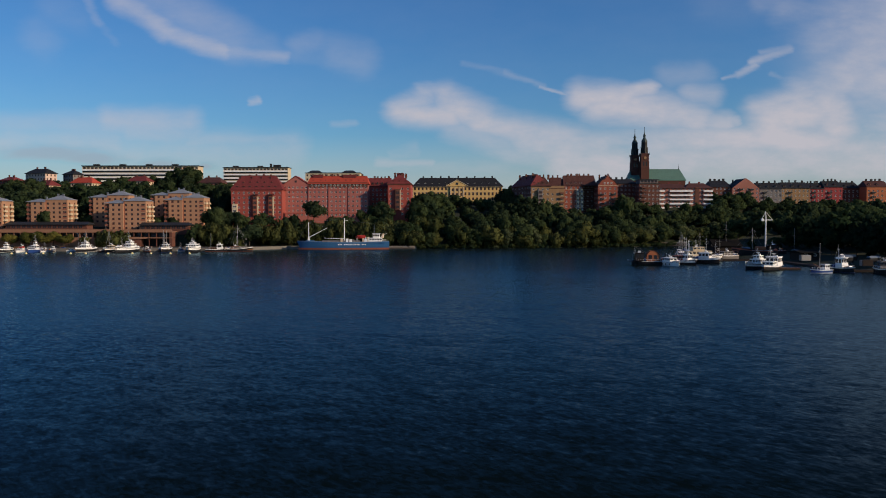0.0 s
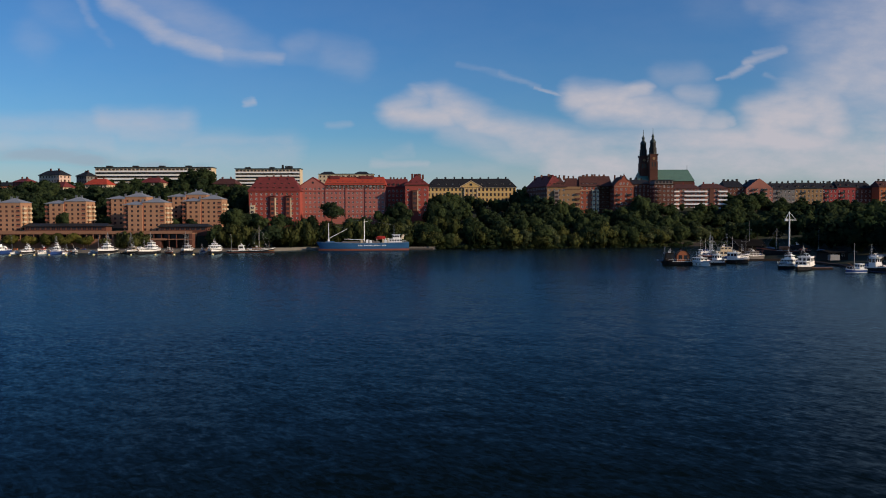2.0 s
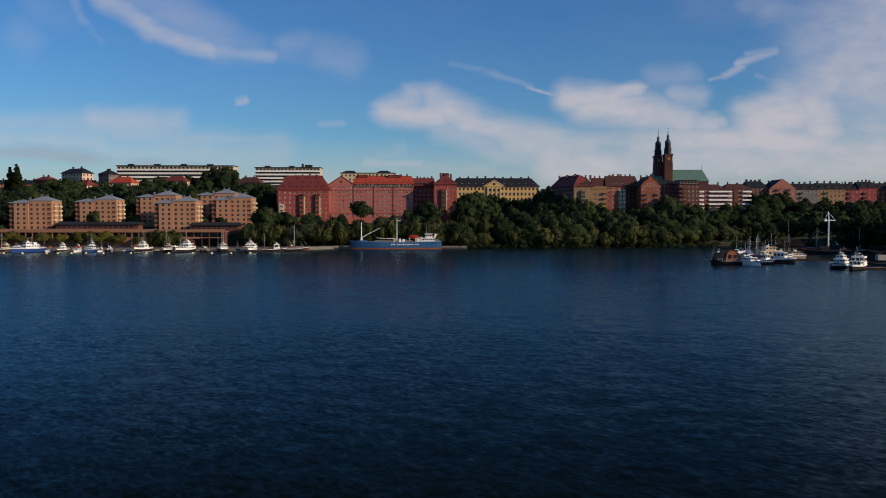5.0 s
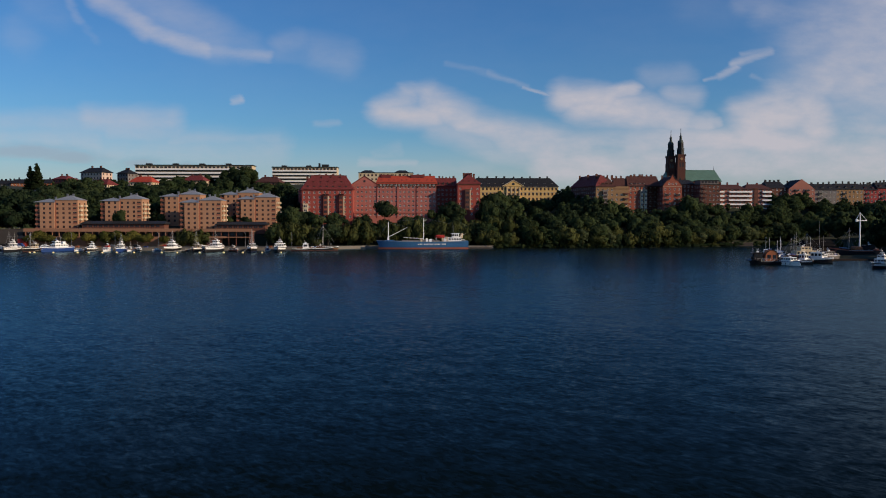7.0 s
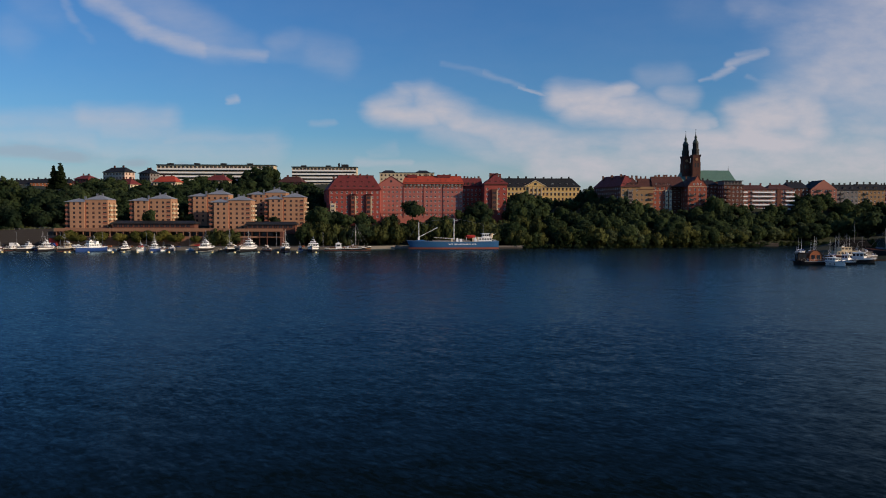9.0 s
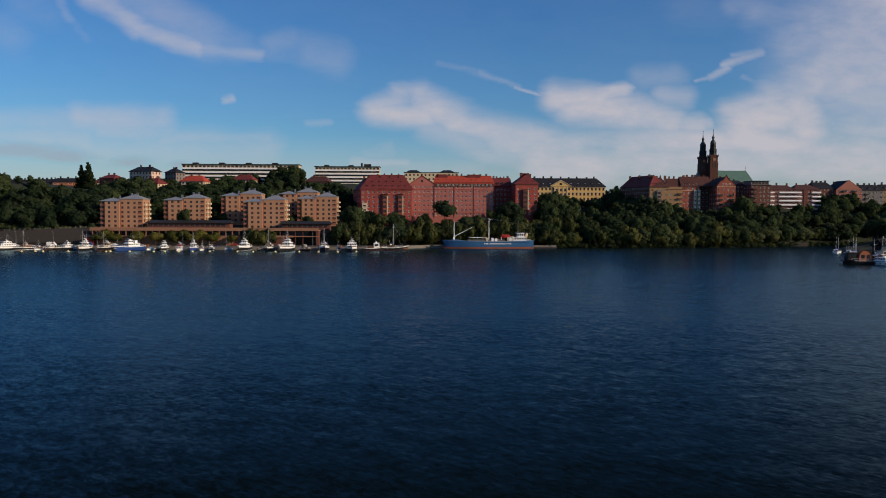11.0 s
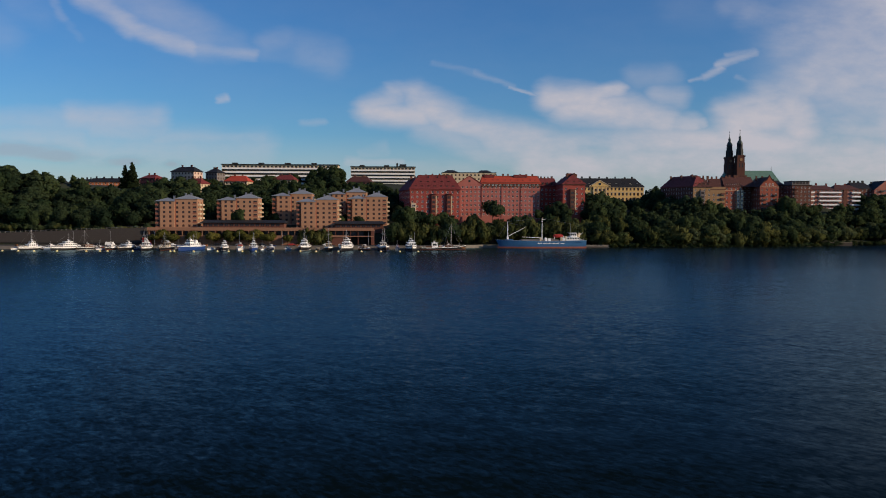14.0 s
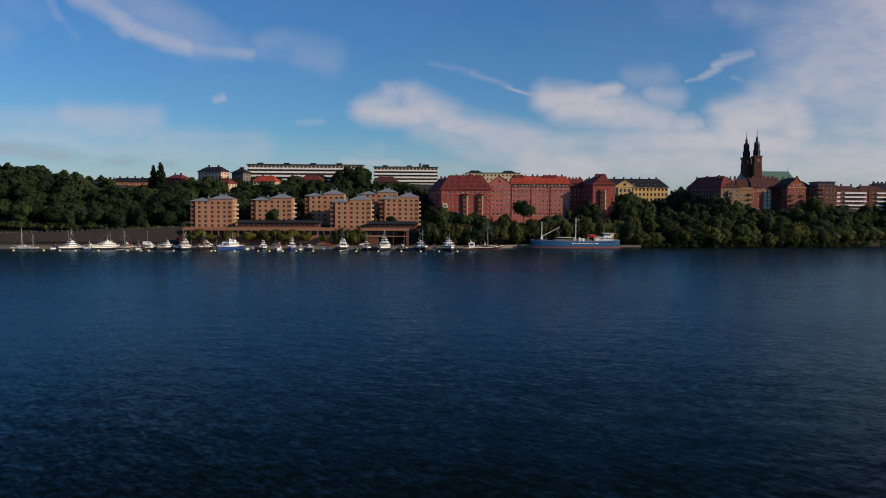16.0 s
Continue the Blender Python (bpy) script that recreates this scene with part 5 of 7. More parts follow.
WORDS = {"street": ("tree", "small yellow-green street tree on the quay"), "broad": ("tree", "broad dark green leafy tree on the slope"), "tall": ("tree", "tall dark green leafy tree"), "willow": ("tree", "yellow-green willow with hanging leaves"),
         "shore": ("tree", "full-leaved tree hanging low over the water"), "bush": ("bush", "dense green bush at the water's edge"), "spruce": ("tree", "dark pointed spruce on the hill")}


def tree(kind, x, y, h, spread=1.0, z=None, group="", label=""):
    z = float(ground_z(x, y)) if z is None else z
    cat, words = WORDS[kind]
    root = thing(cat, pose(x, y, z, 0, 0, rng.uniform(0, 360)) @ Matrix.Diagonal((h * spread, h * spread, h, 1)), label or words, cat, group)
    part("trunk", rng.choice(TRUNKS), None, root)
    part("crown", rng.choice(KINDS[kind]), None, root)
    return root


WOODS = {}


def far_tree(kind, x, y, h, spread, wood_name, z=None):
    """A tree of the far woods: its crown and trunk join the rest of that wood in one mesh."""
    m = np.array(pose(x, y, float(ground_z(x, y)) if z is None else z, 0, 0, rng.uniform(0, 360)) @ Matrix.Diagonal((h * spread, h * spread, h, 1)))
    WOODS.setdefault(wood_name, []).append((rng.choice(FAR_KINDS[kind]), rng.choice(TRUNKS), m))


MESH_DATA = {}


def arrays(me):
    if me.name not in MESH_DATA:
        MESH_DATA[me.name] = (np.array([v.co[:] for v in me.vertices]), [tuple(p.vertices) for p in me.polygons], me.materials[0], np.array([v.vector[:] for v in me.vertex_normals]))
    return MESH_DATA[me.name]


def join_all_woods():
    for wood_name, trees in WOODS.items():
        mats, verts, faces, index, base, soft = [], [], [], [], 0, []
        for crown, trunk, m in trees:
            for me in (crown, trunk):
                v, f, mt, nv = arrays(me)
                soft.append(nv @ np.linalg.inv(m[:3, :3]))
                if mt not in mats:
                    mats.append(mt)
                verts.append(v @ m[:3, :3].T + m[:3, 3])
                faces += [tuple(i + base for i in p) for p in f]
                index += [mats.index(mt)] * len(f)
                base += len(v)
        me = bpy.data.meshes.new("woodland")
        me.from_pydata(np.concatenate(verts).tolist(), [], faces)
        for mt in mats:
            me.materials.append(mt)
        me.polygons.foreach_set("material_index", index)
        set_normals(me, np.concatenate(soft))
        tagged(new("woodland", me), wood_name, "trees", kind="stuff")


def clear(x, y, keep):
    return all(not (a - 1.5 < x < b + 1.5 and c - 2.0 < y < d + 1.0) for a, b, c, d in keep)


# plans that trees keep out of
KEEP = [(-322, -303, 636, 655), (-303, -275, 508, 526), (-268, -240, 521, 540), (-236, -208, 539, 557), (-217, -189, 518, 536), (-200, -172, 554, 572), (-185, -157, 538, 556),
        (-143, -108, 550, 568), (-111, -37, 562, 600), (-38, -21, 556, 600), (-24, 48, 653, 672), (50, 127, 571, 625), (128, 199, 594, 620), (203, 410, 616, 645),
        (-302, -202, 678, 696), (-198, -138, 732, 750), (-116, -70, 688, 705), (-330, -298, 652, 680), (-286, -266, 624, 638), (-254, -235, 653, 667), (-195, -174, 648, 662)]


def wood(n, x0, x1, y0, y1, hmin, hmax, kinds, group, gap=5.0, top=None, spread=(0.85, 1.2), far=""):
    """n trees strewn over a stretch of the plan, no two closer than gap; top caps the height of the crowns over the water."""
    put, tries = [], 0
    while len(put) < n and tries < n * 40:
        tries += 1
        x, y = rng.uniform(x0, x1), rng.uniform(y0, y1)
        z = float(ground_z(x, y))
        if z < -0.6 or not clear(x, y, KEEP) or any((x - a) ** 2 + (y - b) ** 2 < gap * gap for a, b in put):
            continue
        h = rng.uniform(hmin, hmax)
        if top is not None:
            h = min(h, top(x) - z)
        if h < 3.0:
            continue
        put.append((x, y))
        if far:
            far_tree(rng.choice(kinds), x, y, h, rng.uniform(*spread), far)
        else:
            tree(rng.choice(kinds), x, y, h, rng.uniform(*spread), group=group)


B, T, W, U = "broad", "tall", "willow", "bush"
# the big wood on the hill beyond the quay wall
wood(40, -470, -306, 507, 530, 12, 17, (B, B, T), "trees above the quay wall", 5.5)
wood(54, -490, -312, 530, 575, 14, 25, (B, B, T), "trees above the quay wall", 6.2, lambda x: float(np.interp(x, (-470, -443, -430, -415, -400, -388, -350), (53, 55, 54, 49.5, 49, 42, 40))))
wood(34, -470, -305, 575, 650, 11, 15, (B, B, T), "trees on the left hill", 7.5, lambda x: 45.0 if x > -345 else 39.5, far="dense dark green wood on the hill")
wood(44, -500, -392, 545, 640, 13, 24, (B, T), "", 5.5, lambda x: float(np.interp(x, (-470, -443, -430, -415, -400, -388, -350), (53, 55, 54, 49.5, 49, 42, 40))), far="dense dark green wood on the hill")
# among and behind the tan blocks
wood(32, -306, -236, 545, 622, 10, 14, (B, B, T), "trees behind the tan blocks", 6.0, lambda x: 42.5, far="dense dark green wood behind the tan blocks")
wood(36, -236, -150, 574, 648, 9, 14, (B, B, T), "trees behind the tan blocks", 6.0, lambda x: 44.0, far="dense dark green wood behind the tan blocks")
wood(24, -300, -200, 636, 676, 10, 14, (B, T), "", 5.5, far="dark green trees before the slab block", top=lambda x: float(np.interp(x, (-300, -262, -240, -236, -215, -200), (50, 51, 53, 58.5, 60, 52))))
wood(6, -226, -206, 655, 676, 13, 16, (B,), "", 5.0, lambda x: 60.5, far="dark green trees before the slab block")
wood(8, -158, -144, 520, 600, 12, 17, (B, T), "trees beside the tan blocks", 5.0, lambda x: 33.0)
wood(7, -275, -170, 532, 545, 7, 10, (B,), "trees between the tan blocks", 6.0)
# willows and trees along the quay before the red houses
for k, x in enumerate(np.linspace(-151, -42, 19)):
    tree(W if k % 5 else B, float(x) + rng.uniform(-2, 2), 515 + rng.uniform(-2.0, 3.5) if x > -118 else 504.5, rng.uniform(13.0, 16.0), rng.uniform(0.9, 1.1), group="willows on the quay")
wood(22, -146, -40, 520, 546, 9, 14, (B, B, T), "trees before the red houses", 4.6, lambda x: 23.0 if x < -104 else 20.5)
tree(B, -86.5, 548, 16.0, 1.12, z=14.6, label="round leafy tree before the rose brick block")
tree(B, -121.0, 541, 9.5, 1.1, label="leafy tree at the foot of the red block")
tree(B, -55.0, 548, 8.5, 0.9, z=15.5)
tree(B, -43.5, 551, 16.5, 0.85, z=14.0, label="tall leafy tree in the court of the red blocks")
tree(B, -38.0, 547, 13.5, 0.9, z=14.0, label="leafy tree in the court of the red blocks")
wood(10, -50, -36, 535, 575, 9, 13, (B, T), "trees in the court", 4.5, lambda x: 30.0)
# the wooded slope below the yellow house
for x in np.arange(-21, 128, 6.2):
    x = float(x) + rng.uniform(-1.8, 1.8)
    y = float(np.interp(x, SHORE_X, SHORE_Y)) + rng.uniform(0.2, 4.0)
    tree(rng.choice(("shore", "shore", W)), x, y, rng.choice((rng.uniform(8, 11), rng.uniform(11, 15.5))), rng.uniform(0.95, 1.3), z=min(float(ground_z(x, y)), 0.0), group="trees at the water's edge")
wood(24, -26, 122, 516, 538, 9, 15, ("shore", B, B, W), "trees at the water's edge", 5.6, lambda x: float(np.interp(x, (-26, 0, 40, 80, 120), (22, 21, 19, 19, 20))))
wood(34, -20, 126, 530, 566, 10, 15, (B, B, T), "trees on the wooded slope", 6.0, far="dense green wood on the slope", top= lambda x: float(np.interp(x, (-20, -8, 20, 40, 70, 100, 126), (33, 33, 32, 29, 26, 24.5, 31))))
wood(30, -20, 50, 566, 645, 9, 14, (B, T), "trees below the yellow house", 6.0, lambda x: float(np.interp(x, (-20, 0, 12, 40, 50), (36, 41, 34, 31, 36))), far="dark green wood below the yellow house")
wood(14, -28, 126, 500, 524, 3, 5, (U,), "bushes at the water's edge", 3.5)
wood(6, 112, 130, 540, 590, 12, 16, (B, T), "trees before the gabled house", 4.5, lambda x: 36.5)
for x in np.arange(58, 108, 4.2):
    far_tree(rng.choice((B, T)), float(x) + rng.uniform(-1.5, 1.5), 564 + rng.uniform(-4, 4), rng.uniform(10, 12.5), 1.05, "dark green trees below the brown houses")
for x in np.arange(111, 134, 4.5):
    far_tree(rng.choice((B, T)), float(x), 562 + rng.uniform(-3, 5), rng.uniform(13, 18), 1.0, "dark green trees below the brown houses")
# right bank and the island wood
wood(60, 124, 360, 536, 600, 10, 16, (B, B, T), "trees on the far bank", 6.0, lambda x: float(np.interp(x, (128, 150, 200, 235, 250, 300, 360), (30, 28, 29, 30, 31, 30, 30))), far="dark green wood on the steep canal bank")
wood(40, 225, 420, 597, 618, 9, 14, (B, T), "trees before the street houses", 5.0, lambda x: float(np.interp(x, (236, 243, 258, 266, 285, 420), (29, 33, 34, 30, 31, 30))), far="dark green wood below the street houses")
wood(40, 165, 330, 440, 530, 13, 21, (B, B, T), "trees on the island", 6.5, lambda x: float(np.interp(x, (165, 200, 230, 390), (24, 27, 30, 31))), far="dense dark green wood on the island")
wood(16, 150, 300, 425, 450, 6, 10, (B, W, U), "trees behind the boatyard", 5.0)
wood(26, 178, 250, 330, 430, 14, 20, (B, B, T), "trees behind the boatyard", 6.0, far="dark green wood behind the boatyard")
# unseen trees to the right, added to throw shade over the boatyard
wood(14, 186, 270, 292, 332, 14, 20, (B, T), "trees behind the boatyard", 6.5)
# small trees on the quay before the tan blocks
for x in (-293, -287, -275, -262, -254, -246, -236, -227):
    tree("street", x + rng.uniform(-1, 1), 496.0, rng.uniform(7.5, 10.0), 0.95, z=0.3, group="small quay trees", label="small yellow-green street tree on the quay")
for x in (-207, -201, -196):
    tree(W, x, 497, 11.5, 0.95, z=0.3, group="small quay trees", label="yellow-green willow on the quay")
for x, y, h in ((-213, 667, 16.0), (-206, 662, 16.5), (-199.5, 667, 13.5), (-222, 668, 13.5)):
    tree(B, x, y, h, 1.0, z=44.0, group="trees before the slab block")
for x, y in ((-355.0, 626), (-361.0, 628), (-303.0, 672)):
    tree("spruce", x, y, 15.0 if x > -310 else 22.0 if x > -356 else 20.0, 1.0 if x < -310 else 0.8, z=37.0 if x < -310 else 43.0, group="spruces on the hill")
tree(B, -251.5, 514.5, 12.0, 0.85, z=11.5, label="round leafy tree before a tan block")
# more trees between the villas, and bushes that hang over the shore
wood(26, -345, -225, 600, 652, 9, 14, (B, B, T), "", 5.0, lambda x: 48.0, far="dark green trees between the villas")
for x in np.arange(-19, 262, 1.9):
    far_tree(U if rng.random() < 0.7 else "shore", float(x), float(np.interp(x, SHORE_X, SHORE_Y)) + rng.uniform(-1.2, 2.0), rng.uniform(2.2, 4.0), rng.uniform(0.9, 1.3), "low green bushes along the shore", WATER - 0.4)
for x in np.arange(-470, -306, 2.6):
    far_tree(U, float(x), 506.5 + rng.uniform(-0.8, 2.5), rng.uniform(3.5, 6.5), 1.2, "dense dark green wood on the hill")
for x in np.arange(-420, -332, 5.0):
    far_tree(rng.choice((B, T)), float(x), 636 + rng.uniform(-6, 6), rng.uniform(3.5, 5.5), 1.6, "dense dark green wood on the hill")
for x, y, h in ((198, 590, 13), (203, 594, 14), (207, 600, 13), (211, 596, 14), (216, 600, 14), (221, 604, 14), (226, 606, 14), (200, 604, 12), (213, 608, 12)):
    far_tree(rng.choice((B, T)), x, y, h, 1.1, "dark green wood on the steep canal bank")
for x in np.arange(-298, -214, 11.5):
    tree("street", float(x) + rng.uniform(-1, 1), 494.5 + rng.uniform(-1.5, 1), rng.uniform(6.5, 9.0), rng.uniform(1.05, 1.35), z=0.3, group="small quay trees", label="small yellow-green street tree on the quay")
for x, y, h in ((-41, 514, 14), (-37, 517, 15), (-33, 513, 13), (-29, 517, 15), (-25, 513, 13), (-34, 524, 13), (-27, 526, 13), (-44, 526, 12), (-22, 518, 15)):
    tree(rng.choice((B, W, "shore")), x, y, h, 1.05, group="trees at the water's edge")
for x in np.arange(120, 212, 4.4):
    far_tree(rng.choice((B, T, "shore")), float(x), float(np.interp(x, SHORE_X, SHORE_Y)) + rng.uniform(5, 10), rng.uniform(9, 13), 1.15, "dark green wood on the steep canal bank")
    far_tree(rng.choice((B, T)), float(x) + 2, float(np.interp(x, SHORE_X, SHORE_Y)) + rng.uniform(16, 26), rng.uniform(8, 11), 1.15, "dark green wood on the steep canal bank")
for x in np.arange(222, 420, 4.6):
    y = 604 + rng.uniform(-4, 5)
    far_tree(rng.choice((B, B, T)), float(x), y, min(21.0, 30.0 + rng.uniform(-2.5, 2.5) - float(ground_z(x, y))), 1.1, "dark green wood below the street houses")
for x, y in ((-290, 612), (-285, 616), (-280, 613), (-275, 617), (-270, 613), (-265, 616), (-259, 618), (-330, 640), (-322, 642), (-314, 644), (-306, 650), (-300, 652), (-198, 636), (-190, 638), (-182, 636), (-174, 640), (-168, 642)):
    far_tree(rng.choice((B, B, T)), x, y, min(14.0, (44.5 if x > -296 else 48.5) + rng.uniform(-1.5, 1) - float(ground_z(x, y))), 1.2, "dark green trees between the villas")
for x, y, h in ((51, 585, 12), (55, 592, 13), (59, 586, 12), (53, 610, 12), (58, 620, 12), (50, 632, 12), (62, 640, 13), (55, 650, 12), (82, 566, 14), (92, 566, 15), (104, 567, 15), (118, 572, 16), (123, 580, 16)):
    far_tree(rng.choice((B, B, T)), x, y, h, 1.1, "dark green trees below the brown houses")
for x, y, top in ((54, 572, 34), (59, 569, 32.5), (64, 572, 33), (69, 570, 31), (74, 573, 30), (79, 571, 28.5), (125, 566, 34), (130, 572, 34.5)):
    far_tree(rng.choice((B, T)), x, y, top - float(ground_z(x, y)), 0.8, "dark green trees below the brown houses")
for x, y, top in ((-19, 557, 34), (-14, 561, 37), (-9, 564, 36.5), (-4, 568, 34), (2, 560, 31), (-17, 545, 29), (-8, 548, 30), (47, 636, 42), (53, 640, 43), (59, 644, 43), (65, 648, 42), (50, 620, 39), (57, 606, 37)):
    far_tree(rng.choice((B, B, T)), x, y, top - float(ground_z(x, y)), 0.85, "dark green wood below the yellow house")
join_all_woods()

# ---------------------------------------------------------------- quay buildings and walls
te = thing("terrace_building", pose(-303.0, 497.5, 1.5), "long low tan brick terrace building along the quay", "terrace building")
part("lower_wall", boxes((0, 106.5, 0, 0.5, -2.5, 4.4), (0, 106.5, -0.15, 0.65, 4.4, 4.7)), M_TERRA, te)
# shade of the recess is put into this wall's darker colour
part("back_wall", boxes((0, 106.5, 3.5, 9.5, -1, 7.8)), M_BROWN, te, "inner wall coloured dark brown for the shade of the recess")
part("parapet", boxes((0, 106.5, -0.3, 0.1, 7.6, 9.6), (0, 106.5, 0.1, 10.5, 7.6, 8.0)), M_TERRA, te)
for k in range(27):
    part("post", boxes((-0.25, 0.25, 0.1, 0.6, 3.2, 7.6)), M_TERRA, te, at=pose(1 + k * 4.02, 0, 0))
for k in range(26):
    part("glass_front", boxes((-1.5, 1.5, 3.35, 3.45, 4.0, 7.2)), M_GLASS, te, at=pose(3.0 + k * 4.02, 0, 0))
ga = thing("garage_building", pose(-195.5, 497.0, 1.5), "low brick garage with dark openings under a tan parapet", "garage")
part("parapet", boxes((0, 30.5, -0.3, 0.2, 7.7, 9.5), (0, 30.5, 0.2, 10, 7.7, 8.1)), M_TERRA, ga)
# near-black colour stands in for the shade deep in the garage
part("back_wall", boxes((0, 30.5, 6, 10, -1, 7.7)), M_DARKIN, ga, "back wall coloured near black for the shade inside")
part("upper_floor", boxes((0, 30.5, -0.3, 6, 4.1, 4.5)), M_TERRA, ga)
part("floor_band", boxes((0, 15.0, -0.9, -0.4, 3.8, 4.9)), M_TERRA, ga, "tan brick band before the upper floor")
# brown instead of tan here: the shadow on the lower front, painted in
part("lower_wall", boxes((0, 10.5, -0.3, 0.3, -1, 3.6), (10.5, 11.2, -0.3, 5.5, -1, 3.6)), M_BROWN, ga)
part("pier", boxes((28.8, 30.5, 0, 6, -1, 7.7)), M_BROWN, ga)
part("pier", boxes((0, 2.4, 0, 6, 4.5, 7.7)), M_TERRA, ga)
for k in range(4):
    part("pillar", boxes((-0.22, 0.22, 0.3, 0.8, -1, 7.7)), M_BROWN, ga, at=pose(7.0 + k * 4.6, 0, 0))
for k in range(5):
    part("glass_front", boxes((-1.6, 1.6, 3.4, 3.5, 4.6, 7.2)), M_GLASS, ga, at=pose(4.8 + k * 4.4, 0, 0))
part("stair_wall", prism([(0.0, -1.0), (0.0, 3.0), (1.6, 4.2), (1.6, -1.0)], 0, 8, "X"), M_TERRA, ga)
for x0, x1, y, z, label in ((-272.0, -221.5, 507.5, 11.0, "long dark pavilion with grey sheet roof between blocks"), (-190.0, -160.0, 512.0, 10.5, "dark pavilion with grey roof below the tan block")):
    pv = thing("pavilion", pose(x0, y, z), label, "pavilion")
    part("wall", boxes((0, x1 - x0, 0, 9, -3, 2.9)), M_BROWN, pv)
    part("roof", hip_roof(0, x1 - x0, 0, 9, 3.0, 1.6, 1.2, 0.3), M_SLATE, pv)
    for k in range(int((x1 - x0) // 3.2)):
        window(pv, pose(1.8 + k * 3.2, -0.03, 0.5), 2.4, 1.9, M_FRAME_BROWN, 2)

# granite retaining wall with posts along its top
rw = thing("wall_quay", pose(-306.0, 500.0, 1.5), "dark granite retaining wall behind the moorings", "retaining wall", kind="structure")
stone = []
for k in range(4):
    stone.append(mesh_from(soft_box(-1.57, 1.57, -0.22, 0.3, 0.01, 1.49, 0.04), "stone", M_STONE))
WALL_FALL = 0.0405      # the wall's top sinks towards its far end


def wall_top(u):
    return 9.0 + WALL_FALL * u


for c in range(34):
    for r in range(6):
        u = -2.0 - 3.15 * c - (1.5 if r % 2 else 0)
        part("stone", stone[(c + r) % 4], None, rw, at=pose(u, 0.10 * r + rng.uniform(-0.03, 0.03) - 0.6, wall_top(u) / 6 * r) @ Matrix.Diagonal((1, 1, wall_top(u) / 9, 1)))
part("core", prism([(-130, -1), (1.2, -1), (1.2, wall_top(1.2)), (-130, wall_top(-130))], -0.1, 3.5, "Y"), M_STONE, rw)
part("coping", prism([(-130.4, wall_top(-130.4)), (1.4, wall_top(1.4)), (1.4, wall_top(1.4) + 0.35), (-130.4, wall_top(-130.4) + 0.35)], -0.3, 0.9, "Y"), M_STONE, rw)
for k in range(38):
    part("post", boxes((-0.16, 0.16, 0.1, 0.5, 0.3, 1.2)), M_KERB, rw, at=pose(-1 - 3.05 * k, 0, wall_top(-1 - 3.05 * k)))
part("rail", prism([(-129, wall_top(-129) + 0.95), (-1, wall_top(-1) + 0.95), (-1, wall_top(-1) + 1.03), (-129, wall_top(-129) + 1.03)], 0.27, 0.33, "Y"), M_METAL, rw)
sh = thing("shed", pose(-304.5, 493, 0.3), "small red painted shed at the end of the wall", "shed")
part("wall", boxes((0, 4.6, 0, 3.6, 0, 5.0)), M_REDPAINT, sh)
part("roof", hip_roof(0, 4.6, 0, 3.6, 5.0, 1.3, 0.3, 0.0), M_SLATE, sh)
part("door", boxes((1.6, 3.0, -0.06, 0.02, 0, 2.1)), M_DARKWOOD, sh)


def vehicle(x, y, turn, van, paint, label):
    root = thing("van" if van else "car", pose(x, y, 0.3, 0, 0, turn), label, "van" if van else "car", "vehicles on the quay")
    if van:
        prof = [(-2.6, 0.35), (2.6, 0.35), (2.6, 1.05), (2.1, 1.25), (1.6, 2.15), (1.3, 2.25), (-2.5, 2.25), (-2.6, 2.1)]
    else:
        prof = [(-2.2, 0.3), (2.2, 0.3), (2.2, 0.75), (1.25, 0.9), (0.6, 1.42), (-1.0, 1.45), (-1.8, 0.95), (-2.2, 0.85)]
    w = 0.98 if van else 0.88
    bm = prism([(s, u) for s, u in prof], -w, w, "Y")
    bmesh.ops.bevel(bm, geom=list(bm.edges), offset=0.06, segments=1, affect="EDGES")
    body = part("body", bm, paint, root)
    for s in (-1, 1):
        part("side_window", boxes((-0.9 if not van else 0.4, 0.6 if not van else 1.5, s * w - 0.015, s * w + 0.015, 0.95 if not van else 1.3, 1.32 if not van else 1.95)), M_GLASS, body)
        for dx in (-1.4, 1.4):
            wh = part("wheel", rod_bm((dx * (1.2 if van else 1), s * w - 0.22 * s, 0.33), (dx * (1.2 if van else 1), s * w + 0.02 * s, 0.33), 0.33, 0.33, 12), M_BLACKHULL, root)
            part("rim", rod_bm((dx * (1.2 if van else 1), s * w, 0.33), (dx * (1.2 if van else 1), s * w + 0.04 * s, 0.33), 0.2, 0.2, 10), M_METAL, wh)
    return root


vehicle(-320.5, 484, 4, True, M_WHITE, "white van parked on the quay")
vehicle(-328.0, 485, -3, False, M_BLACKHULL, "black car parked on the quay")
vehicle(-284.5, 485, 2, False, M_WHITE, "white car parked on the quay")
vehicle(-313.0, 486, 5, False, M_METAL, "silver car parked on the quay")
vehicle(-258.0, 487, 0, False, M_BLACKHULL, "dark car parked on the quay")
vehicle(-214.0, 488, 2, False, M_REDPAINT, "red car parked on the quay")
vehicle(-347.0, 483, 3, False, M_WHITE, "white car parked behind the moorings")
vehicle(-299.0, 484, -2, True, M_BLUE, "blue van parked behind the moorings")
vehicle(-274.0, 485, 1, True, M_WHITE, "white van parked behind the moorings")
vehicle(-245.0, 486, 4, False, M_METAL, "silver car parked behind the moorings")
vehicle(-231.0, 486, -3, False, M_BLACKHULL, "dark car parked behind the moorings")
vehicle(-193.0, 487, 2, False, M_WHITE, "white car parked before the garage")


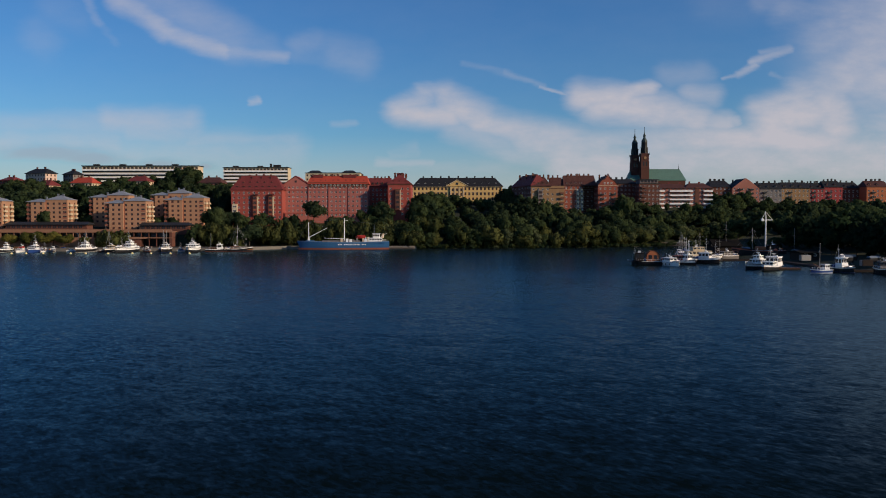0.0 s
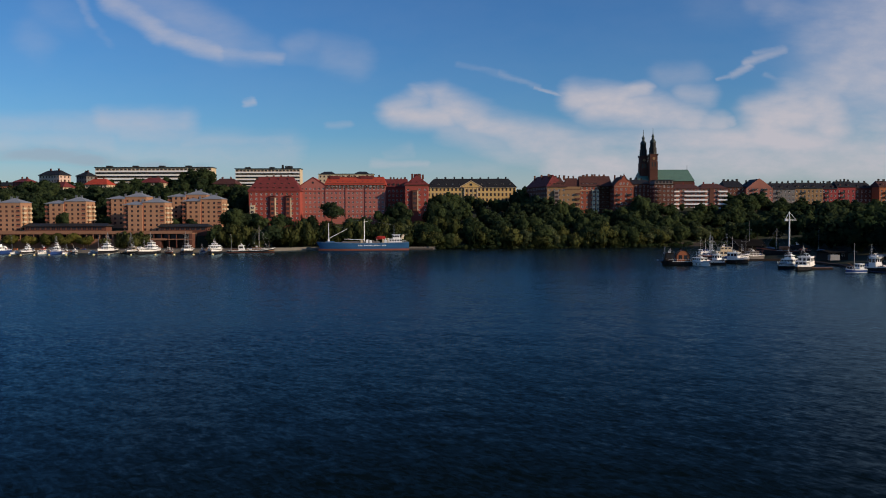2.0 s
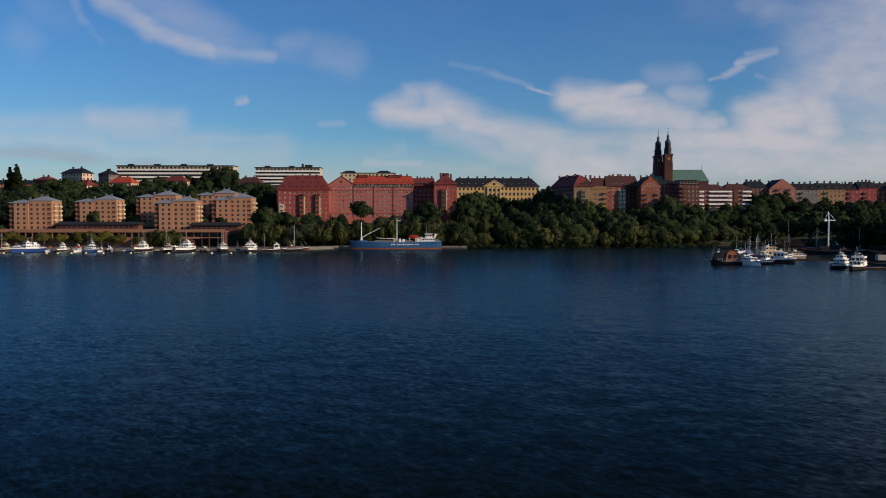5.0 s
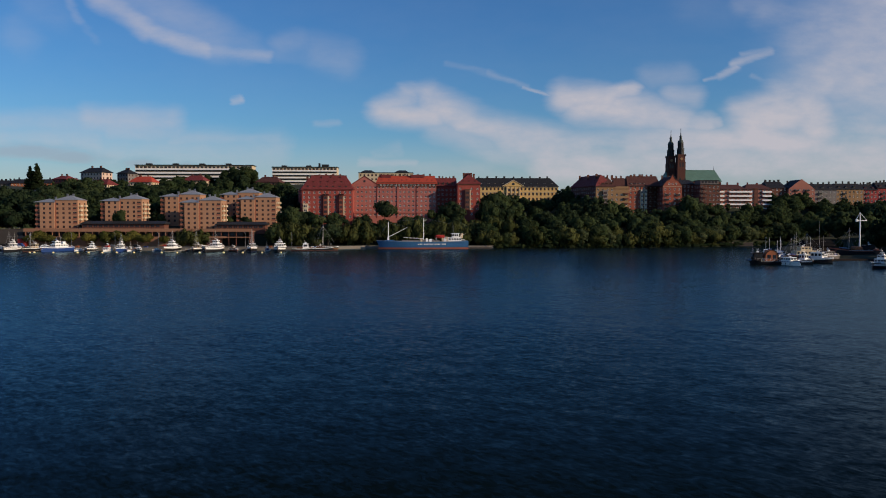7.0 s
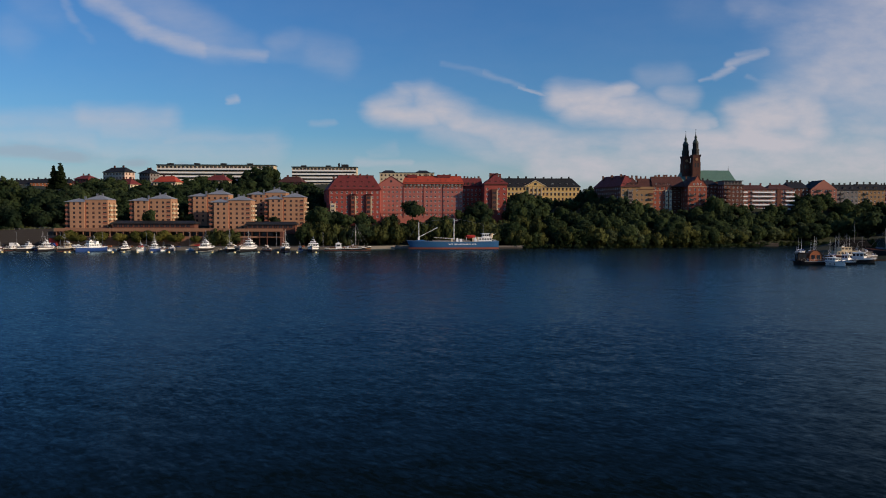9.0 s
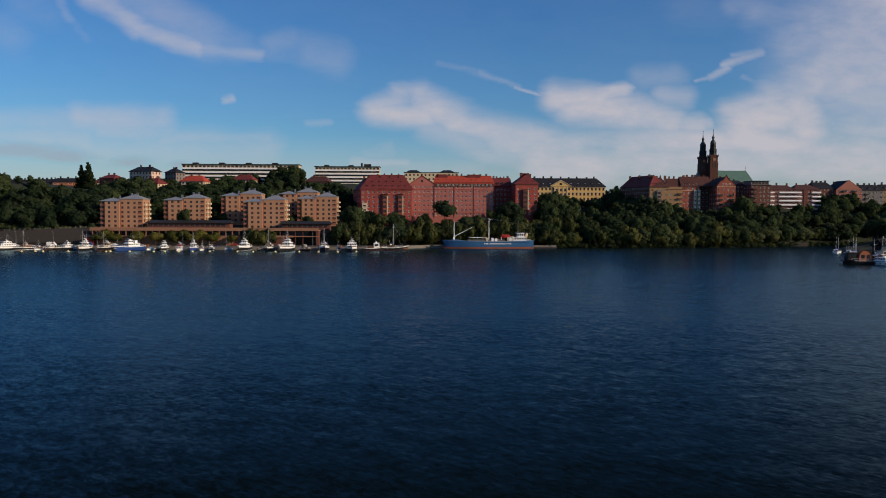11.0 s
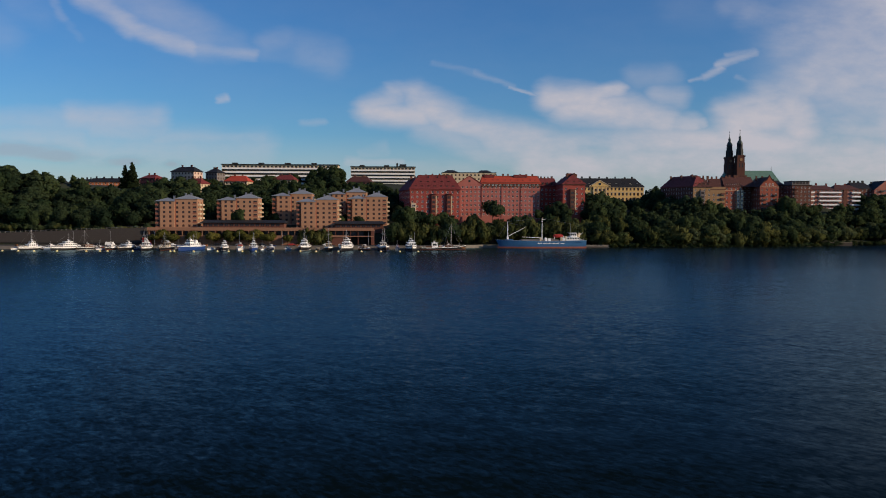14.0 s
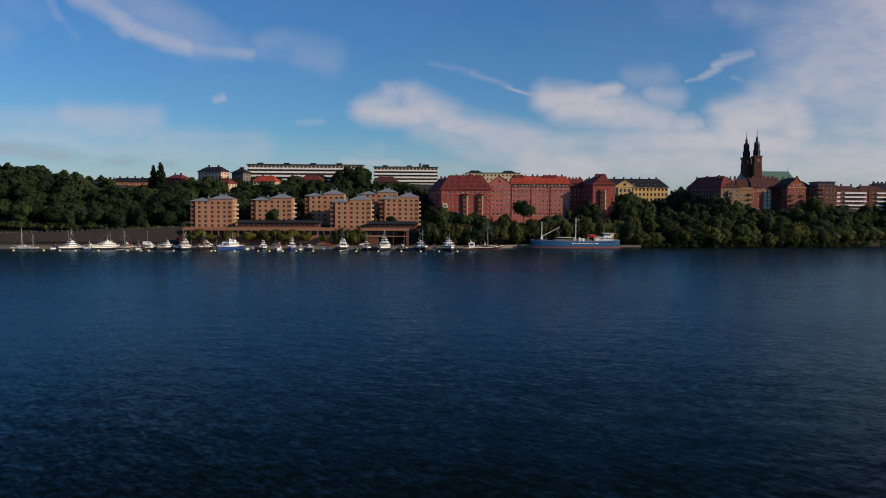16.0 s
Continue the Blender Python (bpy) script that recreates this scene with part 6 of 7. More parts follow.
def quay_box(x, y, turn, w, h, material, label):
    """A slatted storage chest with an overhanging lid, or a heap of gear under it."""
    root = thing("storage_chest", pose(x, y, 0.3, 0, 0, turn), label, "chest", "storage chests on the quay")
    body = part("body", soft_box(-w, w, -0.6, 0.6, 0, h, 0.05), material, root)
    part("lid", soft_box(-w - 0.08, w + 0.08, -0.68, 0.68, h, h + 0.12, 0.04), M_WOOD, root)
    for k in range(4):
        part("slat", boxes((-0.05, 0.05, -0.66, -0.6, 0.05, h - 0.05)), M_DARKWOOD, body, at=pose(-w * 0.75 + k * w * 0.5, 0, 0))


for k, x in enumerate((-372, -365, -341, -331, -309, -290, -279, -263, -251, -238, -223, -209, -186, -172, -162, -150)):
    quay_box(x, 477.5 + (k % 3) * 1.2, (k * 37) % 30 - 15, 0.8 + 0.25 * (k % 3), 0.8 + 0.2 * (k % 2), (M_WOOD, M_GREYR, M_BLUE, M_ORANGE)[k % 4], ("brown wooden", "grey painted", "blue painted", "orange painted")[k % 4] + " storage chest on the quay edge")
for k, x in enumerate((-370, -345, -323, -297, -272, -246, -220, -168, -140)):
    lp = thing("street_lamp", pose(x, 492, 0.3), "grey steel street lamp on the quay", "street lamp", "quay lamps")
    part("pole", rod_bm((0, 0, 0), (0, 0, 8.2), 0.13, 0.08, 8), M_METAL, lp)
    part("arm", rod_bm((0, 0, 8.1), (0, -1.3, 8.5), 0.07, 0.05), M_METAL, lp)
    part("lamp_head", boxes((-0.16, 0.16, -1.9, -1.2, 8.42, 8.6)), M_METAL, lp)

# ---------------------------------------------------------------- boats


def hull_bm(L, B, H, rise=0.35, stern=0.82, fine=0.4, n=14, low=-0.8, top=None, strip=None):
    """A hull from stern (x = -L/2) to bow (x = L/2), station by station: raised flaring bow, rounded bilge and a flat transom.
    strip takes only a band of the topsides, given as shares of their height."""
    bm = bmesh.new()
    rings = []
    for k in range(n + 1):
        t = k / n
        b = B / 2 * min(1.0, stern + (1 - stern) * math.sin(min(t / 0.4, 1) * math.pi / 2)) * (min(1.0, (1 - ((t - 1 + fine) / fine) ** 2.0)) ** 0.8 if t > 1 - fine else 1.0)
        sheer = H * (1 + rise * max(0, (t - 0.3) / 0.7) ** 2.2 + 0.12 * max(0, 0.35 - t) / 0.35)
        if top is not None:
            sheer = top
        lean = (max(0, t - 0.7) / 0.3) ** 2 * 0.055 * L
        flare = max(0, t - 0.6) / 0.4
        shape = ((0.10, low, 0.0), (0.70, low * 0.65, 0.1), (0.90 - 0.25 * flare, 0.1, 0.35), (0.97 - 0.13 * flare, sheer * 0.55, 0.7), (1.0, sheer, 1.0))
        if strip:
            shape = tuple((1.0 - (0.06 + 0.28 * flare) * (1 - q), sheer * q, 0.7 + 0.3 * q) for q in (strip[0], (strip[0] + strip[1]) / 2, strip[1]))
        ring = []
        for w, z, s in shape:
            ring.append((t * L - L / 2 + lean * s - (1 - s) * 0.02 * L * flare, max(b * w, 0.03), z))
        rings.append([bm.verts.new((x, -y, z)) for x, y, z in ring[::-1]] + [bm.verts.new((x, y, z)) for x, y, z in ring])
    half = len(rings[0]) // 2 - 1
    for a, b in zip(rings, rings[1:]):
        for k in range(len(a) - 1):
            if not (strip and k == half):
                bm.faces.new((a[k], a[k + 1], b[k + 1], b[k]))
        if not strip:
            bm.faces.new((a[-1], a[0], b[0], b[-1]))
    if not strip:
        bm.faces.new(rings[0]), bm.faces.new(rings[-1][::-1])
    return bm


def cabin(parent, x0, x1, w, z0, z1, material, sides=3, fronts=2, roof=None, slope=0.12, name="cabin"):
    """A deckhouse with raked front, overhanging roof and panes."""
    h = z1 - z0
    bm = bmesh.new()
    lower = [bm.verts.new(p) for p in ((x0, -w / 2, z0), (x1, -w / 2, z0), (x1, w / 2, z0), (x0, w / 2, z0))]
    upper = [bm.verts.new(p) for p in ((x0 + h * 0.05, -w / 2 * 0.94, z1), (x1 - h * slope, -w / 2 * 0.94, z1), (x1 - h * slope, w / 2 * 0.94, z1), (x0 + h * 0.05, w / 2 * 0.94, z1))]
    for k in range(4):
        bm.faces.new((lower[k], lower[(k + 1) % 4], upper[(k + 1) % 4], upper[k]))
    bm.faces.new(lower[::-1]), bm.faces.new(upper)
    ob = part(name, bm, material, parent)
    part("cabin_roof", boxes((x0 - 0.1, x1 - h * slope + 0.25, -w / 2 - 0.1, w / 2 + 0.1, z1, z1 + 0.12)), roof or material, ob)
    for s in (-1, 1):
        for k in range(sides):
            u = x0 + (x1 - x0 - h * slope) * (k + 0.5) / sides
            hw = (x1 - x0) / sides * 0.32
            part("pane", boxes((u - hw, u + hw, s * w / 2 * 0.965 - 0.035, s * w / 2 * 0.965 + 0.035, z0 + h * 0.45, z0 + h * 0.85)), M_GLASS, ob)
    for k in range(fronts):
        v = -w / 2 + w * (k + 0.5) / fronts
        part("pane", boxes((x1 - h * slope * 0.65 - 0.06, x1 - h * slope * 0.65 + 0.06, v - w / fronts * 0.36, v + w / fronts * 0.36, z0 + h * 0.45, z0 + h * 0.85)), M_GLASS, ob)
    return ob


def mast(parent, x, z, h, r=0.12, boom=0.0, rise=0.1, spreader=True, material=None, stays=0.0):
    m = part("mast", rod_bm((x, 0, z), (x, 0, z + h), r, r * 0.5, 6), material or M_CONC, parent)
    if spreader:
        part("spreader", boxes((x - 0.05, x + 0.05, -h * 0.1, h * 0.1, z + h * 0.66, z + h * 0.66 + 0.1)), M_METAL, m)
    if boom:
        part("boom", rod_bm((x, 0, z + 0.8), (x + boom, 0, z + 0.8 + abs(boom) * rise), r * 0.7, r * 0.5), material or M_WOOD, m)
    if stays:
        for s in (-stays, stays):
            part("stay", rod_bm((x + s, 0, z - 0.2), (x, 0, z + h * 0.95), 0.03, 0.03, 4), M_METAL, m)
    return m


def rails(parent, L, B, z, n=6):
    ob = part("rail", boxes((-L * 0.42, L * 0.3, -B * 0.44 - 0.03, -B * 0.44 + 0.03, z + 0.85, z + 0.92)), M_WHITE, parent)
    part("rail", boxes((-L * 0.42, L * 0.3, B * 0.44 - 0.03, B * 0.44 + 0.03, z + 0.85, z + 0.92)), M_WHITE, parent)
    for k in range(n):
        for s in (-1, 1):
            part("stanchion", boxes((-0.03, 0.03, -0.03, 0.03, z - 0.1, z + 0.88)), M_WHITE, parent, at=pose(-L * 0.42 + L * 0.72 * k / (n - 1), s * B * 0.44, 0))


def outfit(root, L, B, H, cabins, masts):
    """Deck gear: hatch, winch, crates, a tarpaulin heap, raft drum and scanner on the top cabin, rigging from mast to bow and stern."""
    pick = random.Random(int(L * 100 + len(root.name) * 7 + abs(root.matrix_basis.translation.x) * 10))
    ends = [c[1] for c in cabins]
    fore = max(ends) if ends else 0.0
    z = H + 0.0
    part("hatch", soft_box(fore + 0.5, fore + 0.5 + L * 0.12, -B * 0.2, B * 0.2, z - 0.1, z + 0.5, 0.06), pick.choice((M_WOOD, M_GREYR, M_TARP, M_CREAM)), root)
    part("winch", rod_bm((fore + 0.9 + L * 0.14, -B * 0.16, z + 0.45), (fore + 0.9 + L * 0.14, B * 0.16, z + 0.45), 0.32, 0.32, 10), M_METAL, root)
    aft = min(c[0] for c in cabins) if cabins else 0.0
    for k in range(3):
        u, v, w = -L * 0.44 + k * max(0.9, (aft + L * 0.44) / 3), pick.uniform(-B * 0.22, B * 0.22), pick.uniform(0.3, 0.6)
        part("crate", soft_box(u, u + w * 1.5, v - w, v + w, z - 0.15, z + pick.uniform(0.35, 0.9), 0.05), pick.choice((M_WOOD, M_BLUE, M_REDPAINT, M_GREYR, M_ORANGE, M_TARP)), root)
    heap = soft_box(aft - 1.4, aft - 0.1, -B * 0.3, B * 0.3, z - 0.1, z + 1.1, 0.4)
    part("tarpaulin", heap, pick.choice((M_TARP, M_BLUE, M_CREAM, M_GREYR)), root)
    if cabins:
        c = max(cabins, key=lambda q: q[4])
        mid, roof_z = (c[0] + c[1]) / 2, c[4] + 0.12
        part("raft_drum", rod_bm((mid - 0.6, c[2] * 0.22, roof_z + 0.3), (mid + 0.5, c[2] * 0.22, roof_z + 0.3), 0.28, 0.28, 10), M_WHITE, root)
        part("scanner", boxes((mid - 0.08, mid + 0.08, -0.8, 0.8, roof_z + 0.95, roof_z + 1.12), (mid - 0.06, mid + 0.06, -0.06, 0.06, roof_z, roof_z + 1.0)), M_WHITE, root)
        part("aerial", rod_bm((mid - 0.7, -c[2] * 0.3, roof_z), (mid - 0.9, -c[2] * 0.3, roof_z + pick.uniform(1.8, 3.2)), 0.04, 0.02, 4), M_WHITE, root)
        part("visor", boxes((c[1] - 0.15, c[1] + 0.35, -c[2] * 0.48, c[2] * 0.48, c[4] - 0.1, c[4] + 0.02)), M_CONC, root)
    for m in masts[:1]:
        for u, w in ((L * 0.5, 0.0), (-L * 0.46, 0.0), (m[0] - 0.6, B * 0.45), (m[0] - 0.6, -B * 0.45)):
            part("stay", rod_bm((u, w, z + 0.5), (m[0], 0, m[1] + m[2] * 0.93), 0.028, 0.028, 4), M_METAL, root)


def boat(x, y, heading, L, B, H, hull, label, cabins=(), masts=(), band=None, deck=None, rise=0.35, rail=True, group="boats at the quay", name="boat", fine=0.4, stern=0.82, bulwark=False, stripe=None):
    """heading 0 points the bow to +x, -90 out towards the open water."""
    root = thing(name, pose(x, y, WATER, 0, 0, heading), label, "boat", group)
    if group == "boats at the quay" and abs(heading + 90) < 35:
        L, y = L * 1.22, y - L * 0.1        # moored with the stern to the quay
        root.matrix_basis = pose(x, y, WATER, 0, 0, heading)
        cabins = [(c[0], c[1], c[2] * (0.85 if k else 1.0), H + (c[3] - H) * 0.78, H + (c[4] - H) * 0.78, *c[5:]) for k, c in enumerate(cabins)]
    h = smooth(part("hull", hull_bm(L, B, H, rise, stern, fine, 22), hull, root))
    if hull is not M_WHITE and L > 9.5 and bulwark:
        smooth(part("bulwark", hull_bm(L * 1.006, B * 1.012, H, rise, stern, fine, 22, strip=(0.72, 1.0)), M_WHITE, h, "white bulwark above the hull"))
    else:
        smooth(part("sheer_stripe", hull_bm(L * 1.004, B * 1.010, H, rise, stern, fine, 22, strip=(0.80, 0.92)), stripe or (M_WHITE if hull is not M_WHITE else M_BLACKHULL if L > 12 else M_BLUE), h, "painted stripe along the hull"))
    bm = hull_bm(L * 0.985, B * 0.93, H, 0.0, stern, fine, low=H - 0.25, top=H - 0.05)
    part("deck", bm, deck or M_WOOD, root)
    part("gunwale", boxes((-L * 0.49, L * 0.2, -B * 0.505, -B * 0.47, H - 0.06, H + 0.06), (-L * 0.49, L * 0.2, B * 0.47, B * 0.505, H - 0.06, H + 0.06)), M_WHITE, h)
    if hull is M_WHITE and L > 12:
        smooth(part("lower_hull", hull_bm(L * 1.004, B * 1.008, H, rise, stern, fine, 22, strip=(0.0, 0.48)), M_BLACKHULL, h, "black lower topsides"))
    if band:
        part("waterline_band", hull_bm(L * 1.003, B * 1.006, H, 0, stern, fine, low=-0.5, top=0.32), band, h)
    for c in cabins:
        cabin(root, *c)
    for m in masts:
        mast(root, *m)
    if rail:
        rails(root, L, B, H)
    if L > 9:
        outfit(root, L, B, H, cabins, masts)
    for k in range(3 if rail else 0):
        part("fender", rod_bm((-L * 0.25 + k * L * 0.22, -B / 2 - 0.12, 0.35), (-L * 0.25 + k * L * 0.22, -B / 2 - 0.12, 1.1), 0.16, 0.16, 8), M_BLACKHULL, root)
    return root


OUT = -90
# sailing boat with two masts lying along the quay
boat(-382, 462, 3, 14.5, 3.6, 1.1, M_WHITE, "white two-masted sailing yacht lying along the quay", ((-2.5, 3.0, 2.2, 1.0, 1.7, M_WHITE, 4, 2),), ((-1.5, 1.0, 12.0, 0.13, -3.5, 0.05, True, M_WHITE), (4.5, 1.0, 8.0, 0.12, -2.5, 0.05, True, M_WHITE)), rise=0.25)
boat(-357.7, 464, OUT - 18, 13, 4.2, 1.7, M_WHITE, "white motor cruiser with a tall mast", ((-4.5, 2.0, 3.2, 1.6, 3.6, M_WHITE, 4, 3), (-3.5, 0.0, 2.6, 3.7, 5.2, M_WHITE, 2, 2)), ((-1.5, 4.0, 8.0, 0.08),))
boat(-347.0, 465, OUT - 10, 9, 3.2, 1.3, M_PALEBLUE, "small pale blue cabin boat", ((-3.0, 1.5, 2.5, 1.2, 2.8, M_WHITE, 3, 2),))
boat(-337.5, 464, OUT - 30, 14.5, 4.6, 2.1, M_WHITE, "large white motor yacht with flying bridge", ((-6.0, 3.0, 3.9, 2.0, 3.9, M_WHITE, 6, 3), (-4.0, 1.0, 3.2, 4.0, 5.4, M_WHITE, 3, 2)), ((-2.0, 5.8, 3.5, 0.07),))
boat(-326.5, 465, OUT - 20, 12, 4.0, 1.5, M_BLACKHULL, "dark hulled wooden boat with brown deckhouse", ((-4.0, 2.5, 3.0, 1.4, 3.3, M_WOOD, 4, 2),), ((1.0, 1.4, 10.0, 0.1),), M_WHITE)
boat(-313.5, 466, OUT - 5, 10, 3.4, 1.3, M_BLACKHULL, "black hulled launch with white cabin top", ((-3.5, 1.5, 2.6, 1.2, 3.0, M_WHITE, 3, 2),), (), M_RUST)
boat(-304.0, 465, OUT - 12, 13, 4.2, 1.6, M_BLACKHULL, "black hulled cruiser with long white cabin", ((-5.0, 2.5, 3.4, 1.5, 3.3, M_WHITE, 5, 3), (-3.5, -0.5, 2.4, 3.4, 4.7, M_WHITE, 2, 2)))
boat(-292.6, 463, OUT + 6, 16, 5.0, 2.2, M_WHITE, "white fishing boat with wheelhouse and mast", ((-5.0, 0.0, 3.4, 2.1, 5.0, M_WHITE, 3, 3), (-4.0, -1.5, 2.4, 5.1, 6.4, M_WHITE, 1, 2)), ((2.5, 2.0, 9.5, 0.13, -4.0, 0.4), (-5.2, 4.5, 6.0, 0.1)))
boat(-281.4, 464, OUT - 3, 15, 4.6, 1.9, M_BLACKHULL, "black hulled fishing boat with pale wheelhouse and mast", ((-4.5, -0.8, 3.0, 1.8, 4.8, M_CREAM, 2, 3),), ((1.5, 1.8, 9.0, 0.13, -3.5, 0.3),), M_RUST)
boat(-267.4, 464, OUT - 24, 17, 5.2, 2.3, M_BLUE, "bright blue hulled trawler with white superstructure", ((-6.0, 3.0, 4.2, 2.2, 4.4, M_WHITE, 5, 3), (-1.5, 2.2, 3.2, 4.5, 6.6, M_WHITE, 2, 3), (-5.5, -3.5, 1.6, 4.5, 6.2, M_WHITE, 0, 0)), ((-2.6, 4.4, 4.5, 0.09),))
boat(-248.4, 464, OUT + 8, 13, 4.2, 1.7, M_BLACKHULL, "black hulled boat with white wheelhouse aft", ((-4.0, 1.0, 3.0, 1.6, 3.2, M_WHITE, 3, 2), (-3.0, 0.0, 2.6, 3.3, 5.0, M_WHITE, 2, 3)), (), M_WHITE, bulwark=True)
boat(-239.7, 464, OUT, 9, 3.3, 1.2, M_WHITE, "small white boat with red canopy", ((-2.5, 1.5, 2.5, 1.1, 2.6, M_WHITE, 2, 2), (-2.2, 0.4, 2.3, 2.7, 3.9, M_REDPAINT, 1, 1)))
boat(-232.0, 464, OUT + 4, 13, 4.2, 1.8, M_BLUE, "blue hulled fishing boat with white tapering wheelhouse", ((-3.5, 0.5, 3.0, 1.7, 4.4, M_WHITE, 2, 3), (-2.8, -0.6, 1.8, 4.5, 6.2, M_WHITE, 1, 1)), ((-1.6, 6.0, 4.5, 0.1),))
boat(-222.4, 466, OUT + 25, 9, 3.0, 1.1, M_BLACKHULL, "low open motorboat with white windscreen", ((-1.5, 2.0, 2.3, 1.0, 2.2, M_WHITE, 2, 2),), (), M_WHITE)
boat(-203.0, 464, OUT - 3, 16.5, 5.0, 2.3, M_BLACKHULL, "black hulled workboat with tall white wheelhouse", ((-4.5, 2.5, 4.2, 2.2, 4.6, M_WHITE, 3, 3), (-2.5, 1.5, 3.4, 4.7, 6.6, M_WHITE, 2, 3)), ((-1.2, 6.6, 5.5, 0.1),), M_WHITE, bulwark=True)
boat(-189.3, 465, OUT + 5, 14, 4.6, 1.8, M_BLACKHULL, "black hulled sailing barge with white cabin and one mast", ((-4.0, 0.0, 3.2, 1.7, 4.2, M_CREAM, 3, 3),), ((1.5, 1.7, 11.0, 0.14, -4.0, 0.15),), bulwark=True)
boat(-179.6, 464, OUT - 8, 17, 6.0, 2.7, M_WHITE, "large white hulled trawler with cluttered wheelhouse", ((-7.5, -1.0, 4.6, 2.6, 5.0, M_WHITE, 4, 3), (-6.0, -2.0, 3.6, 5.1, 7.0, M_WHITE, 2, 3)), ((-3.0, 7.0, 5.0, 0.12), (4.5, 2.6, 6.0, 0.14, -4.0, 0.5)), M_BLACKHULL)
boat(-168.6, 466, OUT + 30, 10, 3.4, 1.1, M_RUST, "low red-brown wooden boat with canopy", ((-2.5, 2.0, 2.4, 1.0, 2.3, M_WOOD, 3, 2),), (), M_BLACKHULL)
boat(-157.7, 464, OUT + 9, 17, 5.4, 2.3, M_BLACKHULL, "black hulled two-masted fishing boat with white wheelhouse", ((-5.5, -1.0, 3.6, 2.2, 4.8, M_WHITE, 3, 3),), ((3.5, 2.2, 10.5, 0.14, -4.0, 0.35), (-5.8, 4.6, 7.5, 0.12, 3.0, 0.35)), M_BLUE, bulwark=True)
boat(-142.0, 464, OUT + 4, 16, 6.0, 2.6, M_WHITE, "white passenger boat with rounded bow and full-width saloon", ((-6.5, 4.0, 5.2, 2.5, 5.0, M_WHITE, 5, 4), (-3.0, 2.5, 3.4, 5.1, 6.4, M_WHITE, 2, 3)), ((-0.5, 6.4, 2.2, 0.09),), M_BLACKHULL)
boat(-129.5, 469, 8, 14, 4.2, 1.35, M_BLACKHULL, "black hulled wooden sailing barge lying low", ((-4.0, 1.0, 2.6, 1.1, 2.2, M_WOOD, 4, 2), (-0.5, 3.0, 2.8, 1.3, 4.2, M_WHITE, 1, 1)), (), M_RUST, rise=0.8, rail=False)
boat(-118.5, 471, 5, 16, 4.4, 1.6, M_BLACKHULL, "black hulled ketch with white waterline with one tall mast", ((-4.0, 1.0, 2.8, 1.5, 2.9, M_WOOD, 4, 2),), ((0.0, 1.5, 14.0, 0.15, -5.0, 0.1, True, None, 5.0), (5.0, 1.5, 3.0, 0.1)), M_RUST, rise=0.9)
SMALL = ((-367.5, M_WHITE, M_BLUE), (-351.5, M_BLACKHULL, M_WHITE), (-319.5, M_WHITE, M_WOOD), (-298.3, M_BLUE, M_WHITE), (-286.8, M_WHITE, M_GREYR), (-275.3, M_BLACKHULL, M_WOOD), (-257.5, M_WHITE, M_WHITE),
         (-253.0, M_RUST, M_CREAM), (-227.3, M_WHITE, M_WOOD), (-213.5, M_PALEBLUE, M_WHITE), (-195.8, M_BLACKHULL, M_CREAM), (-150.0, M_WHITE, M_BLUE))
for k, (x, hull, house) in enumerate(SMALL):
    boat(x, 468.5 - (k % 3), OUT + (k * 23) % 34 - 17, 6.4 + (k % 3) * 0.8, 2.3, 0.8, hull, ("small open motorboat with low windscreen", "small day boat with a covered cockpit", "little cabin boat with a short mast")[k % 3],
         ((-1.2, 1.4, 1.6, 0.8, 1.5 + 0.3 * (k % 2), house, 2, 1),), ((0.2, 1.4, 4.5, 0.05, 0.0, 0.0, False),) if k % 3 == 2 else (), rail=False)
for x in (-379.1, -363.6, -354.8, -345.7, -333.5, -318.2, -310.9, -306.9, -293.7, -273.0, -271.2, -260.4, -247.7, -241.5, -234.3, -227.2, -217.8, -202.9, -194.1, -181.9, -169.3, -158.6, -148.2, -138.1):
    by = thing("buoy", pose(x, 443.0 + rng.uniform(-1.2, 1.2), WATER + 0.15), "yellow round mooring buoy floating off the boats", "buoy", "mooring buoys")
    bm = bmesh.new()
    bmesh.ops.create_uvsphere(bm, u_segments=14, v_segments=9, radius=0.62)
    part("float", bm, M_YELLOWBUOY, by)
    part("ring", rod_bm((0, 0, 0.55), (0, 0, 0.85), 0.12, 0.08, 8), M_METAL, by)
for x, hx in ((-194.1, -190.5), (-181.9, -180.0), (-273.0, -270.0), (-158.6, -159.0)):
    tagged(new("mooring_line", mesh_from(rod_bm((x, 443.5, WATER + 0.5), (hx, 456, WATER + 2.0), 0.05, 0.05, 5), "mooring_line", M_CONC)), "pale mooring line from buoy to bow", "rope", "mooring lines")

# the blue coaster
cs = thing("cargo_ship", pose(-59.8, 500.0, WATER, 0, 0, 183.2), "blue cargo ship with red lower hull and white wheelhouse", "ship")
SL, SB = 53.5, 9.0
hull = smooth(part("hull", hull_bm(SL, SB, 4.5, 0.17, 0.86, 0.34, 44, -1.5), M_SHIPBLUE, cs))
smooth(part("boot_top", hull_bm(SL * 1.002, SB * 1.012, 4.3, 0.0, 0.86, 0.34, 44, strip=(0.0, 0.235)), M_RUST, hull, "faded red boot top"))
smooth(part("bulwark_cap", hull_bm(SL * 1.003, SB * 1.012, 4.5, 0.17, 0.86, 0.34, 44, strip=(0.965, 1.005)), M_PALEBLUE, hull, "pale worn edge of the bulwark"))
part("rubbing_strake", boxes((-24.5, 6, -SB / 2 - 0.08, -SB / 2 + 0.1, 3.95, 4.2), (-24.5, 6, SB / 2 - 0.1, SB / 2 + 0.08, 3.95, 4.2)), M_SHIPBLUE, hull)
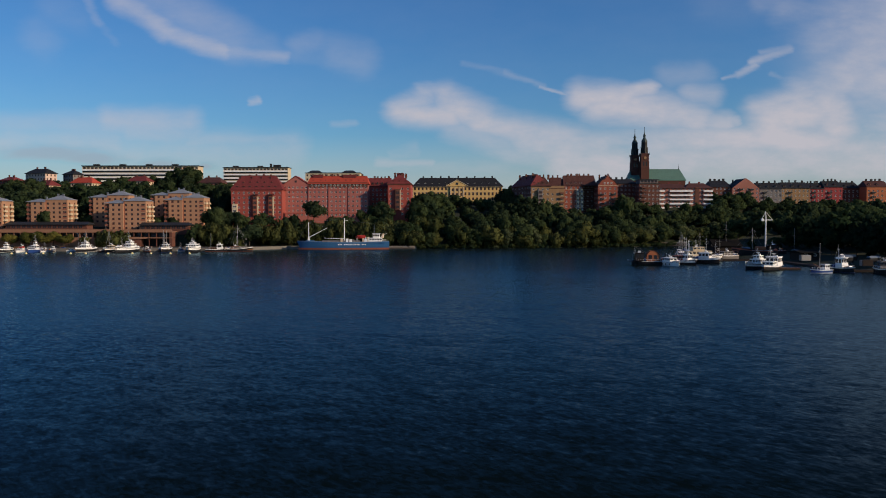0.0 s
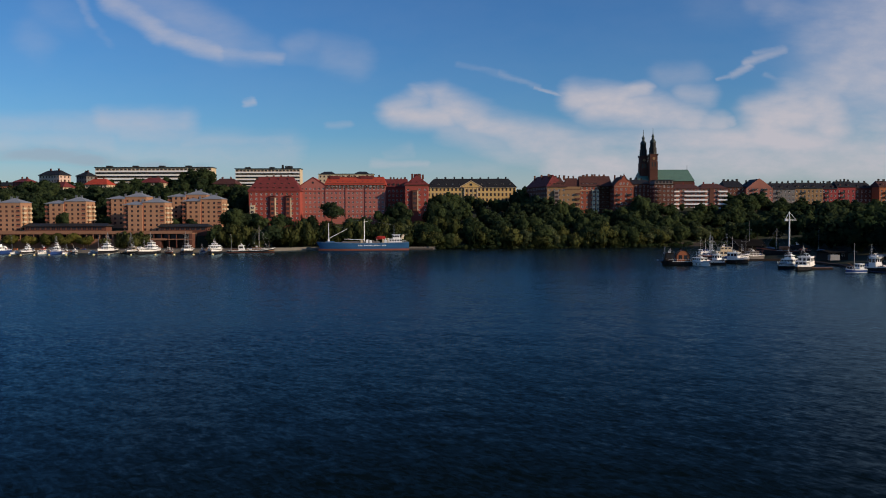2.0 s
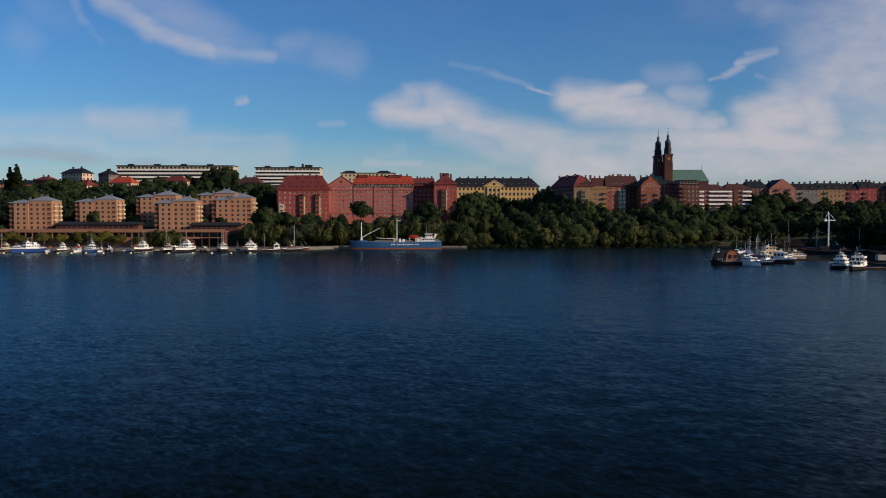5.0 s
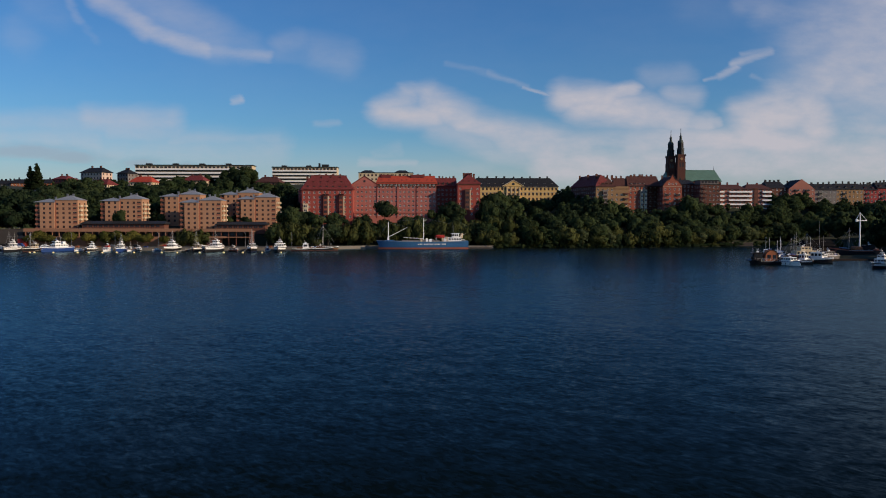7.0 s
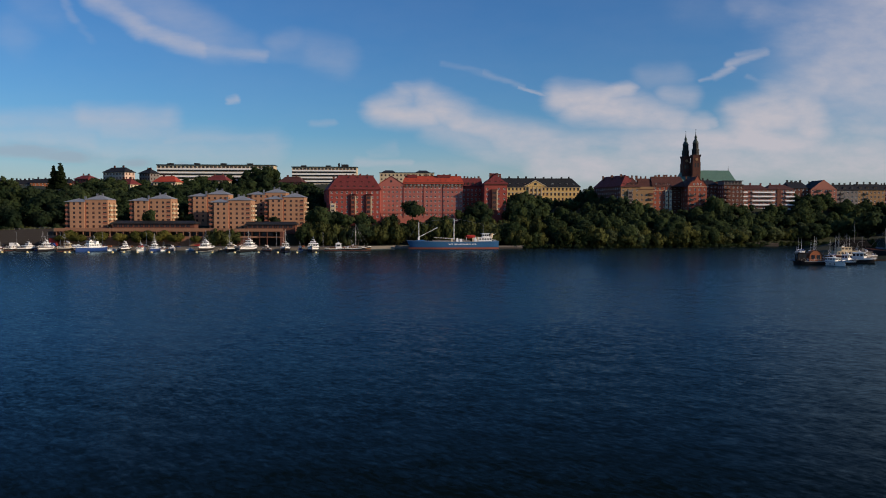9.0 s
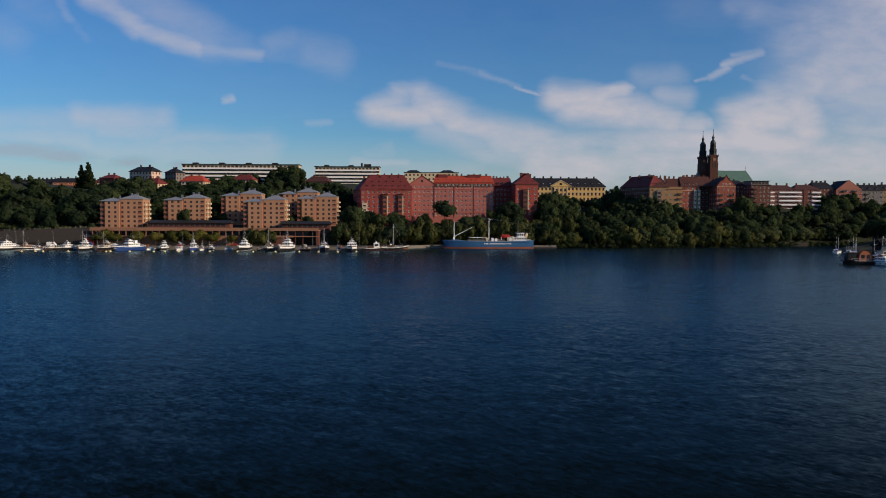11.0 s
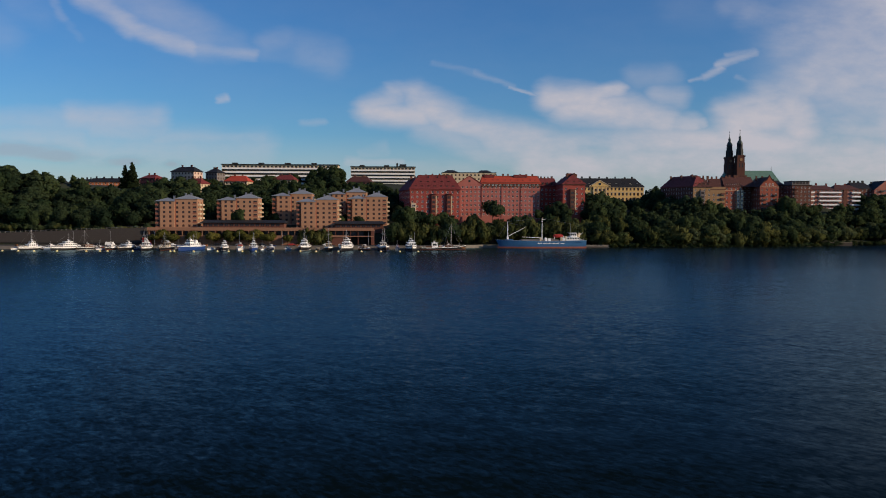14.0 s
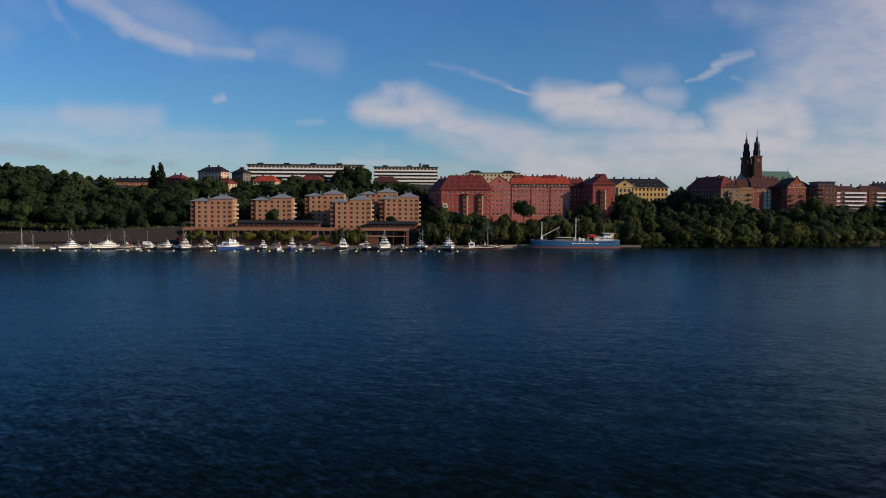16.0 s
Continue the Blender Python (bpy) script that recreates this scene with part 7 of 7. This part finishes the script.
part("deck", hull_bm(SL * 0.97, SB * 0.92, 4.4, 0.0, 0.86, 0.34, 24, 3.8, 4.2), M_RUST, cs)
part("hatch_coaming", soft_box(-9, 14, -3.0, 3.0, 4.2, 5.1, 0.1), M_GREYR, cs)
part("hatch_cover", soft_box(-9.2, 14.2, -3.2, 3.2, 5.1, 5.4, 0.1), M_GREYR, cs)
part("forecastle", soft_box(19, 24.0, -1.6, 1.6, 4.3, 5.5, 0.15), M_SHIPBLUE, cs)
hs = cabin(cs, -22.5, -14.5, 6.6, 4.4, 6.9, M_WHITE, 5, 4, M_WHITE, 0.05, "deckhouse")
part("wheelhouse", soft_box(-21.0, -16.8, -2.4, 2.4, 7.0, 9.4, 0.25), M_WHITE, cs)
part("wheelhouse_roof", boxes((-21.5, -16.3, -2.8, 2.8, 9.4, 9.6)), M_WHITE, cs)
for k in range(4):
    part("pane", boxes((-0.06, 0.06, -0.42, 0.42, 7.9, 9.0)), M_GLASS, cs, at=pose(-16.78, -1.65 + k * 1.1, 0))
for s in (-1, 1):
    for k in range(3):
        part("pane", boxes((-0.5, 0.5, -0.05, 0.05, 7.9, 9.0)), M_GLASS, cs, at=pose(-20.1 + k * 1.3, s * 2.4, 0))
for k, (u, w, h, m) in enumerate(((-12.6, 0.9, 1.5, M_WHITE), (-11.0, 0.6, 2.0, M_CREAM), (-3.4, 0.8, 1.3, M_WHITE), (-1.2, 0.7, 1.7, M_WHITE), (-13.6, 0.5, 2.6, M_CREAM), (-5.0, 0.5, 1.2, M_GREYR), (2.2, 0.6, 1.4, M_CREAM))):
    part("deck_gear", soft_box(u - w, u + w, 1.6, 3.4, 4.2, 4.9 + h, 0.12), m, cs)
for k in range(3):
    part("ventilator", rod_bm((-14.2 + k * 0.9, 2.8, 4.3), (-14.2 + k * 0.9, 2.8, 7.4), 0.2, 0.3, 8), M_WHITE, cs)
part("funnel", rod_bm((-22.6, 0, 6.9), (-23.2, 0, 9.6), 0.9, 0.75, 14), M_CREAM, cs)
part("lifeboat", hull_bm(6.0, 2.0, 1.0, 0.2, 0.5, 0.45, 8, -0.5), M_REDPAINT, cs, "red covered lifeboat", at=pose(-9.5, 0.5, 7.0))
part("lifeboat_cover", prism([(-0.95, 0.9), (0.95, 0.9), (0.4, 1.6), (-0.4, 1.6)], -2.6, 2.2, "X"), M_REDPAINT, cs, "red tarpaulin", at=pose(-9.5, 0.5, 7.0))
for x in (-12.1, -7.1):
    part("davit", boxes((x - 0.1, x + 0.1, -0.4, 1.4, 4.4, 7.1)), M_WHITE, cs)
mm = part("foremast", rod_bm((22.3, 0, 5.0), (22.3, 0, 16.6), 0.32, 0.18, 8), M_WHITE, cs)
part("mast_house", soft_box(21.7, 22.9, -0.6, 0.6, 4.6, 7.2, 0.12), M_WHITE, mm)
part("derrick", rod_bm((22.0, 0, 7.4), (10.8, 0, 13.2), 0.2, 0.12, 6), M_WHITE, mm)
part("crosstree", boxes((22.1, 22.5, -1.6, 1.6, 12.4, 12.7)), M_WHITE, mm)
m2 = part("mainmast", rod_bm((0.6, 0, 4.4), (0.6, 0, 19.0), 0.32, 0.18, 8), M_WHITE, cs)
part("derrick", rod_bm((0.4, 0, 6.4), (13.0, 0, 6.9), 0.2, 0.14, 6), M_WHITE, m2)
part("crosstree", boxes((0.4, 0.8, -1.8, 1.8, 16.4, 16.7), (-1.6, 0.6, -0.1, 0.1, 17.6, 17.8)), M_WHITE, m2)
part("signal_mast", rod_bm((-17.6, 0, 9.5), (-17.6, 0, 15.4), 0.16, 0.07, 6), M_METAL, cs)
part("stern_boom", rod_bm((-20.8, 0.8, 7.0), (-25.2, 0.8, 9.6), 0.13, 0.08, 6), M_WHITE, cs)
for a, b in (((22.3, 0, 16.4), (0.6, 0, 18.8)), ((0.6, 0, 18.8), (-17.6, 0, 15.2)), ((22.3, 0, 16.4), (28.0, 0, 7.3)), ((22.3, 0, 16.0), (10.8, 0, 13.2))):
    part("stay", rod_bm(a, b, 0.035, 0.035, 4), M_METAL, cs)
for k in range(10):
    for s in (-1, 1):
        part("stanchion", boxes((-0.04, 0.04, -0.04, 0.04, 4.5, 5.7)), M_WHITE, cs, at=pose(-25.0 + k * 1.42, s * (3.8 if k < 2 else 4.15), 0))
for s in (-1, 1):
    part("rail", boxes((-25.0, -12.2, s * 4.1 - 0.04, s * 4.15 + 0.04, 5.6, 5.72)), M_WHITE, cs)
# unreadable white lettering on the side: plain bars
x = 4.2
for k in range(20):
    w = rng.choice((0.45, 0.6, 0.7))
    if k not in (3, 16):
        part("letter_bar", boxes((-w / 2, w / 2, SB / 2 - 0.02, SB / 2 + 0.10, 2.7, 3.35)), M_WHITE, cs, at=pose(x - w / 2, 0, 0))
    x -= w + 0.3
jt = thing("jetty", pose(-30, 504.5, WATER), "low stone jetty beyond the stern of the ship", "jetty")
part("slab", soft_box(-4, 12, -1.5, 3.0, -2, 0.8, 0.15), M_STONE, jt)
part("bollard", rod_bm((9, -0.6, 0.8), (9, -0.6, 1.4), 0.25, 0.3, 8), M_SLATE, jt)

# ---------------------------------------------------------------- boatyard and the boats before it
RG = "boats off the boatyard"
hb = boat(85.5, 341.5, 172, 12.0, 5.6, 1.6, M_BLACKHULL, "dark houseboat barge with arched red-brown deckhouse", ((1.4, 5.2, 4.2, 1.5, 5.0, M_DARKWOOD, 2, 2),), ((5.0, 1.5, 6.5, 0.09),), group=RG, stern=0.95, fine=0.22, stripe=M_DARKWOOD)
arch = [(2.7 * math.cos(math.pi * k / 12), 3.2 + 3.0 * math.sin(math.pi * k / 12)) for k in range(13)]
ar = part("arched_house", prism([(2.7, 1.5), *arch, (-2.7, 1.5)], -2.2, 2.2, "Y"), M_ORANGE, hb, "orange-red arched wooden house", at=pose(-2.2, 0, 0))
for u in (-1.1, 1.1):
    part("pane", boxes((u - 0.7, u + 0.7, 2.18, 2.26, 2.6, 4.2)), M_GLASS, ar)
part("arch_rim", prism([(2.85, 1.5), *[(a * 1.055, 3.2 + (b - 3.2) * 1.05) for a, b in arch], (-2.85, 1.5), (-2.6, 1.5), *[(a * 0.96, b * 0.985) for a, b in arch[::-1]], (2.6, 1.5)], 2.1, 2.35, "Y"), M_DARKWOOD, ar)
boat(94.0, 336.0, -68, 10.5, 4.4, 1.7, M_WHITE, "white cabin boat with blunt stern", ((-3.6, 1.8, 3.4, 1.6, 3.2, M_WHITE, 4, 2),), (), None, group=RG)
boat(102.0, 345.5, -58, 12.5, 4.4, 1.7, M_WHITE, "white motor sailer with brown canopy and mast", ((-4.8, 0.5, 3.0, 1.6, 3.6, M_RUST, 3, 2), (0.8, 3.6, 2.8, 1.7, 4.2, M_WHITE, 2, 2)), ((-1.5, 1.6, 12.0, 0.1, -4.0, 0.05),), M_BLACKHULL, group=RG)
boat(104.0, 356.0, -30, 13.0, 4.0, 1.5, M_BLACKHULL, "dark hulled sailing boat with wooden deckhouse", ((-4.0, 1.0, 2.6, 1.4, 2.8, M_WOOD, 3, 2),), ((0.5, 1.5, 11.0, 0.1, -4.0, 0.05),), group=RG)
boat(117.0, 368.5, 10, 19.0, 5.6, 2.4, M_WHITE, "cream motor yacht with long superstructure", ((-7.5, 4.0, 4.6, 2.3, 4.6, M_CREAM, 6, 3), (-5.0, 0.5, 3.6, 4.7, 6.4, M_CREAM, 3, 3)), ((-1.0, 6.4, 6.5, 0.09),), group=RG)
boat(113.5, 353.5, -42, 13.0, 4.6, 2.0, M_BLACKHULL, "black tug with white wheelhouse", ((-2.0, 2.8, 3.4, 1.9, 4.6, M_WHITE, 3, 3),), ((-2.6, 2.0, 6.0, 0.1),), M_BLACKHULL, group=RG, bulwark=True)
for x, y, turn, h in ((112.5, 377.5, -80, 9.5), (117.0, 378.0, -95, 8.5), (121.5, 377.0, -85, 10.0), (126.5, 378.5, -92, 8.0)):
    boat(x, y, turn, 8.0, 2.6, 1.0, M_WHITE, "small white sailing boat with bare mast at the pontoon", ((-1.5, 1.8, 1.7, 0.95, 1.5, M_WHITE, 2, 1),), ((0.6, 1.0, h, 0.07, -2.8, 0.03, True, M_WHITE),), M_BLUE, rail=False, group="sailing boats at the pontoon")
for k, (x, y, turn, h, hull) in enumerate(((118.0, 404.0, -120, 6.0, M_WHITE), (122.5, 411.0, -110, 8.5, M_BLUE), (126.0, 418.0, -125, 7.0, M_WHITE), (129.0, 426.0, -115, 9.0, M_WHITE), (131.0, 434.0, -120, 6.5, M_BLUE), (128.0, 442.0, -110, 8.0, M_WHITE), (133.0, 449.0, -125, 7.5, M_WHITE))):
    boat(x, y, turn, 8.5, 2.8, 1.1, hull, "small cabin boat with bare mast in the canal mouth", ((-2.0, 1.8, 2.0, 1.05, 2.1, M_WHITE if k % 3 else M_BLUE, 2, 1),), ((0.4, 1.1, h, 0.08, -2.8, 0.03, True, M_WHITE),), None, rail=False, group="small boats in the canal mouth")
boat(133.0, 384.0, -160, 13.0, 4.4, 1.9, M_GREYR, "grey hulled boat with low cabin", ((-3.5, 2.0, 3.2, 1.8, 3.6, M_GREYR, 3, 2),), (), group=RG)
boat(124.3, 308.8, -128, 15.5, 5.0, 1.7, M_BLACKHULL, "black and white excursion boat with tall white saloon", ((-7.2, -0.6, 4.6, 1.6, 4.9, M_WHITE, 4, 3), (-0.6, 4.2, 4.0, 1.6, 3.3, M_WHITE, 4, 3)), ((0.8, 3.3, 6.0, 0.08),), M_BLACKHULL, group=RG, bulwark=True)
boat(122.0, 318.0, -140, 13.5, 4.4, 1.9, M_WHITE, "white motor cruiser moored behind the excursion boat", ((-5.0, 1.5, 3.6, 1.8, 3.6, M_WHITE, 4, 3), (-3.5, -0.5, 2.8, 3.7, 5.0, M_WHITE, 2, 2)), ((-1.0, 5.0, 2.5, 0.07),), None, group=RG)
boat(135.0, 291.0, 196, 8.2, 3.2, 1.3, M_BLUE, "dark blue fishing boat with white cabin and bare mast", ((-3.0, -0.8, 2.3, 1.4, 3.2, M_WHITE, 2, 2),), ((0.5, 1.4, 9.4, 0.13, 2.8, 0.5),), M_WHITE, group=RG)
boat(145.5, 296.0, -75, 10.5, 4.2, 1.8, M_BLACKHULL, "black hulled tug with small white wheelhouse", ((-2.5, 1.0, 2.8, 1.8, 5.4, M_WHITE, 2, 3),), ((-2.6, 4.6, 5.5, 0.1),), M_BLUE, group=RG)
boat(156.5, 288.5, -100, 12.0, 4.6, 1.8, M_BLACKHULL, "dark workboat with grey deckhouse", ((-3.5, 1.0, 3.2, 1.7, 4.4, M_GREYR, 3, 3),), (), group=RG)
for (x0, x1, y0, y1, label) in ((126.0, 136.0, 309.5, 312.0, "wooden pontoon beside the excursion boat"), (112.0, 150.0, 371.5, 374.0, "wooden pontoon behind the moored boats"), (140.0, 176.0, 297.5, 300.5, "dark timber jetty of the boatyard"), (147.0, 151.0, 310, 392, "long dark timber quay of the boatyard")):
    pt = thing("pontoon", pose(x0, y0, WATER), label, "pontoon", "pontoons")
    n = max(3, int((x1 - x0) / 1.2)) if x1 - x0 > y1 - y0 else 3
    part("frame", boxes((0, x1 - x0, 0, y1 - y0, -0.4, 0.62)), M_DARKWOOD, pt)
    for k in range(n):
        part("plank", boxes((0.04, (x1 - x0) / n - 0.04, -0.05, y1 - y0 + 0.05, 0.62, 0.72)), M_WOOD if x0 == 126.0 else M_DARKWOOD, pt, at=pose(k * (x1 - x0) / n, 0, 0))
old = boat(154.0, 397.0, 184, 25.0, 6.5, 3.8, M_BLACKHULL, "old black hulled ship laid up at the boatyard", ((-9.0, -4.0, 4.2, 3.7, 6.2, M_DARKWOOD, 3, 3),), ((3.5, 3.7, 11.0, 0.16, -5.0, 0.2, True, None, 6.0),), M_RUST, M_RUST, 0.5, False, RG, stripe=M_RUST)
part("deck_cover", soft_box(-2.5, 1.5, -2.2, 2.2, 3.7, 5.6, 0.6), M_ORANGE, old, "orange tarpaulin over the hold")
part("deck_cover", soft_box(5.0, 8.0, -1.8, 1.8, 3.9, 5.2, 0.5), M_TARP, old, "blue-grey tarpaulin")
cr = thing("crane", pose(160.0, 404.5, 1.0), "white painted mast crane with a short cross arm", "crane")
part("column", rod_bm((0, 0, -1.5), (0, 0, 17.5), 0.42, 0.32, 10), M_WHITE, cr)
part("jib", boxes((-2.0, 3.4, -0.2, 0.2, 15.9, 16.3)), M_WHITE, cr)
part("counterweight", soft_box(-2.3, -1.1, -0.5, 0.5, 15.5, 16.8, 0.12), M_WHITE, cr)
part("mast_top", rod_bm((0, 0, 17.5), (-0.2, 0, 20.4), 0.3, 0.15, 8), M_WHITE, cr)
part("stay", rod_bm((-0.2, 0, 20.2), (3.2, 0, 16.3), 0.08, 0.12, 5), M_WHITE, cr)
part("stay", rod_bm((-0.2, 0, 20.2), (-1.8, 0, 16.8), 0.08, 0.12, 5), M_WHITE, cr)
for x0, x1, y, z1, h, wall, roof, label in ((136.0, 149.0, 408, 5.2, 3.0, M_DARKWOOD, M_TAR, "dark tarred boat shed with broad roof"), (154.0, 162.0, 350, 4.4, 0.8, M_DARKWOOD, M_TAR, "small dark tarred workshop in the boatyard")):
    sd = thing("boat_shed", pose(x0, y, 0.6), label, "shed", "boatyard sheds")
    walls(sd, x1 - x0, 12, -2.5, z1 - 1.6, wall, {"front": [(k * 4.0 + 1.2, k * 4.0 + 2.6, 1.2, 2.4) for k in range(int((x1 - x0) // 4))]}, M_FRAME, 2)
    part("roof", hip_roof(0, x1 - x0, 0, 12, z1 - 1.6, h, 0.8, 0.0), roof, sd)
for x, y, m, label in ((151.5, 341, M_CONC, "pale cabin container on the boatyard quay"), (164.0, 333, M_DARKWOOD, "dark container beside the workshop"), (158.5, 305, M_DARKWOOD, "dark container by the jetty")):
    cn = thing("container", pose(x, y, 0.5), label, "container", "containers")
    part("body", soft_box(-2.0, 2.0, -1.2, 1.2, 0, 2.3, 0.06), m, cn)
    part("door", boxes((-2.04, -1.98, -1.0, 1.0, 0.1, 2.2)), M_METAL, cn)
for x, y, h in ((143.0, 412, 15.5), (168.0, 390, 12.0), (128.0, 377, 9.0)):
    fp = thing("flagpole", pose(x, y, 1.0), "pale bare pole in the boatyard", "pole", "boatyard poles")
    part("pole", rod_bm((0, 0, 0), (0, 0, h), 0.11, 0.05, 6), M_CONC, fp)
    part("truck", rod_bm((0, 0, h), (0, 0, h + 0.18), 0.1, 0.1, 8), M_METAL, fp)
    part("yard", rod_bm((-1.2, 0, h * 0.72), (1.2, 0, h * 0.72), 0.05, 0.04, 5), M_CONC, fp)
# gear and small craft that crowd the edge of the yard
def yard_rack(x, y, turn, material, label):
    """A boat laid up on trestles under a sagging cover."""
    root = thing("laid_up_boat", pose(x, y, 0.9, 0, 0, turn), label, "boat", "boats laid up ashore")
    smooth(part("hull", hull_bm(6.5, 2.2, 0.9, 0.3, 0.8, 0.42, 14, -0.6), M_BLACKHULL, root, at=pose(0, 0, 1.2)))
    part("cover", prism([(-1.1, 2.1), (1.1, 2.1), (0.5, 2.75), (0.0, 2.95), (-0.5, 2.75)], -3.0, 2.6, "X"), material, root, "stretched tarpaulin")
    for u in (-1.8, 1.6):
        part("trestle", boxes((u - 0.1, u + 0.1, -0.9, 0.9, 0.55, 0.7), (u - 0.08, u + 0.08, -0.85, -0.7, -0.4, 0.6), (u - 0.08, u + 0.08, 0.7, 0.85, -0.4, 0.6)), M_DARKWOOD, root)


for x, y, turn, m, label in ((157.0, 318.0, 10, M_TARP, "small boat under a blue-grey cover on trestles"), (161.5, 324.5, -15, M_GREYR, "small boat under a grey cover on trestles"), (166.0, 314.0, 25, M_TARP, "small boat under a blue-grey cover on trestles"),
                             (156.0, 362.0, 80, M_CREAM, "small boat under a cream cover on trestles"), (160.5, 371.0, 95, M_TARP, "small boat under a blue-grey cover on trestles"), (155.5, 381.0, 70, M_RUST, "small boat under a rust red cover on trestles")):
    yard_rack(x, y, turn, m, label)
bk = thing("path_wall", pose(146.0, 549.0, -0.8), "weathered stone edge of the canal path", "wall")
part("wall", soft_box(-12, 18, -0.5, 0.8, -2, 1.6, 0.1), M_STONE, bk)
part("coping", boxes((-12.2, 18.2, -0.6, 0.9, 1.6, 1.85)), M_KERB, bk)
